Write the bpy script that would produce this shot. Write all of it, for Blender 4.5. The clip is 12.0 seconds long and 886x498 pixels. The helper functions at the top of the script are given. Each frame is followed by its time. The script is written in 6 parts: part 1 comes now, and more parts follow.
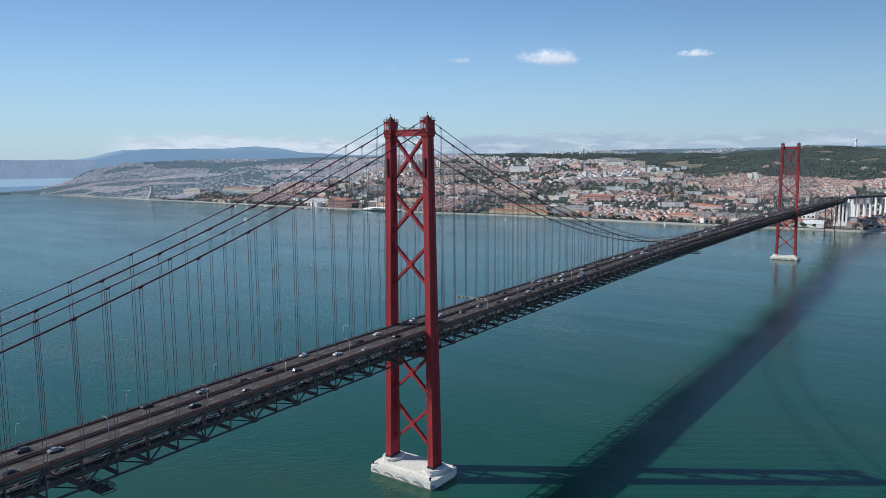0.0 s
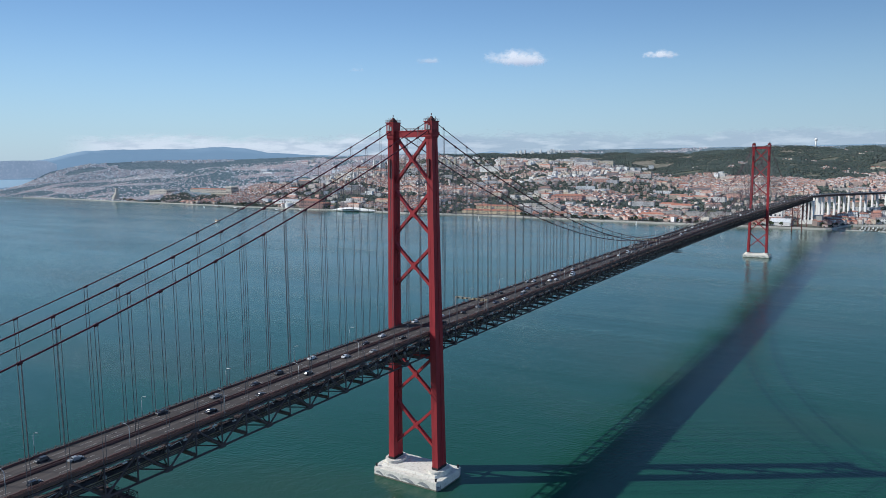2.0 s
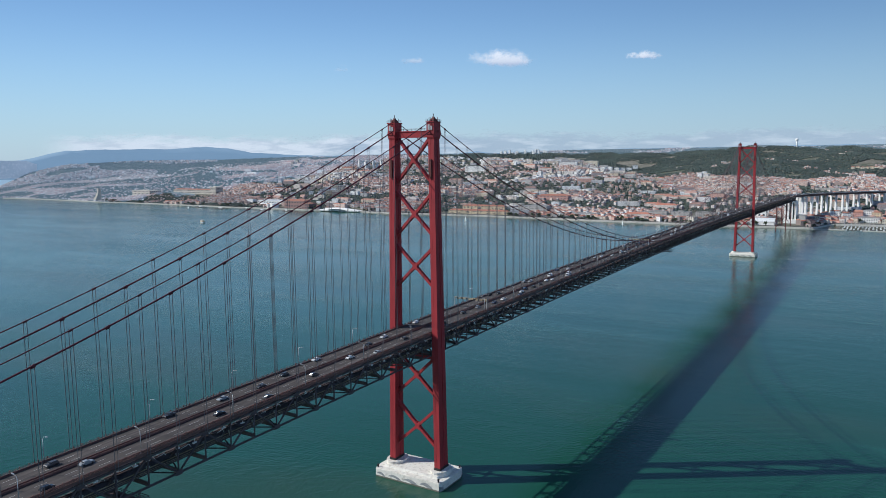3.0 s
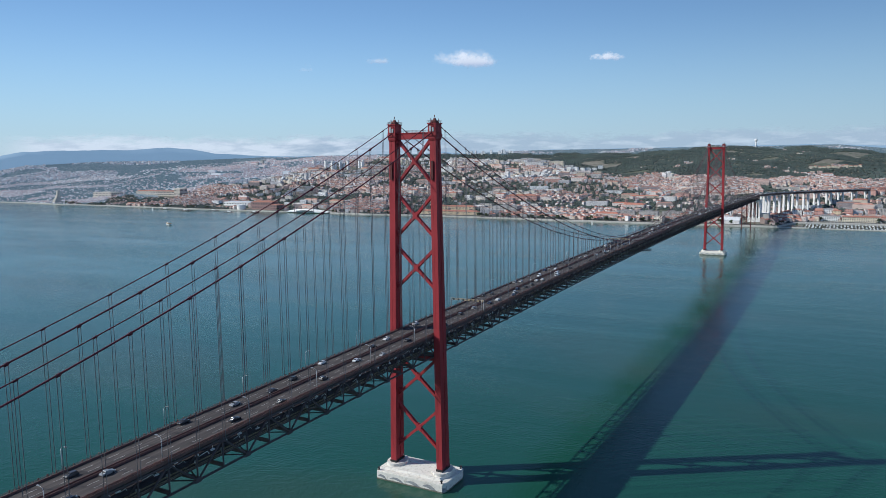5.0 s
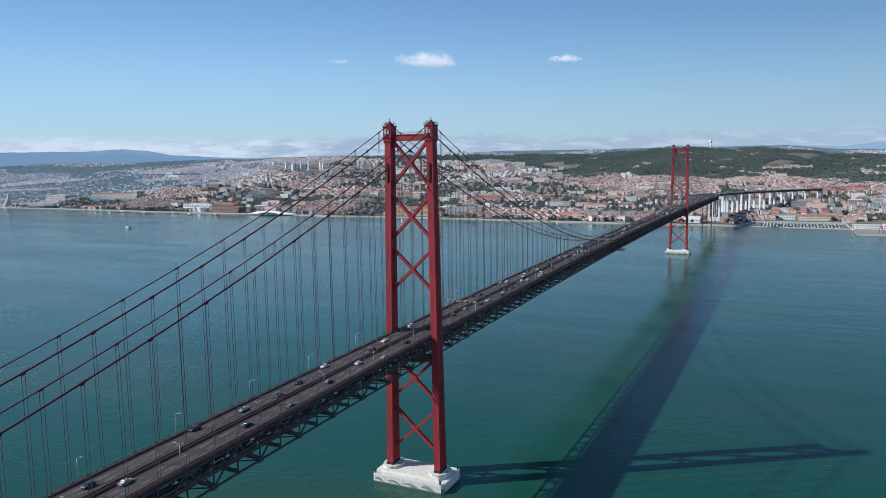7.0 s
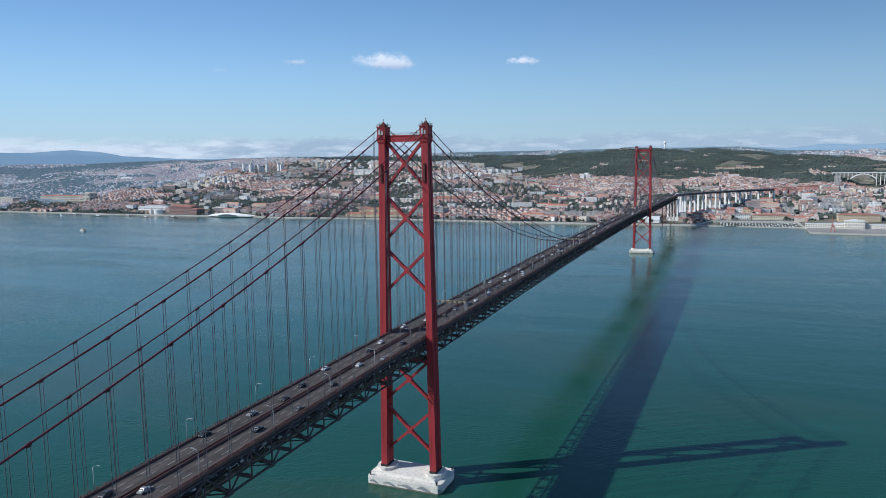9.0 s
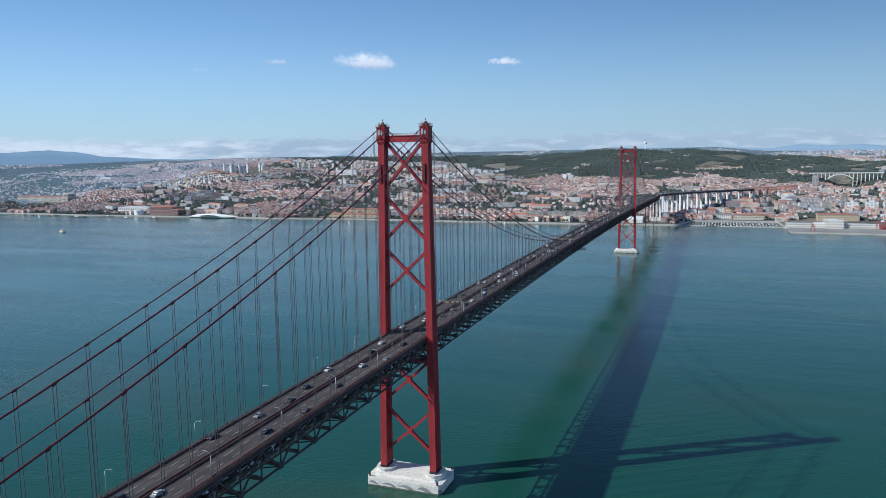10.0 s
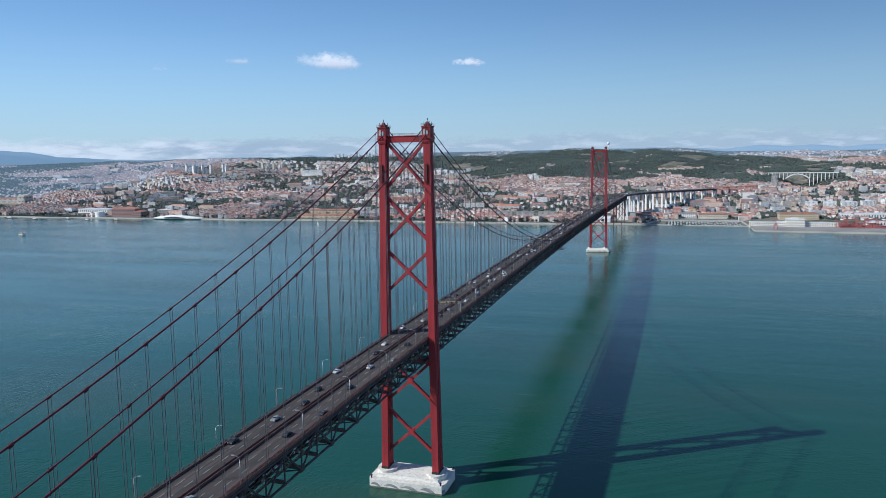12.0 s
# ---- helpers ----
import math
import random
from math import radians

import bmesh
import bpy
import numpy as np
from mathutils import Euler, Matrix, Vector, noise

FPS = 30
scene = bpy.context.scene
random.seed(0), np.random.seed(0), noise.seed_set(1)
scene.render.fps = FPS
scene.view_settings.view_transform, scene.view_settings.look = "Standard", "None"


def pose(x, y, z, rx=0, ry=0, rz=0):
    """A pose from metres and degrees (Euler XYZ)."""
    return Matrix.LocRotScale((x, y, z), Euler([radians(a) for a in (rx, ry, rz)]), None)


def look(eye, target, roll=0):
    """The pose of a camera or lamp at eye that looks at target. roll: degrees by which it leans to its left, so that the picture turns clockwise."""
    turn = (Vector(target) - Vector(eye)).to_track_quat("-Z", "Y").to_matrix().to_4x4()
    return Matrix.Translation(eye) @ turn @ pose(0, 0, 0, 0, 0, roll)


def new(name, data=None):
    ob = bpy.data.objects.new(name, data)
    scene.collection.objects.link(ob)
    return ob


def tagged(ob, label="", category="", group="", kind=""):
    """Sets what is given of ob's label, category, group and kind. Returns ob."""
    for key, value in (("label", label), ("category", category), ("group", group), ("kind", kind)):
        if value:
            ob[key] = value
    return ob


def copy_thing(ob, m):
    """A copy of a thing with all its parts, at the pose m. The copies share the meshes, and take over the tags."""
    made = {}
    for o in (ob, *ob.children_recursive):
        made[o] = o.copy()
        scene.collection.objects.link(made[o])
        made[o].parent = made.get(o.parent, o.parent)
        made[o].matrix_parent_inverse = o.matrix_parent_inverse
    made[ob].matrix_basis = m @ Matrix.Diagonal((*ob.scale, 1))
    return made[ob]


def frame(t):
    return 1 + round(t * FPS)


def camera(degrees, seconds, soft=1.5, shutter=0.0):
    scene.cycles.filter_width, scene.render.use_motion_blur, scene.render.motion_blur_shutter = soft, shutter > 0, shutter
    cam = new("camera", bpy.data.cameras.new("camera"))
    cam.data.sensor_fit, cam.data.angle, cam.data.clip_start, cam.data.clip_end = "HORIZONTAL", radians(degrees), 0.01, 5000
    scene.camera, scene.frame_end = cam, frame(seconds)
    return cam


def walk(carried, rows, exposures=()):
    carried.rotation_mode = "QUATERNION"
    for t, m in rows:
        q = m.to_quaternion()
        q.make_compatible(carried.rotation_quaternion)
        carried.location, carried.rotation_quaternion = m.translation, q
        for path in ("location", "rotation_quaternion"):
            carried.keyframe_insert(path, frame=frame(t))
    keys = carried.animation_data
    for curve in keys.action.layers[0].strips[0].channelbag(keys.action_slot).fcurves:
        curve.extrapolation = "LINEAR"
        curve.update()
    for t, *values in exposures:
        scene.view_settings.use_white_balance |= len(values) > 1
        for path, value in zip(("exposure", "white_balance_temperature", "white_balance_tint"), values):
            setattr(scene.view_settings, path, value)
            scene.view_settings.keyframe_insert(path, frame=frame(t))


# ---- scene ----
cam = camera(62.22, 12.0, soft=0.7)
PATH = [
    (0, (234.79, -301.83, 169.84), (177.39, -220.86, 157.68), -0.48),
    (0.5, (230.99, -304.52, 169.99), (174.50, -222.91, 157.83), -0.50),
    (1, (227.09, -307.22, 170.15), (171.56, -224.95, 157.97), -0.53),
    (1.5, (223.07, -309.95, 170.31), (168.53, -227.01, 158.13), -0.57),
    (2, (219.02, -312.62, 170.47), (165.35, -229.13, 158.28), -0.59),
    (2.5, (215.03, -315.21, 170.64), (162.35, -231.09, 158.44), -0.60),
    (3, (211.09, -317.68, 170.81), (159.31, -233.01, 158.60), -0.60),
    (5, (194.54, -327.46, 171.57), (147.00, -240.34, 159.36), -0.72),
    (5.5, (190.30, -329.86, 171.70), (143.87, -242.13, 159.52), -0.75),
    (6, (186.08, -332.19, 171.81), (140.79, -243.87, 159.66), -0.78),
    (6.5, (181.81, -334.53, 171.92), (137.91, -245.50, 159.77), -0.82),
    (7, (177.57, -336.83, 172.01), (135.00, -247.17, 159.88), -0.84),
    (9, (159.66, -345.31, 172.19), (122.51, -253.26, 160.12), -0.85),
    (9.5, (155.09, -347.22, 172.24), (119.17, -254.68, 160.17), -0.84),
    (10, (150.47, -349.04, 172.30), (115.77, -256.03, 160.24), -0.84),
    (10.5, (145.85, -350.79, 172.34), (112.34, -257.34, 160.29), -0.83),
    (11, (141.14, -352.50, 172.39), (108.80, -258.64, 160.35), -0.82),
    (11.5, (136.33, -354.18, 172.44), (105.19, -259.92, 160.39), -0.84),
    (12, (131.44, -355.84, 172.51), (101.56, -261.18, 160.44), -0.88),
]
walk(cam, [(t, look(eye, target, roll)) for t, eye, target, roll in PATH],
     exposures=[(0.0, 0.0, 5620, 8), (12.0, 0.0, 5380, 8)])

# ---- sky and sun ----
SUN_DIR = Vector((212.0, 137.0, -192.0)).normalized()
SUN_ELEV = math.asin(-SUN_DIR.z)
SUN_TURN = math.atan2(-SUN_DIR.x, -SUN_DIR.y)
world = bpy.data.worlds.new("sky")
scene.world = world
world.use_nodes = True
wn, wl = world.node_tree.nodes, world.node_tree.links
wn.clear()
sky = wn.new("ShaderNodeTexSky")
sky.sky_type, sky.sun_disc = "NISHITA", False
sky.sun_elevation, sky.sun_rotation = SUN_ELEV, -SUN_TURN % (2 * math.pi)
sky.altitude, sky.air_density, sky.dust_density, sky.ozone_density = 0, 1.0, 0.2, 3.5
wbg, wout = wn.new("ShaderNodeBackground"), wn.new("ShaderNodeOutputWorld")
wbg.inputs[1].default_value = 0.085
# pale haze that thickens evenly towards the horizon, all the way round
wtc, wsep = wn.new("ShaderNodeTexCoord"), wn.new("ShaderNodeSeparateXYZ")
wmap, wmix = wn.new("ShaderNodeMapRange"), wn.new("ShaderNodeMix")
wmap.interpolation_type = "SMOOTHSTEP"
wmap.inputs["From Min"].default_value, wmap.inputs["From Max"].default_value = -0.02, 0.19
wmap.inputs["To Min"].default_value, wmap.inputs["To Max"].default_value = 0.66, 0.0
wmix.data_type = "RGBA"
wmix_in = [k for k in wmix.inputs if k.type == "RGBA"]
wl.new(wtc.outputs["Generated"], wsep.inputs[0])
wl.new(wsep.outputs["Z"], wmap.inputs["Value"])
wl.new(wmap.outputs["Result"], wmix.inputs["Factor"])
wl.new(sky.outputs[0], wmix_in[0])
wmix_in[1].default_value = (4.5, 6.15, 7.5, 1)
wl.new([k for k in wmix.outputs if k.type == "RGBA"][0], wbg.inputs[0])
wl.new(wbg.outputs[0], wout.inputs[0])

sun_data = bpy.data.lights.new("sun", "SUN")
sun_data.energy, sun_data.angle, sun_data.color = 5.0, radians(0.6), (1.0, 0.90, 0.76)
sun = new("sun", sun_data)
sun.matrix_world = look((0, 0, 0), SUN_DIR)
scene.view_settings.exposure = 0.0


# ---- materials ----
def nodes_of(name):
    m = bpy.data.materials.new(name)
    m.use_nodes = True
    nt = m.node_tree
    return m, nt, nt.nodes["Principled BSDF"]


def ramp_mix(nt, fac, c0, c1):
    mix = nt.nodes.new("ShaderNodeMix")
    mix.data_type = "RGBA"
    if hasattr(fac, "links"):
        nt.links.new(fac, mix.inputs["Factor"])
    else:
        mix.inputs["Factor"].default_value = fac
    for key, c in (("A", c0), ("B", c1)):
        sock = [k for k in mix.inputs if k.name == key and k.type == "RGBA"][0]
        if hasattr(c, "links"):
            nt.links.new(c, sock)
        else:
            sock.default_value = (*c, 1)
    return [k for k in mix.outputs if k.type == "RGBA"][0]


def noise_out(nt, scale, detail=4.0, lo=0.35, hi=0.65, coord="Object", stretch=None):
    tc = nt.nodes.new("ShaderNodeTexCoord")
    vec = tc.outputs[coord]
    if stretch:
        mp = nt.nodes.new("ShaderNodeMapping")
        mp.inputs["Scale"].default_value = stretch
        nt.links.new(vec, mp.inputs["Vector"])
        vec = mp.outputs["Vector"]
    n = nt.nodes.new("ShaderNodeTexNoise")
    n.inputs["Scale"].default_value, n.inputs["Detail"].default_value = scale, detail
    nt.links.new(vec, n.inputs["Vector"])
    r = nt.nodes.new("ShaderNodeMapRange")
    r.inputs["From Min"].default_value, r.inputs["From Max"].default_value = lo, hi
    nt.links.new(n.outputs["Fac"], r.inputs["Value"])
    return r.outputs["Result"]


def bump(nt, bsdf, height, strength, distance):
    b = nt.nodes.new("ShaderNodeBump")
    b.inputs["Strength"].default_value, b.inputs["Distance"].default_value = strength, distance
    nt.links.new(height, b.inputs["Height"])
    nt.links.new(b.outputs["Normal"], bsdf.inputs["Normal"])


def surface(name, base, alt=None, wear=None, rough=0.7, metal=0.0, big=0.08, fine=1.5, relief=0.02, streak=None):
    """Weathered surface: base and alt mixed by large stains, wear by fine grain."""
    m, nt, b = nodes_of(name)
    alt = alt or tuple(c * 0.75 for c in base)
    wear = wear or tuple(c * 0.6 for c in base)
    c = ramp_mix(nt, noise_out(nt, big, 5), base, alt)
    c = ramp_mix(nt, noise_out(nt, fine, 6, 0.5, 0.8, stretch=streak), c, wear)
    nt.links.new(c, b.inputs["Base Color"])
    b.inputs["Roughness"].default_value, b.inputs["Metallic"].default_value = rough, metal
    if relief:
        bump(nt, b, noise_out(nt, fine * 2, 4, 0, 1), 0.4, relief)
    return m


def island_colours(nt, colours, per_object=False):
    """One of the colours for each loose piece or each object."""
    if per_object:
        rnd = nt.nodes.new("ShaderNodeObjectInfo").outputs["Random"]
    else:
        rnd = nt.nodes.new("ShaderNodeNewGeometry").outputs["Random Per Island"]
    r = nt.nodes.new("ShaderNodeValToRGB")
    r.color_ramp.interpolation = "CONSTANT"
    while len(r.color_ramp.elements) < len(colours):
        r.color_ramp.elements.new(0.5)
    for k, c in enumerate(colours):
        r.color_ramp.elements[k].position = k / len(colours)
        r.color_ramp.elements[k].color = (*c, 1)
    nt.links.new(rnd, r.inputs["Fac"])
    return r.outputs["Color"]


def varied(name, colours, per_object=False, rough=0.8, big=0.02, dark=0.8, windows=None):
    m, nt, b = nodes_of(name)
    c = island_colours(nt, colours, per_object)
    mul = nt.nodes.new("ShaderNodeMix")
    mul.data_type, mul.blend_type = "RGBA", "MULTIPLY"
    a_in, b_in = [k for k in mul.inputs if k.type == "RGBA"]
    mul.inputs["Factor"].default_value = 1.0
    nt.links.new(c, a_in)
    nt.links.new(ramp_mix(nt, noise_out(nt, big, 6), (1, 1, 1), (dark, dark, dark)), b_in)
    c = [k for k in mul.outputs if k.type == "RGBA"][0]
    if windows:
        uv = nt.nodes.new("ShaderNodeUVMap")
        uv.uv_map = "walls"
        br = nt.nodes.new("ShaderNodeTexBrick")
        br.offset = 0.0
        br.inputs["Scale"].default_value = 1.0
        br.inputs["Brick Width"].default_value, br.inputs["Row Height"].default_value = windows[0], windows[1]
        br.inputs["Mortar Size"].default_value = windows[2]
        br.inputs["Mortar Smooth"].default_value = 0.0
        br.inputs["Color1"].default_value = br.inputs["Color2"].default_value = (1, 1, 1, 1)
        br.inputs["Mortar"].default_value = (0, 0, 0, 1)
        nt.links.new(uv.outputs["UV"], br.inputs["Vector"])
        c = ramp_mix(nt, br.outputs["Color"], c, (0.07, 0.08, 0.10))
    nt.links.new(c, b.inputs["Base Color"])
    b.inputs["Roughness"].default_value = rough
    return m


RED = surface("red_bridge_paint", (0.33, 0.036, 0.042), (0.28, 0.032, 0.037), (0.17, 0.026, 0.030), 0.55, 0, 0.05, 0.5, 0.01, (1, 1, 0.15))
RED_DARK = surface("dull_red_steel", (0.13, 0.035, 0.030), (0.10, 0.032, 0.030), (0.06, 0.028, 0.027), 0.6, 0, 0.05, 0.8, 0.01)
CABLE_RED = surface("dark_red_cable_paint", (0.125, 0.024, 0.034), (0.095, 0.020, 0.028), (0.06, 0.018, 0.024), 0.6, 0, 0.05, 0.8, 0)
STEEL = surface("dark_truss_steel", (0.098, 0.077, 0.082), (0.072, 0.058, 0.062), (0.15, 0.088, 0.075), 0.6, 0.1, 0.07, 0.9, 0.01)
ROPE = surface("dark_wire_rope", (0.150, 0.138, 0.145), None, None, 0.6, 0.2, 0.2, 2.0, 0)


def asphalt_material():
    """Old asphalt with wheel tracks along the lanes, patched stretches and fine grit."""
    m, nt, b = nodes_of("worn_asphalt")
    c = ramp_mix(nt, noise_out(nt, 0.05, 6, stretch=(1, 0.35, 1)), (0.052, 0.043, 0.040), (0.040, 0.034, 0.032))
    c = ramp_mix(nt, noise_out(nt, 0.75, 3, 0.46, 0.66, stretch=(1, 0.012, 1)), c, (0.082, 0.068, 0.063))
    c = ramp_mix(nt, noise_out(nt, 0.9, 6, 0.58, 0.8, stretch=(1, 0.08, 1)), c, (0.030, 0.026, 0.025))
    nt.links.new(c, b.inputs["Base Color"])
    b.inputs["Roughness"].default_value = 0.9
    bump(nt, b, noise_out(nt, 2.0, 5, 0, 1), 0.4, 0.01)
    return m


ASPHALT = asphalt_material()
GRATING = surface("steel_grating_lane", (0.048, 0.038, 0.037), (0.036, 0.029, 0.029), (0.070, 0.055, 0.050), 0.8, 0.2, 0.1, 1.2, 0.02, (1, 0.1, 1))
MARK = surface("white_road_paint", (0.40, 0.39, 0.37), (0.30, 0.29, 0.28), (0.16, 0.16, 0.15), 0.7, 0, 0.5, 3, 0)
BARRIER = surface("rusty_brown_barrier", (0.150, 0.074, 0.064), (0.115, 0.060, 0.053), (0.070, 0.044, 0.040), 0.7, 0.1, 0.1, 1.0, 0.01)
GALV = surface("galvanised_lamp_steel", (0.46, 0.47, 0.48), (0.38, 0.39, 0.40), (0.3, 0.3, 0.3), 0.5, 0.5, 0.5, 3, 0)
LAMP_GLASS = surface("lamp_lens", (0.75, 0.75, 0.72), None, None, 0.3, 0, 1, 3, 0)
PIER = surface("white_pier_paint", (0.72, 0.69, 0.62), (0.64, 0.61, 0.54), (0.42, 0.39, 0.33), 0.8, 0, 0.12, 0.7, 0.02)
PIER_MURAL = surface("grey_mural_paint", (0.22, 0.23, 0.24), (0.30, 0.31, 0.31), None, 0.85, 0, 0.3, 1, 0)
WEED = surface("wet_weed_stain", (0.10, 0.105, 0.075), (0.16, 0.155, 0.12), (0.06, 0.065, 0.05), 0.6, 0, 0.3, 0.8, 0.02)
DARK_BAND = surface("black_bitumen", (0.02, 0.018, 0.018), None, None, 0.7, 0, 0.3, 1, 0)
CONCRETE = surface("pale_concrete", (0.46, 0.44, 0.41), (0.38, 0.37, 0.35), (0.27, 0.26, 0.25), 0.85, 0, 0.03, 0.4, 0.02)
WHITE_CONC = surface("white_painted_concrete", (0.81, 0.80, 0.77), (0.74, 0.73, 0.70), (0.58, 0.57, 0.54), 0.8, 0, 0.05, 0.4, 0.02)
CREAM_PIPE = surface("cream_service_pipe", (0.45, 0.36, 0.22), (0.38, 0.30, 0.19), None, 0.6, 0, 0.2, 1, 0)
GLASS_DARK = surface("dark_car_glass", (0.02, 0.022, 0.026), (0.03, 0.03, 0.035), None, 0.08, 0, 0.5, 3, 0)
TYRE = surface("black_rubber", (0.02, 0.02, 0.02), None, None, 0.9, 0, 1, 4, 0)
STONE = surface("pale_limestone", (0.55, 0.51, 0.44), (0.47, 0.43, 0.37), (0.36, 0.33, 0.29), 0.85, 0, 0.05, 0.3, 0.03)
BRICK_RED = surface("red_brickwork", (0.30, 0.19, 0.17), (0.26, 0.165, 0.15), (0.2, 0.12, 0.10), 0.85, 0, 0.05, 0.4, 0.02)
TILE_ROOF = surface("terracotta_roof", (0.38, 0.17, 0.11), (0.31, 0.14, 0.10), (0.22, 0.11, 0.08), 0.85, 0, 0.06, 0.4, 0.03)
WHITE_ROOF = surface("white_sheet_roof", (0.70, 0.71, 0.72), (0.62, 0.63, 0.64), None, 0.6, 0.1, 0.05, 0.3, 0)
GREY_ROOF = surface("grey_flat_roof", (0.30, 0.29, 0.28), (0.24, 0.24, 0.24), None, 0.8, 0, 0.05, 0.3, 0)
WINDOW = surface("dark_window_glass", (0.06, 0.075, 0.095), (0.09, 0.10, 0.12), None, 0.15, 0, 0.2, 1, 0)
BARK = surface("grey_brown_bark", (0.12, 0.09, 0.065), None, None, 0.9, 0, 0.5, 3, 0.02)
HULL_WHITE = surface("white_gelcoat", (0.75, 0.75, 0.74), (0.66, 0.66, 0.65), None, 0.3, 0, 0.3, 1, 0)
HULL_ORANGE = surface("orange_superstructure", (0.74, 0.52, 0.30), (0.66, 0.46, 0.26), None, 0.5, 0, 0.3, 1, 0)

HOUSE_WALLS = [(0.62, 0.55, 0.50), (0.80, 0.77, 0.74), (0.58, 0.48, 0.38), (0.66, 0.52, 0.45), (0.44, 0.35, 0.31), (0.68, 0.60, 0.52), (0.34, 0.30, 0.30), (0.58, 0.36, 0.30), (0.24, 0.21, 0.21), (0.70, 0.64, 0.60)]
HOUSE_ROOFS = [(0.44, 0.19, 0.13), (0.38, 0.17, 0.12), (0.50, 0.26, 0.19), (0.36, 0.22, 0.18), (0.44, 0.40, 0.38), (0.28, 0.18, 0.15), (0.56, 0.53, 0.50), (0.48, 0.30, 0.24)]
BLOCK_WALLS = [(0.82, 0.82, 0.81), (0.56, 0.54, 0.51), (0.68, 0.62, 0.53), (0.46, 0.46, 0.48), (0.60, 0.50, 0.38), (0.56, 0.42, 0.36), (0.72, 0.70, 0.68)]
WALLS = varied("rendered_house_walls", HOUSE_WALLS, False, 0.85, 0.05, 0.9, (2.6, 3.0, 0.8))
ROOFS = varied("clay_roofs", HOUSE_ROOFS, False, 0.85, 0.08, 0.7)
BLOCKS = varied("apartment_walls", BLOCK_WALLS, False, 0.8, 0.03, 0.85, (3.2, 3.0, 0.75))
FLAT_ROOFS = varied("flat_roof_felt", [(0.45, 0.43, 0.41), (0.35, 0.33, 0.32), (0.55, 0.53, 0.50), (0.38, 0.24, 0.18)], False, 0.9, 0.05, 0.8)
HOUSE_WALL_OB = varied("rendered_walls", HOUSE_WALLS, True, 0.85, 0.1, 0.8)
HOUSE_ROOF_OB = varied("clay_tile_roof", HOUSE_ROOFS[:4], True, 0.85, 0.2, 0.7)
CAR_PAINT = varied("car_paint", [(0.55, 0.56, 0.57), (0.62, 0.62, 0.61), (0.03, 0.03, 0.035), (0.055, 0.055, 0.06), (0.02, 0.022, 0.03), (0.05, 0.055, 0.06), (0.25, 0.26, 0.27), (0.04, 0.04, 0.045), (0.03, 0.05, 0.10)], True, 0.25, 2, 0.9)
WHITE_PAINT = surface("white_van_paint", (0.74, 0.74, 0.73), (0.66, 0.66, 0.65), None, 0.3, 0, 0.5, 2, 0)
# leaf greens shifted pale and bluish to take in some distance haze
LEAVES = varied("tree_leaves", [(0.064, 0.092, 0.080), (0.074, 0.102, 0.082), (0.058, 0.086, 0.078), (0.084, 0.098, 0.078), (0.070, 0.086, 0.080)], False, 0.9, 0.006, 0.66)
LEAVES_OB = varied("crown_leaves", [(0.040, 0.062, 0.026), (0.055, 0.075, 0.032), (0.036, 0.052, 0.026)], True, 0.9, 0.4, 0.65)


def water_material():
    """Teal river, silt streaks, and wind ripples at three scales with calmer lanes between them."""
    m, nt, b = nodes_of("river_water")
    patches = noise_out(nt, 0.0022, 5, 0.38, 0.64, stretch=(1, 0.45, 1))
    c = ramp_mix(nt, patches, (0.0128, 0.064, 0.042), (0.0145, 0.075, 0.051))
    streaks = noise_out(nt, 0.012, 6, 0.60, 0.82, stretch=(0.5, 1.6, 1))
    c = ramp_mix(nt, streaks, c, (0.021, 0.092, 0.064))
    silt = noise_out(nt, 0.004, 6, 0.50, 0.75, stretch=(0.7, 1.4, 1))
    c = ramp_mix(nt, silt, c, (0.036, 0.068, 0.042))
    foam = noise_out(nt, 0.022, 9, 0.66, 0.80, stretch=(0.35, 2.2, 1))
    c = ramp_mix(nt, foam, c, (0.055, 0.115, 0.088))
    nt.links.new(c, b.inputs["Base Color"])
    b.inputs["IOR"].default_value = 1.33
    b.inputs["Specular IOR Level"].default_value = 0.42
    rough = nt.nodes.new("ShaderNodeMapRange")
    rough.inputs["To Min"].default_value, rough.inputs["To Max"].default_value = 0.11, 0.17
    calm = noise_out(nt, 0.0035, 5, 0.36, 0.62, stretch=(0.5, 1.5, 1))
    nt.links.new(calm, rough.inputs["Value"])
    nt.links.new(rough.outputs["Result"], b.inputs["Roughness"])
    height = None
    for scale, weight in ((0.04, 0.6), (0.13, 0.8), (0.5, 0.85)):
        one = nt.nodes.new("ShaderNodeMath")
        one.operation = "MULTIPLY"
        one.inputs[1].default_value = weight
        nt.links.new(noise_out(nt, scale, 3, 0, 1, stretch=(1.4, 0.7, 1)), one.inputs[0])
        if height is not None:
            add = nt.nodes.new("ShaderNodeMath")
            add.operation = "ADD"
            nt.links.new(height, add.inputs[0])
            nt.links.new(one.outputs[0], add.inputs[1])
            height = add.outputs[0]
        else:
            height = one.outputs[0]
    gust = nt.nodes.new("ShaderNodeMapRange")
    gust.inputs["To Min"].default_value, gust.inputs["To Max"].default_value = 0.35, 1.5
    nt.links.new(noise_out(nt, 0.006, 6, 0.36, 0.66, stretch=(0.35, 1.8, 1)), gust.inputs["Value"])
    wave = nt.nodes.new("ShaderNodeMath")
    wave.operation = "MULTIPLY"
    nt.links.new(height, wave.inputs[0])
    nt.links.new(gust.outputs["Result"], wave.inputs[1])
    bump(nt, b, wave.outputs[0], 0.32, 0.65)
    return m


WATER = water_material()


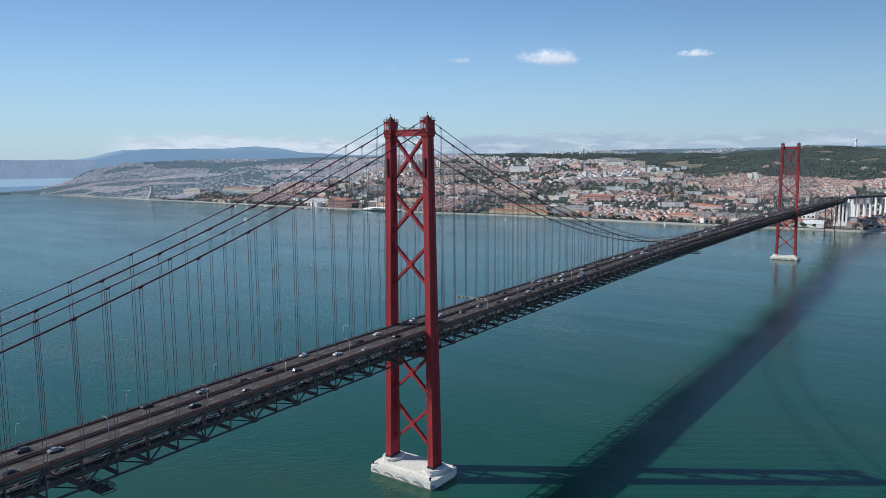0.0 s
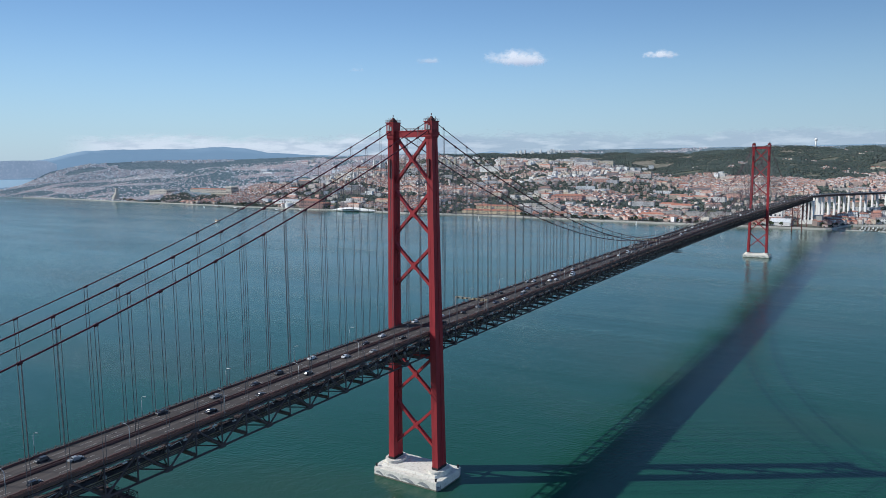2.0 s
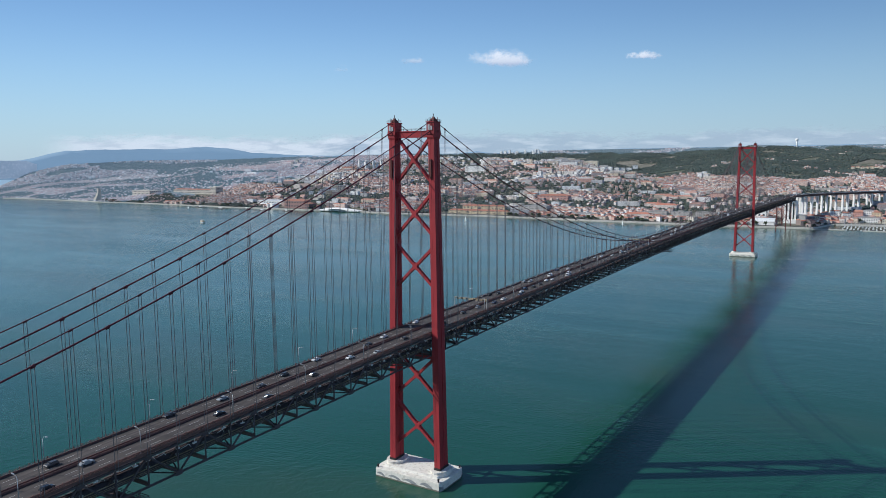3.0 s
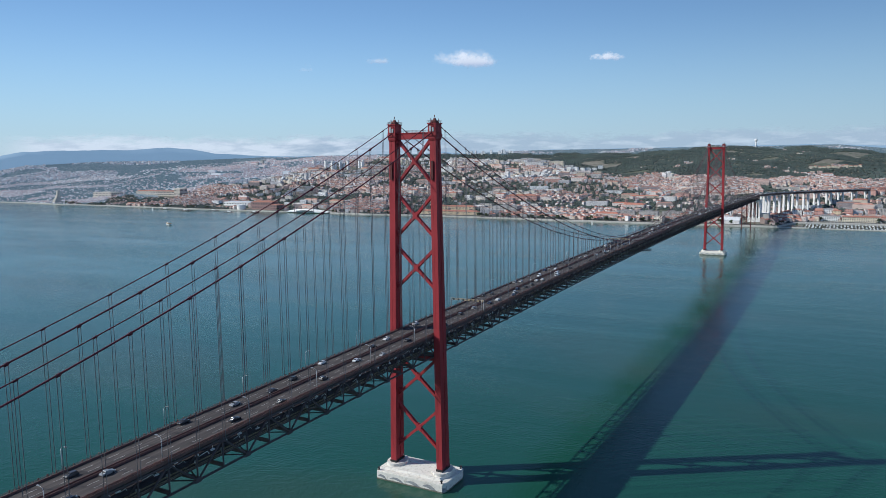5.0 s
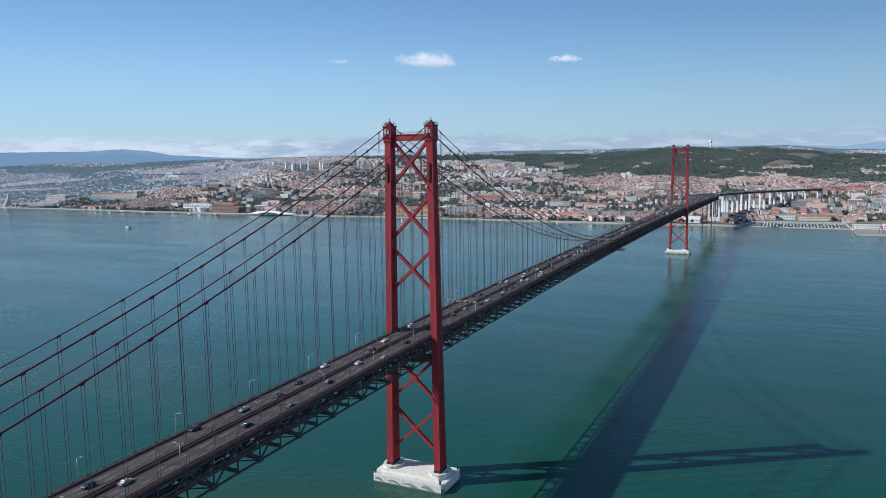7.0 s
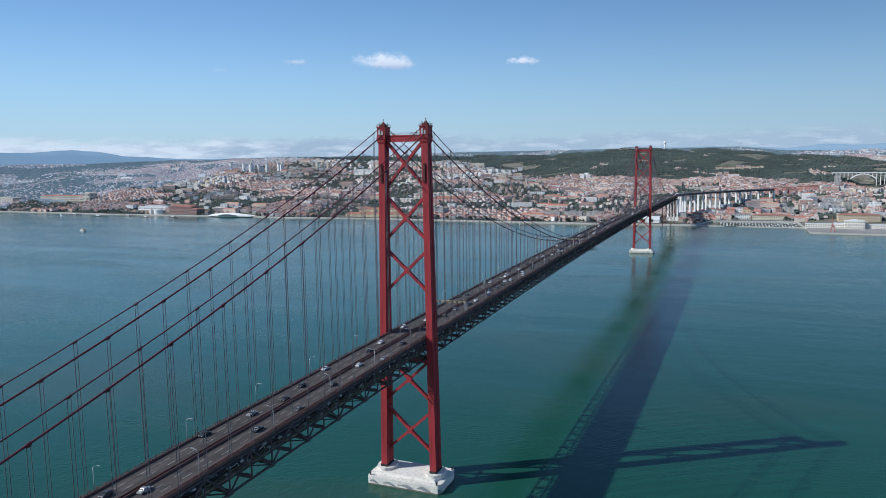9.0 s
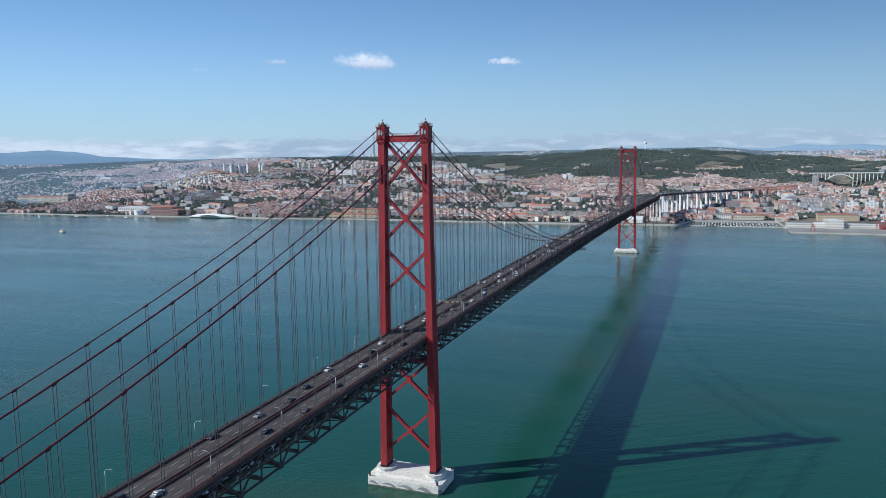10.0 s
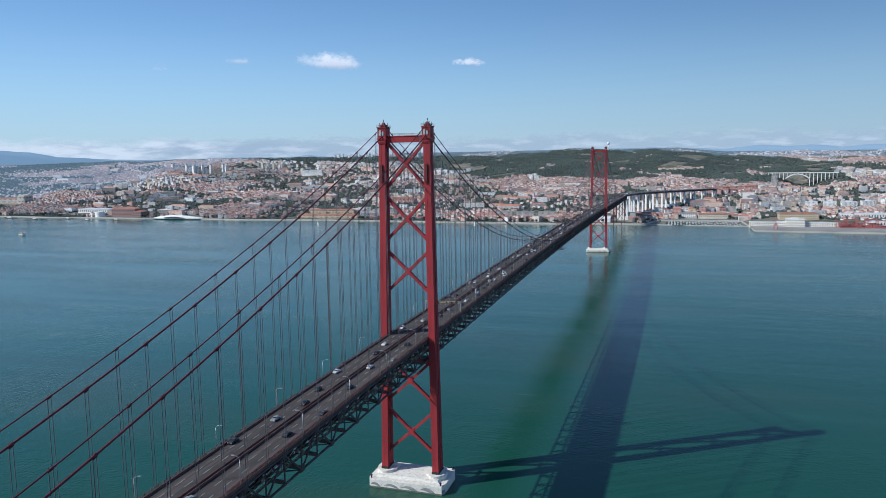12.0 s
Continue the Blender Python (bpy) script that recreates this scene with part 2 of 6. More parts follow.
def ground_material():
    m, nt, b = nodes_of("city_ground")
    c = ramp_mix(nt, noise_out(nt, 0.012, 6, 0.42, 0.58), (0.075, 0.085, 0.055), (0.16, 0.145, 0.11))
    c = ramp_mix(nt, noise_out(nt, 0.05, 5, 0.5, 0.7), c, (0.27, 0.24, 0.20))
    nt.links.new(c, b.inputs["Base Color"])
    b.inputs["Roughness"].default_value = 0.95
    bump(nt, b, noise_out(nt, 0.08, 5, 0, 1), 0.6, 3.0)
    return m


GROUND = ground_material()


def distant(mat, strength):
    """Paints aerial haze onto a far material as a pale blue-grey glow."""
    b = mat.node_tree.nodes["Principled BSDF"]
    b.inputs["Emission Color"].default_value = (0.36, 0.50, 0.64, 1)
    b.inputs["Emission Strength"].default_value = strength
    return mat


# far copies of ground, walls, roofs and leaves with haze put into their emission
FAR_GROUND = distant(surface("haze_glow_far_ground", (0.075, 0.095, 0.090), (0.12, 0.125, 0.115), (0.18, 0.17, 0.155), 1.0, 0, 0.012, 0.05, 0), 0.22)
FAR_WALLS = distant(varied("haze_glow_far_walls", [(0.42, 0.36, 0.34), (0.54, 0.50, 0.48), (0.32, 0.28, 0.27), (0.44, 0.31, 0.27), (0.62, 0.60, 0.58), (0.26, 0.23, 0.23)], False, 1.0, 0.02, 0.85), 0.20)
FAR_ROOFS = distant(varied("haze_glow_far_roofs", [(0.38, 0.19, 0.14), (0.32, 0.19, 0.16), (0.42, 0.39, 0.38), (0.40, 0.25, 0.20)], False, 1.0, 0.02, 0.85), 0.19)
FAR_LEAVES = distant(varied("haze_glow_far_leaves", [(0.048, 0.076, 0.066), (0.058, 0.086, 0.070), (0.042, 0.068, 0.064)], False, 1.0, 0.006, 0.75), 0.20)


for paint in (RED, RED_DARK, CABLE_RED, STEEL):
    paint.node_tree.nodes["Principled BSDF"].inputs["Specular IOR Level"].default_value = 0.25


# ---- mesh helpers ----
def finish(bm, name, material):
    me = bpy.data.meshes.new(name)
    bmesh.ops.recalc_face_normals(bm, faces=bm.faces)
    bm.to_mesh(me)
    bm.free()
    for mm in (material if isinstance(material, (list, tuple)) else [material]):
        me.materials.append(mm)
    return me


def thing(name, bm, material, label, category, group="", kind=""):
    return tagged(new(name, finish(bm, name, material)), label, category, group, kind)


def base(name, x, y, z, label, category, group="", kind=""):
    ob = new(name)
    ob.location = (x, y, z)
    ob.empty_display_size = 1.0
    return tagged(ob, label, category, group, kind)


def part(name, bm, material, parent, label=""):
    ob = new(name, finish(bm, name, material) if isinstance(bm, bmesh.types.BMesh) else bm)
    ob.parent = parent
    if label:
        ob["label"] = label
    return ob


def box(bm, x0, y0, z0, x1, y1, z1, mi=0):
    v = [bm.verts.new(p) for p in ((x0, y0, z0), (x1, y0, z0), (x1, y1, z0), (x0, y1, z0), (x0, y0, z1), (x1, y0, z1), (x1, y1, z1), (x0, y1, z1))]
    for q in ((0, 3, 2, 1), (4, 5, 6, 7), (0, 1, 5, 4), (1, 2, 6, 5), (2, 3, 7, 6), (3, 0, 4, 7)):
        bm.faces.new([v[k] for k in q]).material_index = mi
    return v


def prism(bm, outline, z0, z1, shrink=1.0, mi=0):
    """Upright prism on an outline of (x, y); the top may be scaled."""
    lo = [bm.verts.new((x, y, z0)) for x, y in outline]
    hi = [bm.verts.new((x * shrink, y * shrink, z1)) for x, y in outline]
    n = len(outline)
    bm.faces.new(lo[::-1]).material_index = mi
    bm.faces.new(hi).material_index = mi
    for k in range(n):
        bm.faces.new((lo[k], lo[(k + 1) % n], hi[(k + 1) % n], hi[k])).material_index = mi


def beam(bm, p, q, w, h, mi=0, up=(0, 0, 1)):
    """Square bar from p to q, w wide and h high."""
    p, q = Vector(p), Vector(q)
    d = (q - p).normalized()
    side = d.cross(Vector(up))
    if side.length < 1e-4:
        side = d.cross(Vector((0, 1, 0)))
    side.normalize()
    top = side.cross(d)
    a, b = side * (w / 2), top * (h / 2)
    v = [bm.verts.new(c + s * a + t * b) for c in (p, q) for s, t in ((-1, -1), (1, -1), (1, 1), (-1, 1))]
    for f in ((0, 1, 2, 3), (7, 6, 5, 4), (0, 4, 5, 1), (1, 5, 6, 2), (2, 6, 7, 3), (3, 7, 4, 0)):
        bm.faces.new([v[k] for k in f]).material_index = mi


def tube(bm, points, radius, sides=6, mi=0):
    """Round bar along points; radius is a number or one for each point."""
    rings = []
    n = len(points)
    pts = [Vector(p) for p in points]
    for k, p in enumerate(pts):
        d = (pts[min(k + 1, n - 1)] - pts[max(k - 1, 0)]).normalized()
        side = d.cross(Vector((0, 0, 1)))
        if side.length < 1e-3:
            side = d.cross(Vector((0, 1, 0)))
        side.normalize()
        top = side.cross(d)
        r = radius[k] if isinstance(radius, (list, tuple)) else radius
        rings.append([bm.verts.new(p + r * (math.cos(a) * side + math.sin(a) * top)) for a in (2 * math.pi * j / sides for j in range(sides))])
    for a, b in zip(rings, rings[1:]):
        for j in range(sides):
            f = bm.faces.new((a[j], a[(j + 1) % sides], b[(j + 1) % sides], b[j]))
            f.smooth, f.material_index = True, mi
    bm.faces.new(rings[0][::-1]).material_index = mi
    bm.faces.new(rings[-1]).material_index = mi


def circle(r, n, cx=0.0, cy=0.0):
    return [(cx + r * math.cos(2 * math.pi * k / n), cy + r * math.sin(2 * math.pi * k / n)) for k in range(n)]


# ---- plan ----
SPAN, SIDE, PANEL = 1012.88, 483.42, 11.61
EYE_X, EYE_Y = 185.0, -330.0
SHORE = [(-4581, -1170), (-4418, 1166), (-4207, 1607), (-4030, 1609), (-3819, 1588), (-3556, 1609), (-3360, 1643), (-2695, 1605), (-2195, 1600), (-1856, 1575), (-1502, 1575), (-1342, 1585), (-1118, 1565), (-728, 1580), (-473, 1560), (-305, 1558), (-150, 1552), (60, 1562), (92, 1690), (300, 1696), (308, 1430), (562, 1412), (1400, 1400), (3000, 1300), (5000, 900)]
SHORE_A = [math.degrees(math.atan2(x - EYE_X, y - EYE_Y)) for x, y in SHORE]
SHORE_D = [math.hypot(x - EYE_X, y - EYE_Y) for x, y in SHORE]
RIDGE_A = [-100, -66, -64.2, -63, -62, -60.5, -56, -52, -50, -48, -44, -41, -37.7, -34.5, -31.3, -28, -26, -24.2, -21, -16.9, -13.5, -11.4, -10.6, -8, -6.8, -5.4, -1.8, 0.9, 3.5, 6, 8.4, 12, 25, 60]
RIDGE_Z = [6, 7, 12, 26, 40, 56, 82, 108, 126, 146, 170, 185, 196, 202, 202, 197, 195, 200, 198, 195, 194, 207, 214, 227, 224, 215, 216, 196, 171, 161, 159, 156, 156, 150]
BELT_A = [-66, -63.5, -62, -60.3, -58, -54, -52, -48, -44, -42, -40, -30, -26, -24.3, -21.3, -17, -11.4, -5, -0.4, 1, 2.9, 6, 10, 14, 30, 60]
BELT_Z = [6, 9, 46, 118, 160, 176, 178, 178, 188, 194, 190, 198, 201, 209, 218, 220, 222, 222, 225, 211, 197, 192, 192, 194, 192, 180]
BELT_END = 4850.0


def far(a):
    """Distance of the near ridge; past it a belt of farther land rises again."""
    return np.interp(a, [-62, -54, -48], [4620, 4560, 4650])


def polar(x, y):
    return np.degrees(np.arctan2(x - EYE_X, y - EYE_Y)), np.hypot(x - EYE_X, y - EYE_Y)


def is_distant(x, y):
    """Whether a place lies far enough off to get the haze-painted materials."""
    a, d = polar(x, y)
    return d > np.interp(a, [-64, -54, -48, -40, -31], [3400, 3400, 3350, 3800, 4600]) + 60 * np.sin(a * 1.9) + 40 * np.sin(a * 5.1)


def land(x, y):
    """Height of the ground; below the river where there is water."""
    x, y = np.asarray(x, float), np.asarray(y, float)
    a, d = polar(x, y)
    ds, zr = np.interp(a, SHORE_A, SHORE_D), np.interp(a, RIDGE_A, RIDGE_Z)
    fr = far(a)
    raw = (d - ds) / (fr - ds)
    s = np.clip(raw * 1.03 - 0.03, 0, 1.0)
    roll = np.sin(x * 0.0061 + 0.7) * np.cos(y * 0.0047 + 1.1) + 0.5 * np.sin(x * 0.013 + y * 0.009)
    valley = 60.0 * np.exp(-((x - 625) / 85) ** 2 - ((y - 2860) / 190) ** 2)
    near = 3.0 - valley + (zr - 3) * s ** 1.10 + 11.0 * roll * np.clip(s * 5, 0, 1) * np.clip((1.05 - s) * 4, 0, 1)
    q = np.clip((d - fr) / (BELT_END - fr), 0, 1)
    dip = zr - np.interp(a, [-56, -46], [4.0, 22.0]) * np.clip(q * 4, 0, 1)
    beyond = dip + (np.interp(a, BELT_A, BELT_Z) - dip) * np.clip((q - 0.2) / 0.8, 0, 1) + 3.0 * roll * (q > 0.3) * (q < 0.9)
    return np.where((raw > 1) & (a > -64.5), beyond, near)


def road_z(y):
    w = min(y, SPAN)
    return 84.5 - 1.337e-5 * (w - SPAN / 2) ** 2 - 0.0135 * (y - w)


# ---- water and land ----
bm = bmesh.new()
for k in range(24):
    for j in range(24):
        x0, y0 = -6500 + 500 * k, -5500 + 500 * j
        bm.faces.new([bm.verts.new(p) for p in ((x0, y0, 0), (x0 + 500, y0, 0), (x0 + 500, y0 + 500, 0), (x0, y0 + 500, 0))])
bmesh.ops.remove_doubles(bm, verts=bm.verts, dist=0.1)
thing("water", bm, WATER, "wide teal river with small wind ripples", "water", kind="structure")


def build_land():
    az = np.concatenate([np.arange(-88, -72, 2.0), np.arange(-72, 20, 0.35), np.arange(20, 75, 2.0)])
    ss = np.concatenate([[0, 0, 0.004], np.linspace(0.012, 1.0, 110)])
    tail = np.linspace(0.05, 1.0, 14)
    verts = []
    for a in az:
        ds = float(np.interp(a, SHORE_A, SHORE_D))
        fr = float(far(a))
        for k, d in enumerate(np.concatenate([ds + ss * (fr - ds), fr + tail * (BELT_END - fr)])):
            x, y = EYE_X + d * math.sin(radians(a)), EYE_Y + d * math.cos(radians(a))
            verts.append((x, y, -4.0 if k == 0 else float(land(x, y))))
    n = len(ss) + len(tail)
    faces = [(i * n + j, (i + 1) * n + j, (i + 1) * n + j + 1, i * n + j + 1) for i in range(len(az) - 1) for j in range(n - 1)]
    me = bpy.data.meshes.new("ground")
    me.from_pydata(verts, [], faces)
    me.materials.append(GROUND)
    me.polygons.foreach_set("use_smooth", [True] * len(faces))
    mid = [(verts[f[0]][0] + verts[f[2]][0], verts[f[0]][1] + verts[f[2]][1]) for f in faces]
    mid = np.array(mid) / 2
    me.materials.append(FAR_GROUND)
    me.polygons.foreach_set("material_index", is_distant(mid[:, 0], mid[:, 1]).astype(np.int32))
    return tagged(new("ground", me), "city hillside ground of scrub, soil and paving", "ground", kind="structure")


build_land()


# ---- bridge towers and piers ----
def leg_centre(z):
    return 14.3 - 2.3 * (z - 6.5) / 175.0


def leg_depth(z):
    return 4.1 - 1.5 * (z - 6.5) / 175.0


def leg_mesh(side):
    """Tapering cellular leg with a shallow channel down its front and back."""
    bm = bmesh.new()
    rings = []
    for z in (7.8, 30, 60, 90, 120, 150, 184):
        cx, d, w = side * leg_centre(z), leg_depth(z), 1.75
        outline = [(-w, -d), (-0.35, -d), (-0.35, -d + 0.06), (0.35, -d + 0.06), (0.35, -d), (w, -d), (w, -0.6), (w - 0.25, -0.6), (w - 0.25, 0.6), (w, 0.6), (w, d), (0.35, d), (0.35, d - 0.06), (-0.35, d - 0.06), (-0.35, d), (-w, d), (-w, 0.6), (-w + 0.25, 0.6), (-w + 0.25, -0.6), (-w, -0.6)]
        rings.append([bm.verts.new((cx + x, y, z)) for x, y in outline])
    n = len(rings[0])
    for a, b in zip(rings, rings[1:]):
        for k in range(n):
            bm.faces.new((a[k], a[(k + 1) % n], b[(k + 1) % n], b[k]))
    bm.faces.new(rings[-1])
    bm.faces.new(rings[0][::-1])
    return bm


def build_tower():
    tower = base("bridge_tower", 0, 0, 0, "tall red steel suspension bridge tower with crossed bracing", "bridge tower", "bridge towers")
    for side in (-1, 1):
        leg = part("leg", leg_mesh(side), RED, tower)
        bm = bmesh.new()
        cx = side * leg_centre(7)
        box(bm, cx - 1.95, -4.35, 7.5, cx + 1.95, 4.35, 8.7)
        part("foot", bm, DARK_BAND, leg, "black base collar")
        for z in range(20, 184, 13):
            bm = bmesh.new()
            cx, d = side * leg_centre(z), leg_depth(z)
            for y in (-d, d):
                box(bm, cx - 1.77, y - 0.02, z - 0.3, cx + 1.77, y + 0.02, z + 0.3)
            for x in (cx - 1.75, cx + 1.75):
                box(bm, x - 0.02, -d, z - 0.3, x + 0.02, d, z + 0.3)
            part("splice_plate", bm, RED, leg)
        # saddle housing at the top
        cx = side * leg_centre(186)
        cap = bmesh.new()
        rings = []
        for z, wx, wy in ((180.8, 1.9, 2.75), (181.8, 2.25, 3.1), (183.2, 2.25, 3.1), (183.2, 2.55, 3.5), (183.9, 2.55, 3.5), (183.9, 2.2, 3.15), (189.0, 2.2, 3.15), (189.0, 2.5, 3.45), (189.5, 2.5, 3.45)):
            rings.append([cap.verts.new((cx + x * wx, y * wy, z)) for x, y in ((-1, -1), (1, -1), (1, 1), (-1, 1))])
        cap.faces.new(rings[0][::-1])
        cap.faces.new(rings[-1])
        for lo, hi in zip(rings, rings[1:]):
            for k in range(4):
                cap.faces.new((lo[k], lo[(k + 1) % 4], hi[(k + 1) % 4], hi[k]))
        housing = part("saddle_housing", cap, RED, tower)
        for y in (-3.3, 3.3):
            for xa, xb, zb in ((-1.3, -0.2, 188.0), (0.3, 1.2, 187.2)):
                bm = bmesh.new()
                box(bm, cx + xa, y - 0.14, 185.2, cx + xb, y + 0.14, zb)
                part("inspection_panel", bm, GALV, housing, "pale grey inspection panel")
        bm = bmesh.new()
        outline = [(cx + x, y) for x, y in ((-3.2, -4.2), (3.2, -4.2), (3.2, 4.2), (-3.2, 4.2))]
        for z in (185.0, 190.6):
            bm = bmesh.new()
            k = 0.74 if z < 186 else 0.78
            pts = [((x - cx) * k + cx, y * k) for x, y in outline]
            for (xa, ya), (xb, yb) in zip(pts, pts[1:] + pts[:1]):
                beam(bm, (xa, ya, z), (xb, yb, z), 0.09, 0.09)
                beam(bm, (xa, ya, z - 0.55), (xb, yb, z - 0.55), 0.07, 0.07)
                for f in (0, 0.25, 0.5, 0.75):
                    xx, yy = xa + (xb - xa) * f, ya + (yb - ya) * f
                    beam(bm, (xx, yy, z - 1.1), (xx, yy, z), 0.07, 0.07)
            box(bm, cx - 3.25 * k, -4.25 * k, z - 1.2, cx + 3.25 * k, 4.25 * k, z - 1.08)
            part("guard_rail", bm, RED_DARK, housing)
        bm = bmesh.new()
        rings = [[bm.verts.new((cx + x * w, y * w * 1.25, z)) for x, y in ((-1, -1), (1, -1), (1, 1), (-1, 1))] for z, w in ((189.5, 1.35), (190.4, 1.2), (191.2, 0.6), (192.0, 0.3))]
        bm.faces.new(rings[0][::-1])
        bm.faces.new(rings[-1])
        for lo, hi in zip(rings, rings[1:]):
            for k in range(4):
                bm.faces.new((lo[k], lo[(k + 1) % 4], hi[(k + 1) % 4], hi[k]))
        tube(bm, [(cx, 0, 192.3), (cx, 0, 193.4)], 0.22, 6)
        for dx, dy in ((-1.9, 0), (1.9, 0.8), (1.1, -2.1), (-0.8, 2.2), (-1.2, -2.2), (1.7, -2.4), (-1.8, 2.3)):
            tube(bm, [(cx + dx, dy, 189.5), (cx + dx, dy, 191.7)], 0.13, 5)
        part("cap_roof", bm, RED_DARK, housing)
        # hanging ladder cage on the front
        bm = bmesh.new()
        box(bm, side * leg_centre(168) - 0.95, -leg_depth(168) - 0.7, 161.0, side * leg_centre(168) + 0.25, -leg_depth(168), 170.5)
        part("ladder_cage", bm, RED_DARK, leg)
    # top strut
    bm = bmesh.new()
    w = leg_centre(182) - 1.7
    box(bm, -w, -1.5, 181.6, w, 1.5, 185.0)
    box(bm, -w, -1.8, 184.6, w, 1.8, 185.02)
    strut = part("portal_strut", bm, RED, tower)
    bm = bmesh.new()
    for y in (-1.7, 1.7):
        beam(bm, (-w, y, 186.1), (w, y, 186.1), 0.08, 0.08)
        beam(bm, (-w, y, 185.6), (w, y, 185.6), 0.06, 0.06)
        for k in range(9):
            x = -w + 2 * w * k / 8
            beam(bm, (x, y, 185.0), (x, y, 186.1), 0.07, 0.07)
    part("hand_rail", bm, RED_DARK, strut)
    # crossed bracing, each arm a box girder between leg and node
    for lo, mid, hi in ((158.7, 170.4, 182.0), (131.6, 142.4, 153.6), (104.3, 115.0, 125.5), (45.7, 56.5, 67.6), (17.4, 28.4, 39.8)):
        for side in (-1, 1):
            for zz in (lo, hi):
                bm = bmesh.new()
                x = side * (leg_centre(zz) - 1.6)
                beam(bm, (x, 0, zz), (side * 0.6, 0, mid + (0.5 if zz > mid else -0.5)), 1.9, 1.35)
                part("brace", bm, RED, tower)
                bm = bmesh.new()
                sgn = 1 if zz < mid else -1
                pts = [(x + side * 0.3, zz - sgn * 1.7), (x + side * 0.3, zz + sgn * 3.2), (x - side * 2.0, zz + sgn * 1.9), (x - side * 0.6, zz - sgn * 0.6)]
                a = [bm.verts.new((px, -1.05, pz)) for px, pz in pts]
                b = [bm.verts.new((px, 1.05, pz)) for px, pz in pts]
                bm.faces.new(a)
                bm.faces.new(b[::-1])
                for k in range(4):
                    bm.faces.new((a[k], a[(k + 1) % 4], b[(k + 1) % 4], b[k]))
                part("gusset", bm, RED, tower)
        bm = bmesh.new()
        pts = [(-1.9, mid - 2.0), (-0.8, mid - 2.0), (0, mid - 1.4), (0.8, mid - 2.0), (1.9, mid - 2.0), (1.35, mid), (1.9, mid + 2.0), (0.8, mid + 2.0), (0, mid + 1.4), (-0.8, mid + 2.0), (-1.9, mid + 2.0), (-1.35, mid)]
        a = [bm.verts.new((px, -1.08, pz)) for px, pz in pts]
        b = [bm.verts.new((px, 1.08, pz)) for px, pz in pts]
        bm.faces.new(a)
        bm.faces.new(b[::-1])
        for k in range(len(pts)):
            bm.faces.new((a[k], a[(k + 1) % len(pts)], b[(k + 1) % len(pts)], b[k]))
        part("node_plate", bm, RED, tower)
    # portal beam under the deck
    bm = bmesh.new()
    w = leg_centre(67) - 1.7
    box(bm, -w, -1.6, 66.4, w, 1.6, 68.4)
    part("deck_beam", bm, RED, tower)
    return tower


def build_pier():
    pier = base("bridge_pier", 0, 0, 0, "white painted concrete bridge pier standing in the river", "bridge pier", "bridge piers")
    bm = bmesh.new()
    hx, hy = 20.1, 12.0
    outline = [(-hx, -hy), (hx, -hy), (hx + 1.4, -hy + 4), (hx + 1.4, hy - 4), (hx, hy), (-hx, hy), (-hx - 1.4, hy - 4), (-hx - 1.4, -hy + 4)]
    prism(bm, outline, -6, 4.4)
    prism(bm, [(x * 0.985, y * 0.975) for x, y in outline], 4.4, 4.75, 1.0)
    part("footing", bm, PIER, pier)
    bm = bmesh.new()
    prism(bm, [(-17.5, -8.5), (17.5, -8.5), (18.5, 0), (17.5, 8.5), (-17.5, 8.5), (-18.5, 0)], 4.75, 6.0, 0.95)
    part("plinth", bm, PIER, pier)
    for side in (-1, 1):
        bm = bmesh.new()
        cx = side * 14.1
        prism(bm, [(cx + x * 0.75, y) for x, y in circle(7.0, 20)], 4.75, 7.5)
        part("pedestal", bm, PIER, pier)
    for x, y in ((-19.4, -10.8), (19.2, -10.9), (19.6, 10.2), (-19.4, 10.4)):
        bm = bmesh.new()
        prism(bm, circle(0.45, 10, x, y), 4.75, 6.0)
        prism(bm, circle(0.65, 10, x, y), 6.0, 6.35)
        part("bollard", bm, DARK_BAND, pier, "black mooring bollard")
    bm = bmesh.new()
    prism(bm, [(x * 1.002, y * 1.003) for x, y in outline], -3, 0.75)
    part("waterline_band", bm, WEED, pier, "dark weed-stained waterline band")
    # plain grey shapes standing for the painted mural on the river walls
    rng = random.Random(4)
    for k, (x, w) in enumerate(((-16.5, 5.5), (-7.5, 8.5), (2.5, 9.0), (12.5, 8.0))):
        bm = bmesh.new()
        n = 9
        dip, lift = rng.uniform(2.6, 4.2), rng.uniform(1.9, 2.6)
        lo = [bm.verts.new((x - w / 2 + w * j / n, -hy - 0.012, 1.0 + 0.75 * math.sin(1.0 + dip * j / n))) for j in range(n + 1)]
        hi = [bm.verts.new((x - w / 2 + w * j / n, -hy - 0.012, 1.5 + lift * math.sin(math.pi * (0.05 + 0.9 * (j / n) ** rng.uniform(0.9, 1.1))) ** 0.8 - 1.2 * j / n)) for j in range(n + 1)]
        for j in range(n):
            bm.faces.new((lo[j], lo[j + 1], hi[j + 1], hi[j]))
        part("mural_shape", bm, PIER_MURAL, pier, "plain grey shape of a painted mural")
    bm = bmesh.new()
    pts = [(hx + 0.03, -hy + 0.05, 0.2), (hx + 1.2, -hy + 2.6, 0.2), (hx + 1.2, -hy + 2.6, 3.4), (hx + 0.9, -hy + 2.0, 2.2), (hx + 0.03, -hy + 0.05, 3.0)]
    bm.faces.new([bm.verts.new((x + 0.02, y - 0.012, z)) for x, y, z in pts])
    part("mural_shape", bm, PIER_MURAL, pier)
    return pier


tower_near = build_tower()
copy_thing(tower_near, pose(0, SPAN, 0))
pier_near = build_pier()
copy_thing(pier_near, pose(0, SPAN, 0))


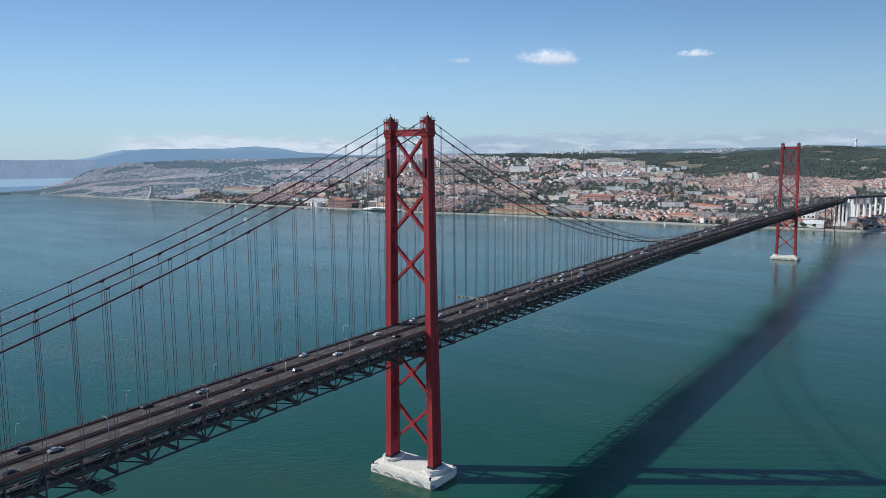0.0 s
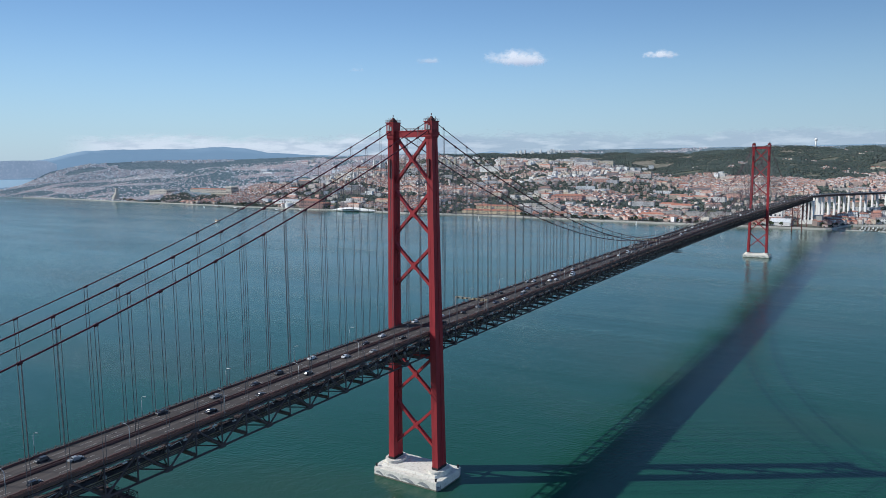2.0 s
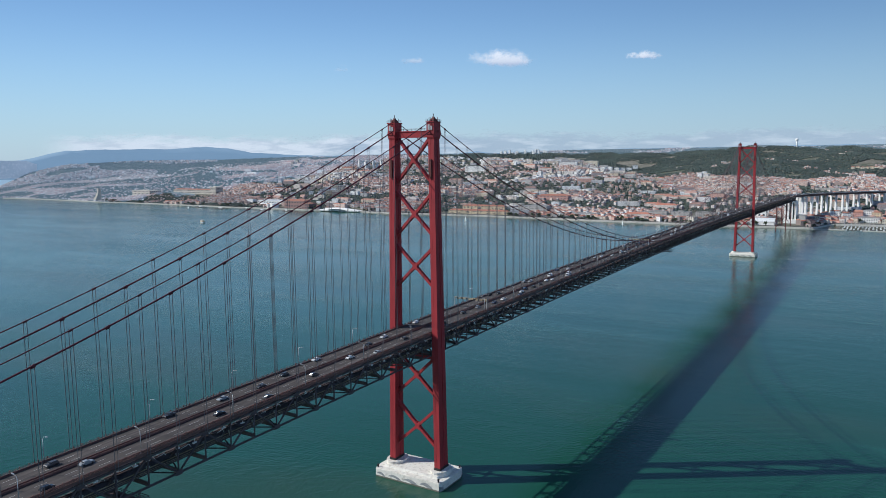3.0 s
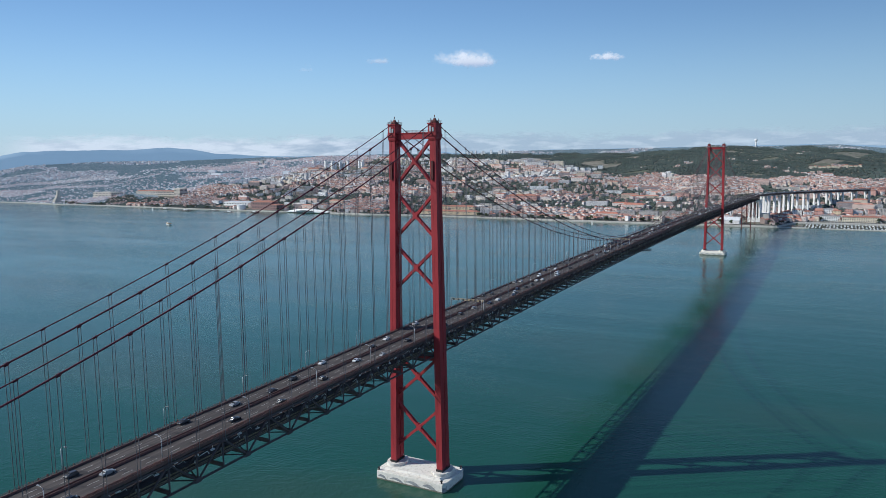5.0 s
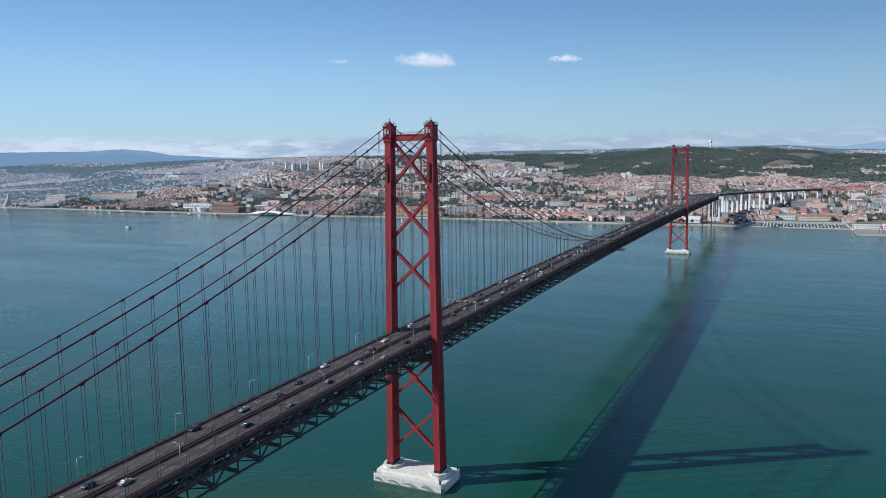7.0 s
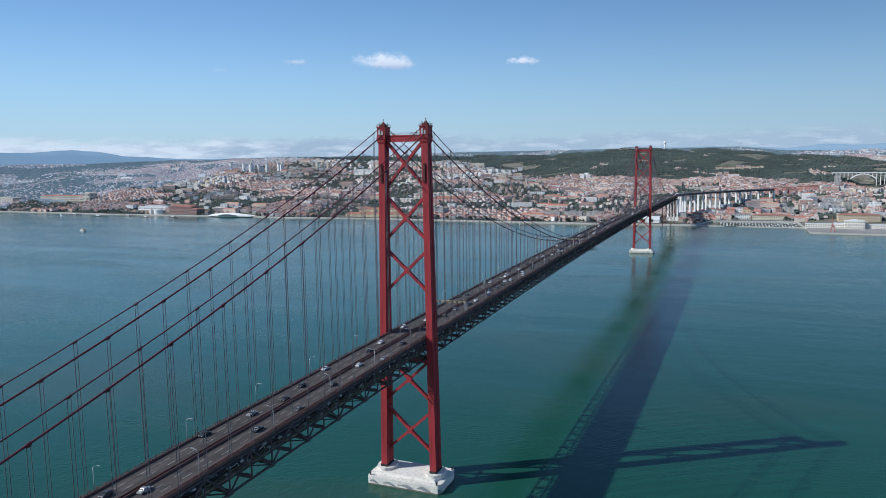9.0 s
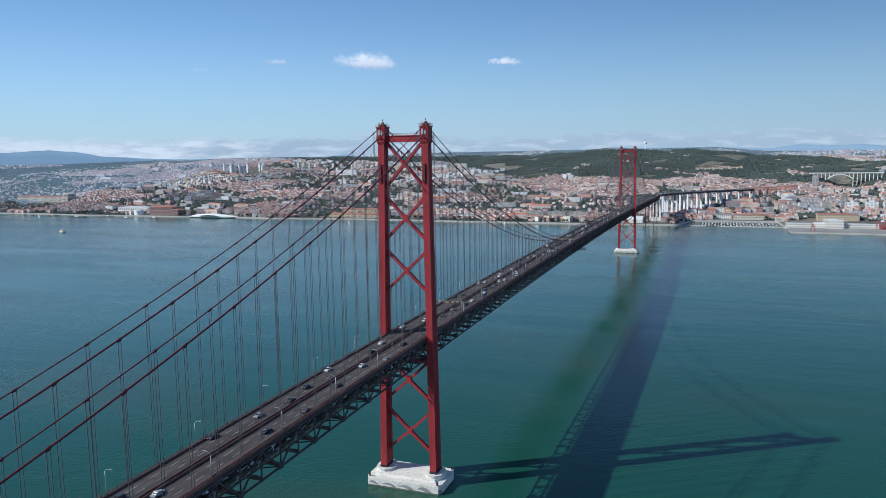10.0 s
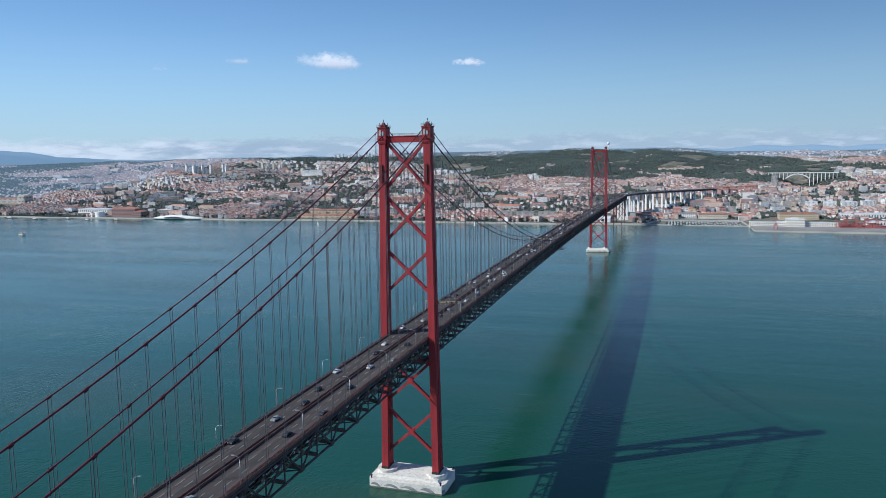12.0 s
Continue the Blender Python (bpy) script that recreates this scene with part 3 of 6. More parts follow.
# ---- cables ----
def main_low(y):
    if y < 0:
        return 185.9 + 0.4132 * y + 3.6e-4 * y * y
    if y > SPAN:
        return main_low(SPAN - y)
    return 83.4 + (185.9 - 83.4) / (SPAN / 2) ** 2 * (y - SPAN / 2) ** 2


def main_high(y):
    if y < 0:
        return 190.6 + 0.4155 * y + 3.7e-4 * y * y
    if y > SPAN:
        return main_high(SPAN - y)
    return 86.6 + (190.6 - 86.6) / (SPAN / 2) ** 2 * (y - SPAN / 2) ** 2


def rope_pair_mesh():
    """Two upright ropes of unit length."""
    bm = bmesh.new()
    for dy in (-0.55, 0.55):
        tube(bm, [(0, dy, 0), (0, dy, 1)], 0.105, 5)
    return finish(bm, "suspender", ROPE)


def clamp_mesh(r):
    bm = bmesh.new()
    tube(bm, [(0, -0.8, 0), (0, 0.8, 0)], r * 1.3, 8)
    box(bm, -0.10, -0.75, -r * 2.2, 0.10, 0.75, -r * 1.1)
    box(bm, -0.05, -0.5, r * 1.1, 0.05, -0.4, 0.75)
    box(bm, -0.05, 0.4, r * 1.1, 0.05, 0.5, 0.75)
    return finish(bm, "clamp", CABLE_RED)


ROPES = rope_pair_mesh()
for side in (-1, 1):
    for curve, r, off, words in ((main_low, 0.30, 0.0, "thick dark red lower main cable"), (main_high, 0.19, 0.5, "thinner dark red upper main cable")):
        x = side * 11.75
        cable = base("main_cable", x, 0, 0, words + " with paired hangers", "bridge cable", "bridge cables")
        ys = [-SIDE + (SPAN + 2 * SIDE) * k / 240 for k in range(241)]
        ys = sorted(set(ys + [0.0, SPAN]))
        bm = bmesh.new()
        tube(bm, [(0, y, curve(y)) for y in ys], r, 8)
        part("strand", bm, CABLE_RED, cable)
        CL = clamp_mesh(r)
        step = 2 * PANEL
        k = -20
        while True:
            y = (k + off) * step
            k += 1
            if y > SPAN + SIDE - 40:
                break
            if abs(y) < 6 or abs(y - SPAN) < 6 or y < -SIDE + 30:
                continue
            top, bottom = curve(y), road_z(y) - 1.6
            if top - bottom < 3:
                continue
            ob = part("suspender", ROPES, None, cable)
            ob.location, ob.scale = (0, y, bottom), (1, 1, top - bottom)
            ob = part("clamp", CL, None, cable)
            slope = (curve(y + 1) - curve(y - 1)) / 2
            ob.location, ob.rotation_euler = (0, y, top), (math.atan(slope), 0, 0)

# ---- deck ----
deck = base("bridge_deck", 0, 0, 0, "two-level bridge deck with asphalt road over a dark steel truss", "bridge deck")
N0, N1 = -42, 145
DECK_END = PANEL * N1
YS = [PANEL * k for k in range(N0, N1 + 1)]


def strip(x0, x1, dz0, dz1, ys=None):
    """Long bar that follows the deck's arch."""
    bm = bmesh.new()
    last = None
    for y in ys or YS[::2]:
        z = road_z(y)
        ring = [bm.verts.new(p) for p in ((x0, y, z + dz0), (x1, y, z + dz0), (x1, y, z + dz1), (x0, y, z + dz1))]
        if last:
            for k in range(4):
                bm.faces.new((last[k], last[(k + 1) % 4], ring[(k + 1) % 4], ring[k]))
        else:
            bm.faces.new(ring)
        last = ring
    bm.faces.new(last[::-1])
    return bm


part("road_slab", strip(-11.3, 11.3, -0.55, -0.06), STEEL, deck)
for x0, x1, mt, nm in ((-10.45, -0.9, ASPHALT, "carriageway"), (0.9, 10.45, ASPHALT, "carriageway"), (-0.9, 0.9, GRATING, "median_strip"), (-11.25, -10.45, GRATING, "walkway"), (10.45, 11.25, GRATING, "walkway")):
    part(nm, strip(x0, x1, -0.06, 0.0 if nm == "carriageway" else 0.03), mt, deck)
for x in (-1.6, 1.6):
    part("grating_lane", strip(x - 0.55, x + 0.55, -0.03, 0.006), GRATING, deck)
for x in (-0.75, 0.75):
    part("median_barrier", strip(x - 0.12, x + 0.12, 0.02, 0.75), BARRIER, deck)
for side in (-1, 1):
    part("kerb_rail", strip(side * 10.5 - 0.12, side * 10.5 + 0.12, 0.0, 0.7), BARRIER, deck)
    part("fascia", strip(side * 11.3 - 0.12, side * 11.3 + 0.12, -0.95, 0.12), BARRIER, deck, "rust-brown edge girder")
    for dz in (0.4, 0.68, 0.95):
        part("hand_rail", strip(side * 11.3 - 0.05, side * 11.3 + 0.05, dz - 0.04, dz + 0.04), BARRIER, deck)

# railing posts, one mesh shared
bm = bmesh.new()
box(bm, -0.09, -0.10, 0.1, 0.09, 0.10, 1.15)
box(bm, -0.13, -0.14, 0.95, 0.13, 0.14, 1.25)
POST = finish(bm, "rail_post", BARRIER)
for side in (-1, 1):
    for k in range(130):
        y = -255 + PANEL / 4 * k
        ob = part("rail_post", POST, None, deck)
        ob.location = (side * 11.3, y, road_z(y))
bm = bmesh.new()
for side in (-1, 1):
    y = -255 + PANEL / 4 * 130
    while y < DECK_END:
        z = road_z(y)
        box(bm, side * 11.3 - 0.1, y - 0.1, z + 0.1, side * 11.3 + 0.1, y + 0.1, z + 1.15)
        y += PANEL / 4
tagged(part("far_rail_posts", bm, BARRIER, deck), kind="stuff")

# lane dashes
bm = bmesh.new()
box(bm, -0.09, -2.1, 0.004, 0.09, 2.1, 0.012)
DASH = finish(bm, "lane_dash", MARK)
far_dashes = bmesh.new()
for x in (-7.25, -4.15, 4.15, 7.25):
    y = -300.0 + (3.0 if x > 0 else 0)
    while y < DECK_END:
        z = road_z(y)
        if y < 250:
            ob = part("lane_dash", DASH, None, deck)
            ob.location = (x, y, z)
            ob.rotation_euler = ((road_z(y + 1) - road_z(y - 1)) / 2, 0, 0)
        else:
            box(far_dashes, x - 0.09, y - 2.1, z + 0.004, x + 0.09, y + 2.1, z + 0.014)
        y += 9.2
tagged(part("far_lane_dashes", far_dashes, MARK, deck), kind="stuff")

# truss
TX, TOPZ, LOWZ = 10.75, -1.9, -12.0


def truss_panel(k, side, add):
    y0, y1 = PANEL * k, PANEL * (k + 1)
    x = side * TX
    a0, a1 = road_z(y0) + TOPZ, road_z(y1) + TOPZ
    b0, b1 = road_z(y0) + LOWZ, road_z(y1) + LOWZ
    add("top_chord", [((x, y0, a0), (x, y1, a1), 0.65, 0.75)])
    add("bottom_chord", [((x, y0, b0), (x, y1, b1), 0.6, 0.62)])
    add("vertical", [((x, y0, b0), (x, y0, a0), 0.42, 0.42)])
    if k % 2:
        add("diagonal", [((x, y0, a0), (x, y1, b1), 0.45, 0.55)])
    else:
        add("diagonal", [((x, y0, b0), (x, y1, a1), 0.45, 0.55)])


def cross_frame(k, add):
    y = PANEL * k
    z = road_z(y)
    add("floor_beam", [((-TX, y, z - 1.6), (TX, y, z - 1.6), 0.45, 1.7)])
    add("rail_floor_beam", [((-TX, y, z + LOWZ + 0.7), (TX, y, z + LOWZ + 0.7), 0.5, 1.4)])
    for s in (-TX, TX):
        add("sway_brace", [((s, y, z - 2.4), (s * 0.4, y, z + LOWZ + 1.4), 0.28, 0.28)])


def lateral(k, add):
    y0, y1 = PANEL * k, PANEL * (k + 1)
    z0, z1 = road_z(y0) + LOWZ, road_z(y1) + LOWZ
    s = 1 if k % 2 else -1
    add("bottom_lateral", [((-TX * s, y0, z0), (TX * s, y1, z1), 0.4, 0.35)])


def add_part(name, bars):
    bm = bmesh.new()
    for p, q, w, h in bars:
        beam(bm, p, q, w, h)
    part(name, bm, STEEL, deck)


far_truss = bmesh.new()


def add_far(name, bars):
    for p, q, w, h in bars:
        beam(far_truss, p, q, w, h)


for k in range(N0, N1):
    near = -23 <= k < 14
    for side in (-1, 1):
        truss_panel(k, side, add_part if near and side > 0 or -19 <= k < 0 else add_far)
    cross_frame(k, add_part if near else add_far)
    lateral(k, add_part if near else add_far)
tagged(part("far_truss", far_truss, STEEL, deck), kind="stuff")
# small white boxes and bent bars spread at random under the road
bm = bmesh.new()
box(bm, -0.25, -0.7, -0.3, 0.25, 0.7, 0.3)
box(bm, -0.06, -0.06, 0.3, 0.06, 0.06, 1.4)
WHITE_BOX = finish(bm, "junction_box", HULL_WHITE)
bm = bmesh.new()
beam(bm, (0, -1.6, 0), (0, 1.6, 0.5), 0.16, 0.16)
beam(bm, (0, 1.6, 0.5), (0, 2.2, -0.7), 0.14, 0.14)
BENT_BAR = finish(bm, "conduit_bend", HULL_WHITE)
rng = random.Random(62)
for k in range(110):
    y = -255 + 3.7 * k + rng.uniform(-1.5, 1.5)
    ob = part("junction_box" if k % 2 else "conduit_bend", WHITE_BOX if k % 2 else BENT_BAR, None, deck)
    ob.location = (rng.uniform(8.6, 10.1), y, road_z(y) - rng.uniform(3.0, 5.0))
    ob.scale = (1, rng.uniform(0.6, 1.3), rng.uniform(0.6, 1.2))
# gusset plates
bm = bmesh.new()
box(bm, -0.36, -1.3, -1.1, 0.36, 1.3, 0.6)
GUS = finish(bm, "gusset", STEEL)
for k in range(-22, 14):
    for side in (-1, 1):
        y = PANEL * k
        ob = part("gusset", GUS, None, deck)
        ob.location = (side * TX, y, road_z(y) + (TOPZ if k % 2 else LOWZ + 0.4))

# railway level inside the truss
part("railway_slab", strip(-4.6, 4.6, LOWZ + 1.4, LOWZ + 1.9), STEEL, deck)
for x in (-3.3, -1.8, 1.8, 3.3):
    part("rail", strip(x - 0.06, x + 0.06, LOWZ + 1.9, LOWZ + 2.1), STEEL, deck)
for x, dz, w in ((9.7, -7.2, 0.05), (8.3, -7.2, 0.05), (9.7, -7.7, 0.04), (5.2, -8.6, 0.09), (-9.7, -7.2, 0.05), (-5.2, -8.6, 0.09)):
    part("service_pipe", strip(x - w, x + w, dz - w, dz + w), CREAM_PIPE, deck, "cream service pipe")
part("service_walkway", strip(8.3, 9.6, -8.35, -8.2), STEEL, deck)
part("service_walkway", strip(-9.6, -8.3, -8.35, -8.2), STEEL, deck)
# galvanised boxes on short posts along the service walkway, one at each panel
bm = bmesh.new()
box(bm, -0.5, -0.35, -0.4, 0.5, 0.35, 0.4)
box(bm, -0.08, -0.08, -1.8, 0.08, 0.08, -0.4)
box(bm, 0.1, -0.8, 0.1, 0.3, 0.8, 0.28)
CABIN = finish(bm, "equipment_box", GALV)
for k in range(-22, 60):
    y = PANEL * (k + 0.1)
    ob = part("equipment_box", CABIN, None, deck)
    ob.location = (8.9, y, road_z(y) - 6.3)

# cross braces between deck and cables beside the roadway: maintenance gantries below
def gantry(y):
    g = base("maintenance_gantry", 0, y, road_z(y) - 12.6, "dark steel maintenance gantry slung under the deck", "gantry", "maintenance gantries")
    bm = bmesh.new()
    box(bm, -13.5, -2.4, -2.2, 13.5, 2.4, -2.0)
    for x in range(-13, 14, 2):
        for yy in (-2.3, 2.3):
            beam(bm, (x, yy, -2.0), (x, yy, -0.8), 0.1, 0.1)
    for yy in (-2.3, 2.3):
        beam(bm, (-13.5, yy, -0.8), (13.5, yy, -0.8), 0.12, 0.12)
        beam(bm, (-13.5, yy, -1.4), (13.5, yy, -1.4), 0.1, 0.1)
    part("platform", bm, STEEL, g)
    for x in (-10.7, 10.7):
        for yy in (-2.0, 2.0):
            bm = bmesh.new()
            beam(bm, (x, yy, -2.1), (x, yy, 0.3), 0.25, 0.25)
            part("hanger", bm, STEEL, g)
    bm = bmesh.new()
    for yy in (-2.2, 2.2):
        for k in range(4):
            xa = 9.4 + 2.0 * k
            beam(bm, (xa, yy, -2.0), (xa, yy, 0.2), 0.14, 0.14)
            if k < 3:
                beam(bm, (xa, yy, -2.0), (xa + 2.0, yy, 0.2), 0.12, 0.12)
        beam(bm, (9.4, yy, 0.2), (15.4, yy, 0.2), 0.16, 0.16)
        beam(bm, (9.4, yy, -2.0), (15.4, yy, -2.0), 0.2, 0.2)
    for xa in (9.4, 11.4, 13.4, 15.4):
        beam(bm, (xa, -2.2, 0.2), (xa, 2.2, 0.2), 0.14, 0.14)
        beam(bm, (xa, -2.2, -2.0), (xa, 2.2, -2.0), 0.2, 0.2)
    part("access_cage", bm, STEEL, g)


gantry(-180.0)
gantry(470.0)


# ---- road furniture ----
def build_lamp(x, side):
    lamp = base("street_lamp", x, 0, 0, "grey steel street lamp with a curved arm over the road", "street lamp", "street lamps on the bridge")
    bm = bmesh.new()
    tube(bm, [(0, 0, 0), (0, 0, 4), (0, 0, 7.6)], [0.13, 0.11, 0.09], 8)
    box(bm, -0.2, -0.2, -0.05, 0.2, 0.2, 0.35)
    part("pole", bm, GALV, lamp)
    bm = bmesh.new()
    tube(bm, [(0, 0, 7.5), (-side * 0.35, 0, 8.05), (-side * 1.1, 0, 8.35), (-side * 2.3, 0, 8.5)], 0.07, 6)
    part("arm", bm, GALV, lamp)
    bm = bmesh.new()
    box(bm, -side * 2.2 - 0.55, -0.2, 8.42, -side * 2.2 + 0.55, 0.2, 8.62)
    head = part("lamp_head", bm, GALV, lamp)
    bm = bmesh.new()
    box(bm, -side * 2.25 - 0.4, -0.15, 8.36, -side * 2.25 + 0.4, 0.15, 8.42)
    part("lens", bm, LAMP_GLASS, head)
    return lamp


lamp_l, lamp_r = build_lamp(-10.75, -1), build_lamp(10.9, 1)
for proto, x, y0 in ((lamp_l, -10.75, -195.4), (lamp_r, 10.9, -176.4)):
    proto.location = (x, y0 - 38.7, road_z(y0 - 38.7))
    for k in range(42):
        y = y0 + 38.7 * k
        if min(abs(y), abs(y - SPAN)) > 4 and y < 1480:
            copy_thing(proto, pose(x, y, road_z(y)))


def sign_gantry(y):
    g = base("sign_gantry", 0, y, road_z(y), "pale steel traffic sign gantry across the road", "sign gantry", "sign gantries")
    for x in (-10.9, 10.9):
        bm = bmesh.new()
        beam(bm, (x, 0, 0), (x, 0, 6.2), 0.4, 0.4)
        part("post", bm, GALV, g)
    bm = bmesh.new()
    for yy in (-0.4, 0.4):
        for z in (5.4, 6.2):
            beam(bm, (-10.9, yy, z), (10.9, yy, z), 0.14, 0.14)
    for k in range(16):
        x = -10.9 + 21.8 * k / 15
        beam(bm, (x, -0.4, 5.4), (x + (1.3 if k < 15 else 0), -0.4, 6.2), 0.09, 0.09)
        beam(bm, (x, 0.4, 5.4), (x, 0.4, 6.2), 0.09, 0.09)
    part("truss_beam", bm, CREAM_PIPE, g)
    for x in (-8.7, -5.6, -2.5, 2.5, 5.6, 8.7):
        bm = bmesh.new()
        box(bm, x - 0.5, -0.62, 5.2, x + 0.5, -0.5, 6.3)
        part("lane_signal", bm, DARK_BAND, g)


for y in (58.5, 395.0, 735.0):
    sign_gantry(y)


# ---- vehicles ----
def car_body(bm, L, W, Hh, roof0, roof1, bonnet):
    """Lofted body: side profile of bonnet, cabin and tail, rounded towards the top."""
    prof = [(-L / 2, 0.30), (-L / 2, 0.62), (-L / 2 + 0.12, 0.82), (roof0 - 0.45, 0.92), (roof0, Hh), (roof1, Hh - 0.03), (roof1 + 0.6, bonnet + 0.06), (L / 2 - 0.25, bonnet - 0.08), (L / 2, bonnet - 0.28), (L / 2, 0.30)]
    cols = []
    for x, f in ((-W / 2, 0.0), (-W / 2 + 0.10, 1.0), (W / 2 - 0.10, 1.0), (W / 2, 0.0)):
        cols.append([bm.verts.new((x * (0.86 if z > 1.0 else 1.0), y, z - (0.05 if f == 0 else 0))) for y, z in prof])
    n = len(prof)
    for a, b in zip(cols, cols[1:]):
        for k in range(n):
            bm.faces.new((a[k], a[(k + 1) % n], b[(k + 1) % n], b[k]))
    bm.faces.new(cols[0])
    bm.faces.new(cols[-1][::-1])


def build_car(name, label, L, W, Hh, roof0, roof1, bonnet, paint):
    car = base(name, 0, 0, -60, label, "van" if name == "van" else "car", "traffic on the bridge")
    bm = bmesh.new()
    car_body(bm, L, W, Hh, roof0, roof1, bonnet)
    part("body", bm, paint, car)
    bm = bmesh.new()
    w = W * 0.43
    for x in (-w - 0.012, w + 0.012):
        q = [(x, roof0 - 0.1, 1.0), (x, roof1 + 0.35, 1.0), (x * 0.97, roof1 - 0.05, Hh - 0.12), (x * 0.97, roof0 + 0.15, Hh - 0.12)]
        bm.faces.new([bm.verts.new(p) for p in q])
    ob = part("side_glass", bm, GLASS_DARK, car)
    bm = bmesh.new()
    q = [(-w * 0.9, roof1 + 0.06, Hh - 0.06), (w * 0.9, roof1 + 0.06, Hh - 0.06), (w * 0.98, roof1 + 0.56, bonnet + 0.14), (-w * 0.98, roof1 + 0.56, bonnet + 0.14)]
    bm.faces.new([bm.verts.new((x, y + 0.03, z + 0.02)) for x, y, z in q])
    part("windscreen", bm, GLASS_DARK, car)
    bm = bmesh.new()
    q = [(-w * 0.9, roof0 - 0.06, Hh - 0.1), (w * 0.9, roof0 - 0.06, Hh - 0.1), (w * 0.95, roof0 - 0.40, 0.99), (-w * 0.95, roof0 - 0.40, 0.99)]
    bm.faces.new([bm.verts.new((x, y - 0.03, z + 0.02)) for x, y, z in q])
    part("rear_window", bm, GLASS_DARK, car)
    for x in (-W / 2 + 0.05, W / 2 - 0.05):
        for y in (-L * 0.3, L * 0.31):
            bm = bmesh.new()
            tube(bm, [(x - 0.11, y, 0.32), (x + 0.11, y, 0.32)], 0.32, 10)
            part("wheel", bm, TYRE, car)
    for x in (-W * 0.36, W * 0.36):
        bm = bmesh.new()
        box(bm, x - 0.16, L / 2 - 0.06, bonnet - 0.34, x + 0.16, L / 2 + 0.012, bonnet - 0.2)
        part("headlight", bm, LAMP_GLASS, car)
    return car


hatch = build_car("hatchback", "compact hatchback car on the bridge road", 4.1, 1.78, 1.48, -1.45, 0.35, 0.95, CAR_PAINT)
saloon = build_car("saloon_car", "saloon car on the bridge road", 4.6, 1.82, 1.42, -1.0, 0.35, 0.92, CAR_PAINT)
van = build_car("van", "white panel van on the bridge road", 5.3, 2.0, 2.2, -2.3, 1.2, 1.15, WHITE_PAINT)


def build_truck():
    t = base("box_truck", 0, 0, -60, "white box lorry on the bridge road", "truck", "traffic on the bridge")
    bm = bmesh.new()
    box(bm, -1.2, -4.2, 0.9, 1.2, 2.0, 3.5)
    part("cargo_box", bm, WHITE_PAINT, t)
    bm = bmesh.new()
    prism(bm, [(-1.15, 2.2), (1.15, 2.2), (1.15, 4.0), (-1.15, 4.0)], 0.6, 1.8)
    prism(bm, [(-1.1, 2.2), (1.1, 2.2), (1.1, 3.9), (-1.1, 3.9)], 1.8, 2.9, 0.95)
    part("cab", bm, WHITE_PAINT, t)
    bm = bmesh.new()
    box(bm, -0.95, 3.9, 1.85, 0.95, 4.03, 2.6)
    part("windscreen", bm, GLASS_DARK, t)
    for x in (-1.05, 1.05):
        for y in (-3.0, -1.8, 3.0):
            bm = bmesh.new()
            tube(bm, [(x - 0.15, y, 0.5), (x + 0.15, y, 0.5)], 0.5, 10)
            part("wheel", bm, TYRE, t)
    return t


truck = build_truck()
rng = random.Random(11)
LANES = [(-8.8, 180), (-5.7, 180), (-2.9, 180), (2.9, 0), (5.7, 0), (8.8, 0)]
used = {k: [] for k in range(6)}
protos = [hatch, saloon, hatch, saloon, hatch, saloon, hatch, saloon, van, hatch]
spots = [(0, -150), (1, -128), (2, -110), (4, -140), (5, -118), (1, -94), (0, -70), (4, -88), (3, -60), (5, -47), (2, -38), (1, -22), (4, -20), (0, 12), (2, 30), (1, -196), (3, -190), (5, -206), (4, 18), (3, 44)]
y = 62.0
while y < DECK_END - 20:
    spots.append((rng.randrange(6), y))
    y += rng.uniform(3.0, 11.0) if y < 800 else rng.uniform(7, 20)
taken = {"hatchback": False, "saloon_car": False, "van": False, "box_truck": False}
for lane, y in spots:
    if any(abs(y - q) < 10 for q in used[lane]):
        continue
    used[lane].append(y)
    x, turn = LANES[lane]
    proto = truck if rng.random() < 0.05 and y > 100 else rng.choice(protos[:8] if y < 40 else protos)
    m = pose(x + rng.uniform(-0.3, 0.3), y, road_z(y) + 0.01, 0, 0, turn)
    kind_name = proto.name.split(".")[0]
    if not taken[kind_name]:
        taken[kind_name] = True
        proto.matrix_basis = m
    else:
        copy_thing(proto, m)


# ---- far bank: scatter helpers ----
def value_noise(x, y, size, seed):
    """Smooth lattice noise from 0 to 1."""
    g = np.random.RandomState(seed).rand(64, 64)
    u, v = x / size, y / size
    i, j = np.floor(u).astype(int), np.floor(v).astype(int)
    f, h = u - i, v - j
    f, h = f * f * (3 - 2 * f), h * h * (3 - 2 * h)
    at = lambda a, b: g[a % 64, b % 64]
    return (at(i, j) * (1 - f) + at(i + 1, j) * f) * (1 - h) + (at(i, j + 1) * (1 - f) + at(i + 1, j + 1) * f) * h


def rise(x, y):
    """How far inland a place lies, from 0 at the quay to 1 at the ridge."""
    a, d = polar(x, y)
    ds = np.interp(a, SHORE_A, SHORE_D)
    return (d - ds) / (far(a) - ds)


WOOD_A = [-75, -64, -60, -52, -40, -33, -28, -24, -18, -10, -4, 3, 7, 10, 60]
WOOD_S = [1.2, 1.2, 1.2, 1.1, 0.97, 0.92, 0.90, 0.84, 0.60, 0.46, 0.43, 0.40, 0.50, 0.62, 0.62]
GREENS = [(-16.5, -8.5, 0.15, 0.36), (-18.5, -15.0, 0.10, 0.30), (-57, -46, 0.46, 0.56), (-46, -40, 0.15, 0.27), (-40, -36.5, 0.13, 0.19), (-63, -58, 0.05, 0.25), (4.5, 7.6, 0.085, 0.17), (-36, -31, 0.60, 0.66), (-30, -24, 0.40, 0.45), (-3.5, 1.5, 0.28, 0.34)]


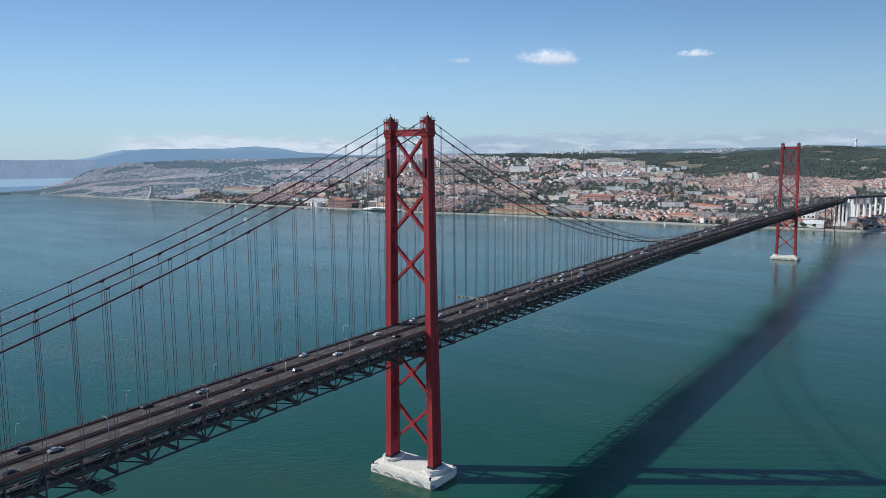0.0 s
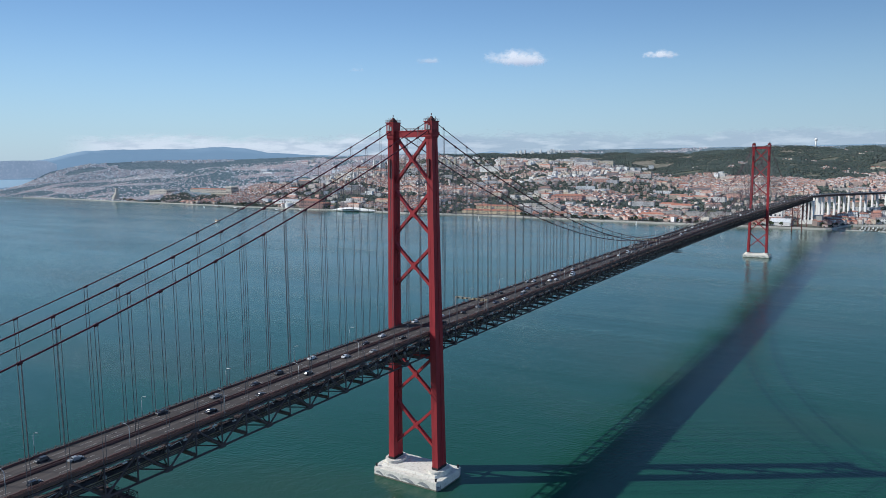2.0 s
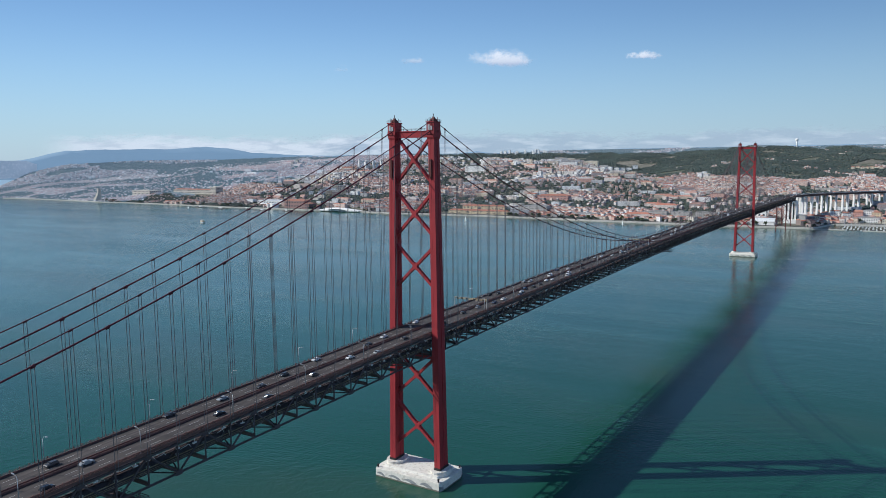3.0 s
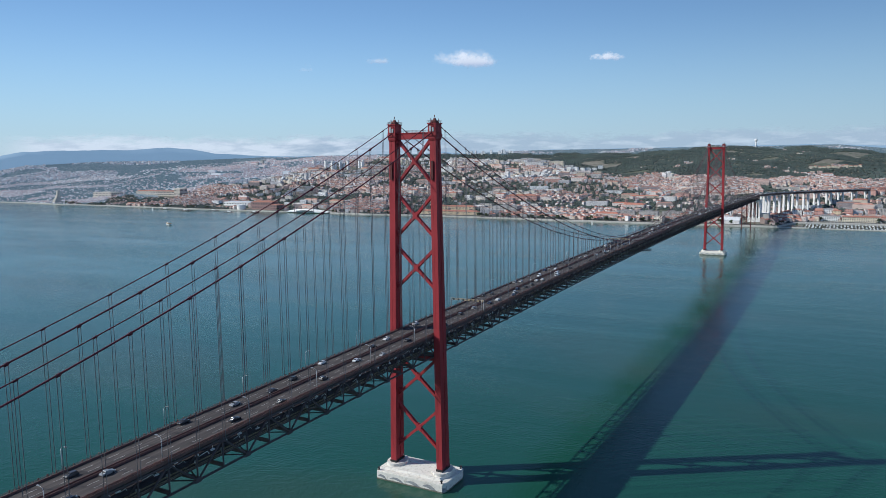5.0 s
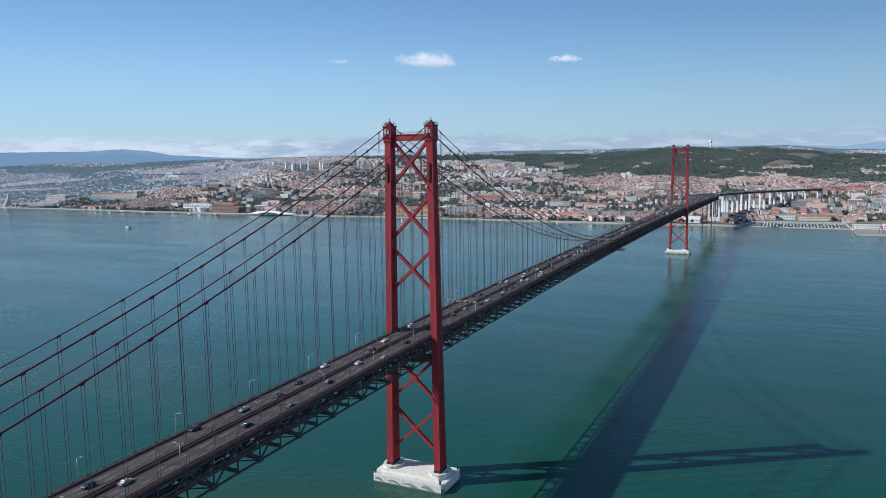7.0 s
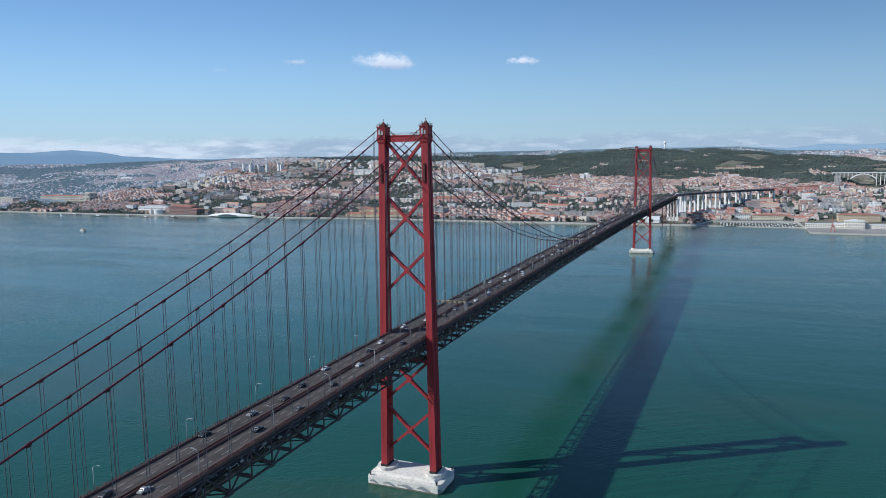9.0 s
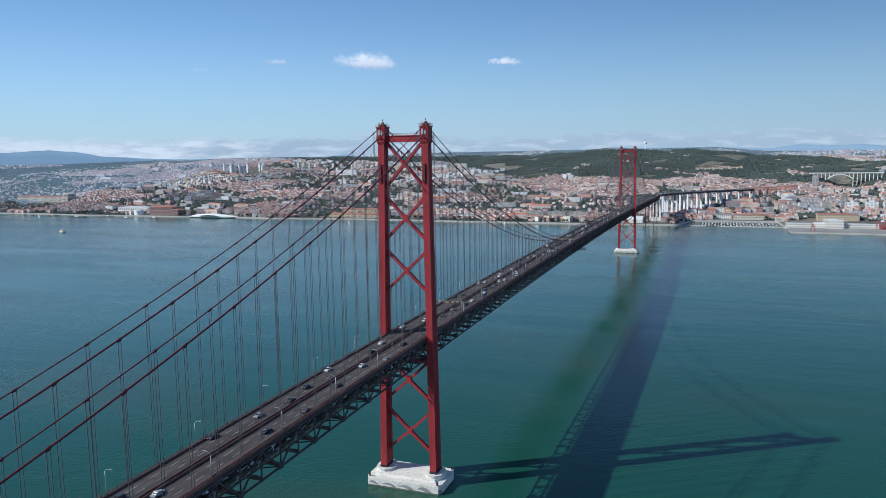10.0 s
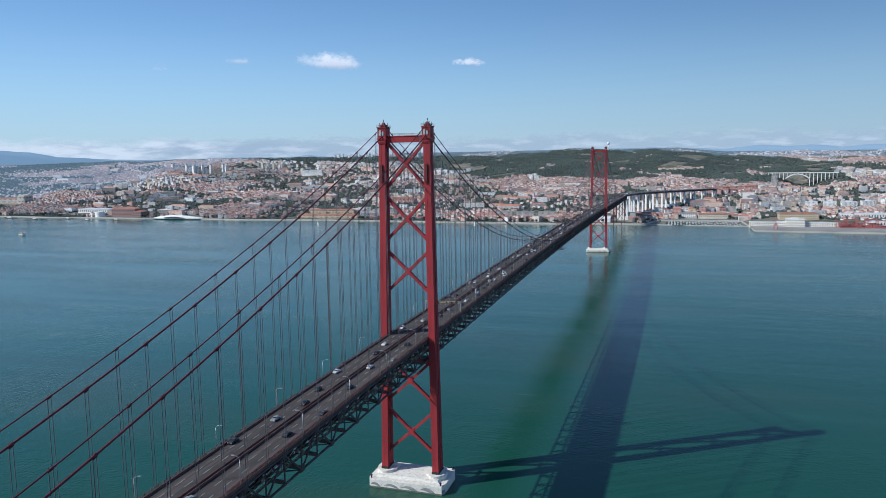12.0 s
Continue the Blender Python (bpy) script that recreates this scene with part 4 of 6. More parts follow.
def is_wood(x, y):
    a, d = polar(x, y)
    s = rise(x, y)
    edge = np.interp(a, WOOD_A, WOOD_S) + 0.15 * (value_noise(x, y, 170.0, 5) - 0.5) + 0.05 * (value_noise(x, y, 45.0, 6) - 0.5)
    far_town = s > np.interp(a, [0, 1.4, 4.7, 8.2, 14, 30], [1.3, 1.2, 1.1, 0.86, 0.70, 0.70]) + 0.06 * (value_noise(x, y, 150.0, 9) - 0.5)
    valley = (np.abs(x - 630) < 170) & (y > 2700) & (y < 3250)
    return ((s > edge) & ~far_town) | valley


def is_park(x, y):
    a, d = polar(x, y)
    s = rise(x, y)
    bias = np.interp(a, [-46, -40], [0.12, 0.0]) + np.where((s > 0.10) & (s < 0.24), 0.05, 0.0)
    n = 0.6 * value_noise(x, y, 210.0, 7) + 0.4 * value_noise(x, y, 70.0, 8)
    # the flat western plain lies in long strips along the river
    strips = 0.75 * value_noise(a * 70, d * 2.4, 250.0, 7) + 0.25 * value_noise(a * 70, d * 2.8, 75.0, 8)
    n = np.where(a < -43 + 3 * (n - 0.5), strips - 0.05, n)
    ragged = 0.06 * (value_noise(x, y, 80.0, 10) - 0.5)
    for a0, a1, s0, s1 in GREENS:
        bias = bias + np.where((a > a0 + 20 * ragged) & (a < a1 + 20 * ragged) & (s > s0 + ragged) & (s < s1 + ragged), 0.22, 0.0)
    return n + bias > 0.565


VIADUCT = [(0, 1680), (8, 1724), (18, 1770), (40, 1830), (78, 1920), (128, 2020), (188, 2120), (258, 2220)]
CLEAR = [(-2780, 1680, 60), (-1353, 1585, 85), (-1580, 1640, 80), (-1668, 1605, 30), (-1798, 1735, 90), (-864, 1655, 70), (-800, 1655, 70), (-930, 1655, 70), (-2370, 1860, 70), (-2470, 1860, 60), (-2270, 1860, 60), (-252, 1735, 75), (410, 1590, 110), (530, 1545, 60), (590, 1930, 100), (0, 1680, 48), (200, 1640, 125), (350, 1500, 75), (420, 1500, 80), (500, 1500, 80), (580, 1490, 85), (660, 1480, 80), (560, 1590, 70), (615, 2950, 90), (-2110, 2828, 100), (-1906, 3105, 55), (-1537, 2860, 60), (0, 1600, 40)]


def is_clear(x, y):
    """Ground kept free for the landmarks, the viaduct and the quay."""
    c = rise(x, y) < 0.014
    for cx, cy, r in CLEAR:
        c |= np.hypot(x - cx, y - cy) < r
    for cx, cy in VIADUCT:
        c |= np.hypot(x - cx, y - cy) < 17
    return c


def hip_houses(name, x, y, w, l, h, rh, inset, turn, materials, label, category):
    """Many hipped or flat houses as one mesh; walls carry a map in metres."""
    n = len(x)
    z = land(x, y)
    c, s = np.cos(turn), np.sin(turn)
    sx = np.array([-1, 1, 1, -1, -1, 1, 1, -1, -1, 1], float)[None] * (w / 2)[:, None]
    sy = np.array([-1, -1, 1, 1, -1, -1, 1, 1, 0, 0], float)[None] * (l / 2)[:, None]
    sx[:, 8], sx[:, 9] = -w / 2 + inset, w / 2 - inset
    zz = np.zeros((n, 10))
    zz[:, :4], zz[:, 4:8], zz[:, 8:] = (z - 6)[:, None], (z + h)[:, None], (z + h + rh)[:, None]
    co = np.stack([x[:, None] + sx * c[:, None] - sy * s[:, None], y[:, None] + sx * s[:, None] + sy * c[:, None], zz], -1)
    tri = np.array([0, 1, 5, 4, 1, 2, 6, 5, 2, 3, 7, 6, 3, 0, 4, 7, 4, 5, 9, 8, 6, 7, 8, 9, 5, 6, 9, 7, 4, 8])
    start = np.array([0, 4, 8, 12, 16, 20, 24, 27])
    me = bpy.data.meshes.new(name)
    me.vertices.add(n * 10)
    me.vertices.foreach_set("co", co.astype(np.float32).ravel())
    me.loops.add(n * 30)
    me.loops.foreach_set("vertex_index", (np.arange(n)[:, None] * 10 + tri[None]).astype(np.int32).ravel())
    me.polygons.add(n * 8)
    me.polygons.foreach_set("loop_start", (np.arange(n)[:, None] * 30 + start[None]).astype(np.int32).ravel())
    me.polygons.foreach_set("use_smooth", np.zeros(n * 8, bool))
    me.polygons.foreach_set("material_index", np.tile(np.array([0, 0, 0, 0, 1, 1, 1, 1], np.int32), n))
    uv = np.zeros((n, 30, 2), np.float32)
    for k, side in enumerate((w, l, w, l)):
        uv[:, 4 * k + 1, 0] = uv[:, 4 * k + 2, 0] = side
        uv[:, 4 * k + 2, 1] = uv[:, 4 * k + 3, 1] = h + 6
    layer = me.uv_layers.new(name="walls")
    layer.data.foreach_set("uv", uv.ravel())
    for mm in materials:
        me.materials.append(mm)
    me.update(calc_edges=True)
    return tagged(new(name, me), label, category, kind="stuff")


def scatter_city():
    rs = np.random.RandomState(21)
    step = 270.0
    cells = {}
    for i in range(-20, 12):
        for j in range(3, 22):
            cx, cy = i * step + rs.uniform(30, 240), j * step + rs.uniform(30, 240)
            cells[i, j] = (cx, cy, rs.uniform(-0.5, 0.5), rs.rand(), rs.uniform(0.7, 1.25))
    houses, blocks = [], []
    for (i, j), (cx, cy, turn, kind, tall) in cells.items():
        a, d = polar(np.array(cx), np.array(cy))
        if a < -76 or a > 32 or d > 5000 or d < 1300:
            continue
        s = float(rise(np.array(cx), np.array(cy)))
        modern = kind < 0.12 + 0.22 * max(0, s)
        fine = 1.0 - 0.38 * min(max((s - 0.30) / 0.6, 0.0), 1.0)
        fine *= float(np.interp(a, [-54, -40], [0.58, 1.0]))
        px, py, street = (10.2 * fine, 10.6 * fine, 6.5 * fine) if not modern else (30.0 * fine, 15.0 * fine, 20.0 * fine)
        nx, ny = int(520 / px), int(520 / (py + street / 2))
        u, v = np.meshgrid(np.arange(nx) - nx / 2, np.arange(ny) - ny / 2)
        u, v = u.ravel() * px, v.ravel() * py + np.floor(v.ravel() / 2) * street
        u = u + rs.uniform(-0.6, 0.6, len(u))
        x = cx + u * math.cos(turn) - v * math.sin(turn)
        y = cy + u * math.sin(turn) + v * math.cos(turn)
        best = np.hypot(x - cx, y - cy)
        keep = np.ones(len(x), bool)
        for di in (-1, 0, 1):
            for dj in (-1, 0, 1):
                if (di or dj) and (i + di, j + dj) in cells:
                    ox, oy = cells[i + di, j + dj][:2]
                    keep &= np.hypot(x - ox, y - oy) > best
        rr = rise(x, y)
        aa = polar(x, y)[0]
        keep &= (rr > 0.014) & (rr < 0.995) & (aa > -63.6) & (aa < 32)
        wood = is_wood(x, y)
        keep &= np.where(wood, (rs.rand(len(x)) < 0.5) & (value_noise(x, y, 90.0, 12) > 0.84 + 0.10 * (rr > 0.7)), True)
        keep &= np.where(is_park(x, y), rs.rand(len(x)) < 0.07, rs.rand(len(x)) < np.interp(aa, [-50, -42], [0.70, 0.78]))
        keep &= ~is_clear(x, y)
        k = int(keep.sum())
        if not k:
            continue
        x, y = x[keep], y[keep]
        turns = turn + rs.choice([0, math.pi / 2], k) * (0 if modern else 1)
        if modern:
            h = np.clip(rs.normal(13 * tall, 4, k), 7, 28) * fine
            blocks.append((x, y, rs.uniform(18, 29, k) * fine, rs.uniform(11, 14, k) * fine, h, np.full(k, 0.1), np.full(k, 3.0), turns))
        else:
            h = np.clip(rs.normal(8.5 * tall, 2.2, k), 4.5, 17) * fine
            l = rs.uniform(8.6, 10.5, k) * fine
            houses.append((x, y, rs.uniform(8.0, 10.1, k) * fine, l, h, rs.uniform(1.5, 2.7, k) * fine, rs.uniform(1.5, 4.5, k) * fine, turns))
    for seed_kind, many in ((0, 150), (1, 150)):
        a = rs.uniform(-46, 24, many)
        ds = np.interp(a, SHORE_A, SHORE_D)
        d = ds + rs.uniform(0.03, 0.85, many) * (far(a) - ds)
        x, y = EYE_X + d * np.sin(np.radians(a)), EYE_Y + d * np.cos(np.radians(a))
        ok = ~is_wood(x, y) & ~is_clear(x, y)
        x, y = x[ok], y[ok]
        k = len(x)
        row = (x, y, rs.uniform(26, 70, k), rs.uniform(12, 20, k), rs.uniform(8, 17, k), np.full(k, 0.1) if seed_kind else rs.uniform(3, 5, k), np.full(k, 7.0), rs.uniform(-0.25, 0.25, k))
        (blocks if seed_kind else houses).append(row)
    return [np.concatenate(c) for c in zip(*houses)], [np.concatenate(c) for c in zip(*blocks)]


def scatter_belt():
    """Small far towns and woods on the land past the ridge."""
    rs = np.random.RandomState(64)
    n = 32000
    a = np.concatenate([rs.uniform(-64, 20, 24000), rs.uniform(-64, -44, n - 24000)])
    fr = far(a)
    q = 0.25 + 0.74 * rs.rand(n)
    d = fr + q * (BELT_END - fr)
    x, y = EYE_X + d * np.sin(np.radians(a)), EYE_Y + d * np.cos(np.radians(a))
    town = value_noise(a * 40, d, 90.0, 41) + 0.25 * (a > -1) + 0.15 * (a < -48) > 0.66
    town &= rs.rand(n) < 0.42
    k = int(town.sum())
    tall = np.where(value_noise(a[town] * 40, d[town], 60.0, 43) > 0.72, 2.0, 1.0)
    rows = (x[town], y[town], rs.uniform(5, 13, k), rs.uniform(5, 8, k), rs.uniform(2.5, 6, k) * tall, np.full(k, 0.1), np.full(k, 1.5), rs.uniform(-0.4, 0.4, k))
    woods = ~town & (rs.rand(n) < 0.8)
    return rows, x[woods], y[woods]


HS, BS = scatter_city()
BELT_TOWN, BELT_X, BELT_Y = scatter_belt()
shore_row = rise(HS[0], HS[1])
order = np.argsort(shore_row + np.where((polar(HS[0], HS[1])[0] < -52) | (polar(HS[0], HS[1])[0] > 14), 1, 0))
near_ids, far_ids = order[:240], order[240:]
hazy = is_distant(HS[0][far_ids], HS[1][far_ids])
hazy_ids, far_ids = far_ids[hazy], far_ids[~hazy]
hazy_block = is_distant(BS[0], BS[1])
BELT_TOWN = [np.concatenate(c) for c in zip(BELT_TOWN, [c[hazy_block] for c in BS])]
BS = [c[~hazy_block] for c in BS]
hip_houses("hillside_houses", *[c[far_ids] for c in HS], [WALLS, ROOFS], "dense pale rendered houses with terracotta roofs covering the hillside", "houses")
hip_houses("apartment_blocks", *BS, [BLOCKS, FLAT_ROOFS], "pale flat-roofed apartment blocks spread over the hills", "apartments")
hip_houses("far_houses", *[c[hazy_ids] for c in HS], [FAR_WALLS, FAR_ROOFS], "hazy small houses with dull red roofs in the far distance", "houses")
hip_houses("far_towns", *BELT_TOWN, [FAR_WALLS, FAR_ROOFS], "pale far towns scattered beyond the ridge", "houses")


def build_house(w, l, h, rh):
    """House with window bays cut as recessed panes, hipped roof with eaves and a chimney."""
    hs = base("house", 0, 0, 0, "pale rendered riverside house with a clay tile roof", "house", "riverside houses")
    bm = bmesh.new()
    box(bm, -w / 2, -l / 2, -5, w / 2, l / 2, h)
    part("wall", bm, HOUSE_WALL_OB, hs)
    bm = bmesh.new()
    e = 0.5
    lo = [bm.verts.new(p) for p in ((-w / 2 - e, -l / 2 - e, h), (w / 2 + e, -l / 2 - e, h), (w / 2 + e, l / 2 + e, h), (-w / 2 - e, l / 2 + e, h))]
    r = [bm.verts.new((-w / 2 + 3, 0, h + rh)), bm.verts.new((w / 2 - 3, 0, h + rh))]
    for f in ((lo[0], lo[1], r[1], r[0]), (lo[2], lo[3], r[0], r[1]), (lo[1], lo[2], r[1]), (lo[3], lo[0], r[0]), (lo[3], lo[2], lo[1], lo[0])):
        bm.faces.new(f)
    roof = part("roof", bm, HOUSE_ROOF_OB, hs)
    bm = bmesh.new()
    box(bm, w * 0.2, 0.6, h, w * 0.2 + 0.9, 1.4, h + rh + 0.9)
    part("chimney", bm, CONCRETE, roof)
    bm = bmesh.new()
    for side in (-1, 1):
        for k in range(int(h // 3)):
            z = 1.0 + 3.0 * k
            n = int(w // 2.6)
            for q in range(n):
                x = -w / 2 + w * (q + 0.5) / n
                y = side * (l / 2 + 0.02)
                box(bm, x - 0.55, y - 0.03, z, x + 0.55, y + 0.03, z + 1.5)
    tagged(part("glazing", bm, WINDOW, hs), kind="stuff")
    return hs


HOUSE_KINDS = [build_house(11, 11, 8, 2.4), build_house(12, 10, 11, 2.6), build_house(14, 12, 6, 3.0), build_house(10, 11, 13, 2.2)]
for q, k in enumerate(near_ids):
    kind = HOUSE_KINDS[q % 4]
    m = pose(HS[0][k], HS[1][k], float(land(HS[0][k], HS[1][k])), 0, 0, math.degrees(HS[7][k]))
    if q < 4:
        kind.matrix_basis = m
    else:
        copy_thing(kind, m)


# ---- trees ----
def lump(rs, squash=0.62):
    """Small uneven clump of foliage, 20 faces."""
    t = (1 + 5 ** 0.5) / 2
    v = np.array([(-1, t, 0), (1, t, 0), (-1, -t, 0), (1, -t, 0), (0, -1, t), (0, 1, t), (0, -1, -t), (0, 1, -t), (t, 0, -1), (t, 0, 1), (-t, 0, -1), (-t, 0, 1)]) / 1.9
    v = v * rs.uniform(0.6, 1.3, (12, 1)) * np.array([1, 1, squash])
    return v


ICO = np.array([(0, 11, 5), (0, 5, 1), (0, 1, 7), (0, 7, 10), (0, 10, 11), (1, 5, 9), (5, 11, 4), (11, 10, 2), (10, 7, 6), (7, 1, 8), (3, 9, 4), (3, 4, 2), (3, 2, 6), (3, 6, 8), (3, 8, 9), (4, 9, 5), (2, 4, 11), (6, 2, 10), (8, 6, 7), (9, 8, 1)])


OCTA = np.array([(0, 2, 4), (2, 1, 4), (1, 3, 4), (3, 0, 4), (2, 0, 5), (1, 2, 5), (3, 1, 5), (0, 3, 5)])


def small_lump(rs, squash):
    """Coarse uneven clump for small crowns, 8 faces."""
    v = np.array([(1, 0, 0), (-1, 0, 0), (0, 1, 0), (0, -1, 0), (0, 0, 1), (0, 0, -1)]) * rs.uniform(0.8, 1.35, (6, 1))
    return v * np.array([1, 1, squash])


def tree_mass(name, x, y, r, label, category, seed, leaves=None, flat=0.62, fine=False):
    rs = np.random.RandomState(seed)
    n = len(x)
    shapes = np.stack([(lump if fine else small_lump)(rs, flat) for _ in range(40)])
    faces = ICO if fine else OCTA
    nv, nf = shapes.shape[1], len(faces)
    z = land(x, y) + r * flat * 0.8
    turn = rs.uniform(0, 6.28, n)
    s = shapes[rs.randint(0, 40, n)] * r[:, None, None]
    c, d = np.cos(turn)[:, None], np.sin(turn)[:, None]
    co = np.stack([x[:, None] + s[..., 0] * c - s[..., 1] * d, y[:, None] + s[..., 0] * d + s[..., 1] * c, z[:, None] + s[..., 2]], -1)
    me = bpy.data.meshes.new(name)
    me.vertices.add(n * nv)
    me.vertices.foreach_set("co", co.astype(np.float32).ravel())
    me.loops.add(n * nf * 3)
    me.loops.foreach_set("vertex_index", (np.arange(n)[:, None] * nv + faces.ravel()[None]).astype(np.int32).ravel())
    me.polygons.add(n * nf)
    me.polygons.foreach_set("loop_start", (np.arange(n * nf) * 3).astype(np.int32))
    me.polygons.foreach_set("use_smooth", np.full(n * nf, fine))
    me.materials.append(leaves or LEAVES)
    me.update(calc_edges=True)
    return tagged(new(name, me), label, category, kind="stuff")


def plain_trees():
    """More trees for the western plain, thick in the parks."""
    rs = np.random.RandomState(35)
    n = 52000
    a = rs.uniform(-63.5, -42, n)
    ds = np.interp(a, SHORE_A, SHORE_D)
    d = ds + (0.015 + 0.97 * rs.rand(n)) * (far(a) - ds)
    x, y = EYE_X + d * np.sin(np.radians(a)), EYE_Y + d * np.cos(np.radians(a))
    ok = is_distant(x, y) & ~is_clear(x, y) & np.where(is_park(x, y), rs.rand(n) < 0.95, rs.rand(n) < 0.05)
    return x[ok], y[ok]


def scatter_trees():
    rs = np.random.RandomState(33)
    n = 340000
    a = rs.uniform(-73, 24, n)
    ds = np.interp(a, SHORE_A, SHORE_D)
    s = rs.rand(n) ** 1.15
    d = ds + (0.012 + 0.985 * s) * (far(a) - ds)
    x, y = EYE_X + d * np.sin(np.radians(a)), EYE_Y + d * np.cos(np.radians(a))
    wood, park, clear = is_wood(x, y), is_park(x, y), is_clear(x, y)
    bare = value_noise(x, y, 120.0, 17) > 0.80
    w = wood & ~bare & (rs.rand(n) < 0.76)
    p = ~wood & park & ~clear & (rs.rand(n) < 0.38)
    c = ~wood & ~park & ~clear & (rs.rand(n) < 0.17)
    p = p | c
    hazy = is_distant(x, y)
    h = (p | w) & hazy
    xs, ys = plain_trees()
    xs, ys = np.concatenate([x[h], xs]), np.concatenate([y[h], ys])
    size = rs.uniform(2.0, 4.0, len(xs)) * np.interp(polar(xs, ys)[0], [-54, -42], [0.7, 1.0])
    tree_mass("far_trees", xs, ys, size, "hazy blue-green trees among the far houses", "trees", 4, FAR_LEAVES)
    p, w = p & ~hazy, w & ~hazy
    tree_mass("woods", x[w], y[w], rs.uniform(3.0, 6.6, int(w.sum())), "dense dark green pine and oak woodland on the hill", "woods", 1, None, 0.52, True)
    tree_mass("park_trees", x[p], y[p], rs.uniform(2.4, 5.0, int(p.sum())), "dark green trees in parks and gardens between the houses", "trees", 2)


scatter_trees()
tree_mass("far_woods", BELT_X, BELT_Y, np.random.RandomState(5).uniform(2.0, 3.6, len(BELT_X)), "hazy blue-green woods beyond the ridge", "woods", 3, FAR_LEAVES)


def build_tree(seed):
    rs = random.Random(seed)
    nrs = np.random.RandomState(seed)
    tree = base("tree", 0, 0, 0, "round-crowned green tree on the river promenade", "tree", "promenade trees")
    bm = bmesh.new()
    hh = rs.uniform(3.0, 4.2)
    tube(bm, [(0, 0, -0.3), (0.1, 0, hh * 0.5), (0.05, 0.1, hh), (0, 0.2, hh + 2.0)], [0.32, 0.25, 0.2, 0.08], 7)
    for k in range(5):
        a = k * 1.26 + rs.random()
        tube(bm, [(0.05, 0.1, hh - 0.3), (1.1 * math.cos(a), 1.1 * math.sin(a), hh + 0.9), (2.1 * math.cos(a), 2.1 * math.sin(a), hh + 2.0)], [0.14, 0.09, 0.04], 5)
    part("trunk", bm, BARK, tree)
    verts, faces = [], []
    for k in range(46):
        a, u, q = rs.uniform(0, 6.28), rs.random(), rs.uniform(0.5, 1.0)
        rad = 3.3 * q * math.sqrt(1 - (u * 0.9) ** 2)
        c = np.array([rad * math.cos(a), rad * math.sin(a), hh + 0.6 + 3.6 * u * q + rs.uniform(-0.3, 0.3)])
        v = lump(nrs) * rs.uniform(0.7, 1.25) + c
        faces += [tuple(int(i) + len(verts) for i in f) for f in ICO]
        verts += [tuple(p) for p in v]
    me = bpy.data.meshes.new("crown")
    me.from_pydata(verts, [], faces)
    me.materials.append(LEAVES_OB)
    part("crown", me, None, tree)
    return tree


TREES = [build_tree(k) for k in (3, 4, 5)]
rng = random.Random(8)
count = 0
while count < 110:
    a = rng.uniform(-58, 15)
    ds = float(np.interp(a, SHORE_A, SHORE_D))
    d = ds + rng.uniform(14, 60)
    x, y = EYE_X + d * math.sin(radians(a)), EYE_Y + d * math.cos(radians(a))
    if any(math.hypot(x - cx, y - cy) < r for cx, cy, r in CLEAR):
        continue
    m = pose(x, y, float(land(x, y)), 0, 0, rng.uniform(0, 360)) @ Matrix.Scale(rng.uniform(0.9, 1.6), 4)
    if count < 3:
        TREES[count].matrix_basis = m
    else:
        ob = copy_thing(TREES[count % 3], m)
        k = m.to_scale().x
        ob.matrix_basis = pose(x, y, float(land(x, y)), 0, 0, rng.uniform(0, 360))
        ob.scale = (k, k, k)
    count += 1


# ---- quay ----
def shore_band(off0, off1, z0, z1, a0, a1, step=0.25):
    """Slab along the shoreline between two distances from it."""
    bm = bmesh.new()
    last = None
    a = a0
    while a <= a1:
        ds = float(np.interp(a, SHORE_A, SHORE_D))
        s, c = math.sin(radians(a)), math.cos(radians(a))
        ring = [bm.verts.new((EYE_X + (ds + o) * s, EYE_Y + (ds + o) * c, z)) for o, z in ((off0, z0), (off1, z0), (off1, z1), (off0, z1))]
        if last:
            for k in range(4):
                bm.faces.new((last[k], last[(k + 1) % 4], ring[(k + 1) % 4], ring[k]))
        else:
            bm.faces.new(ring)
        last = ring
        a += step
    bm.faces.new(last[::-1])
    return bm


PAVE = surface("pale_quay_paving", (0.50, 0.47, 0.42), (0.42, 0.40, 0.36), (0.32, 0.30, 0.28), 0.9, 0, 0.02, 0.15, 0.02)
ROAD = surface("riverside_road_asphalt", (0.09, 0.088, 0.085), (0.07, 0.07, 0.07), None, 0.9, 0, 0.03, 0.3, 0)
thing("pavement", shore_band(-1.5, 14, -2.5, 3.25, -62, 24), PAVE, "pale stone river promenade along the quay wall", "pavement", kind="structure")
thing("road", shore_band(26, 38, 2.0, 3.4, -62, 24), ROAD, "grey riverside road behind the promenade", "road", kind="structure")


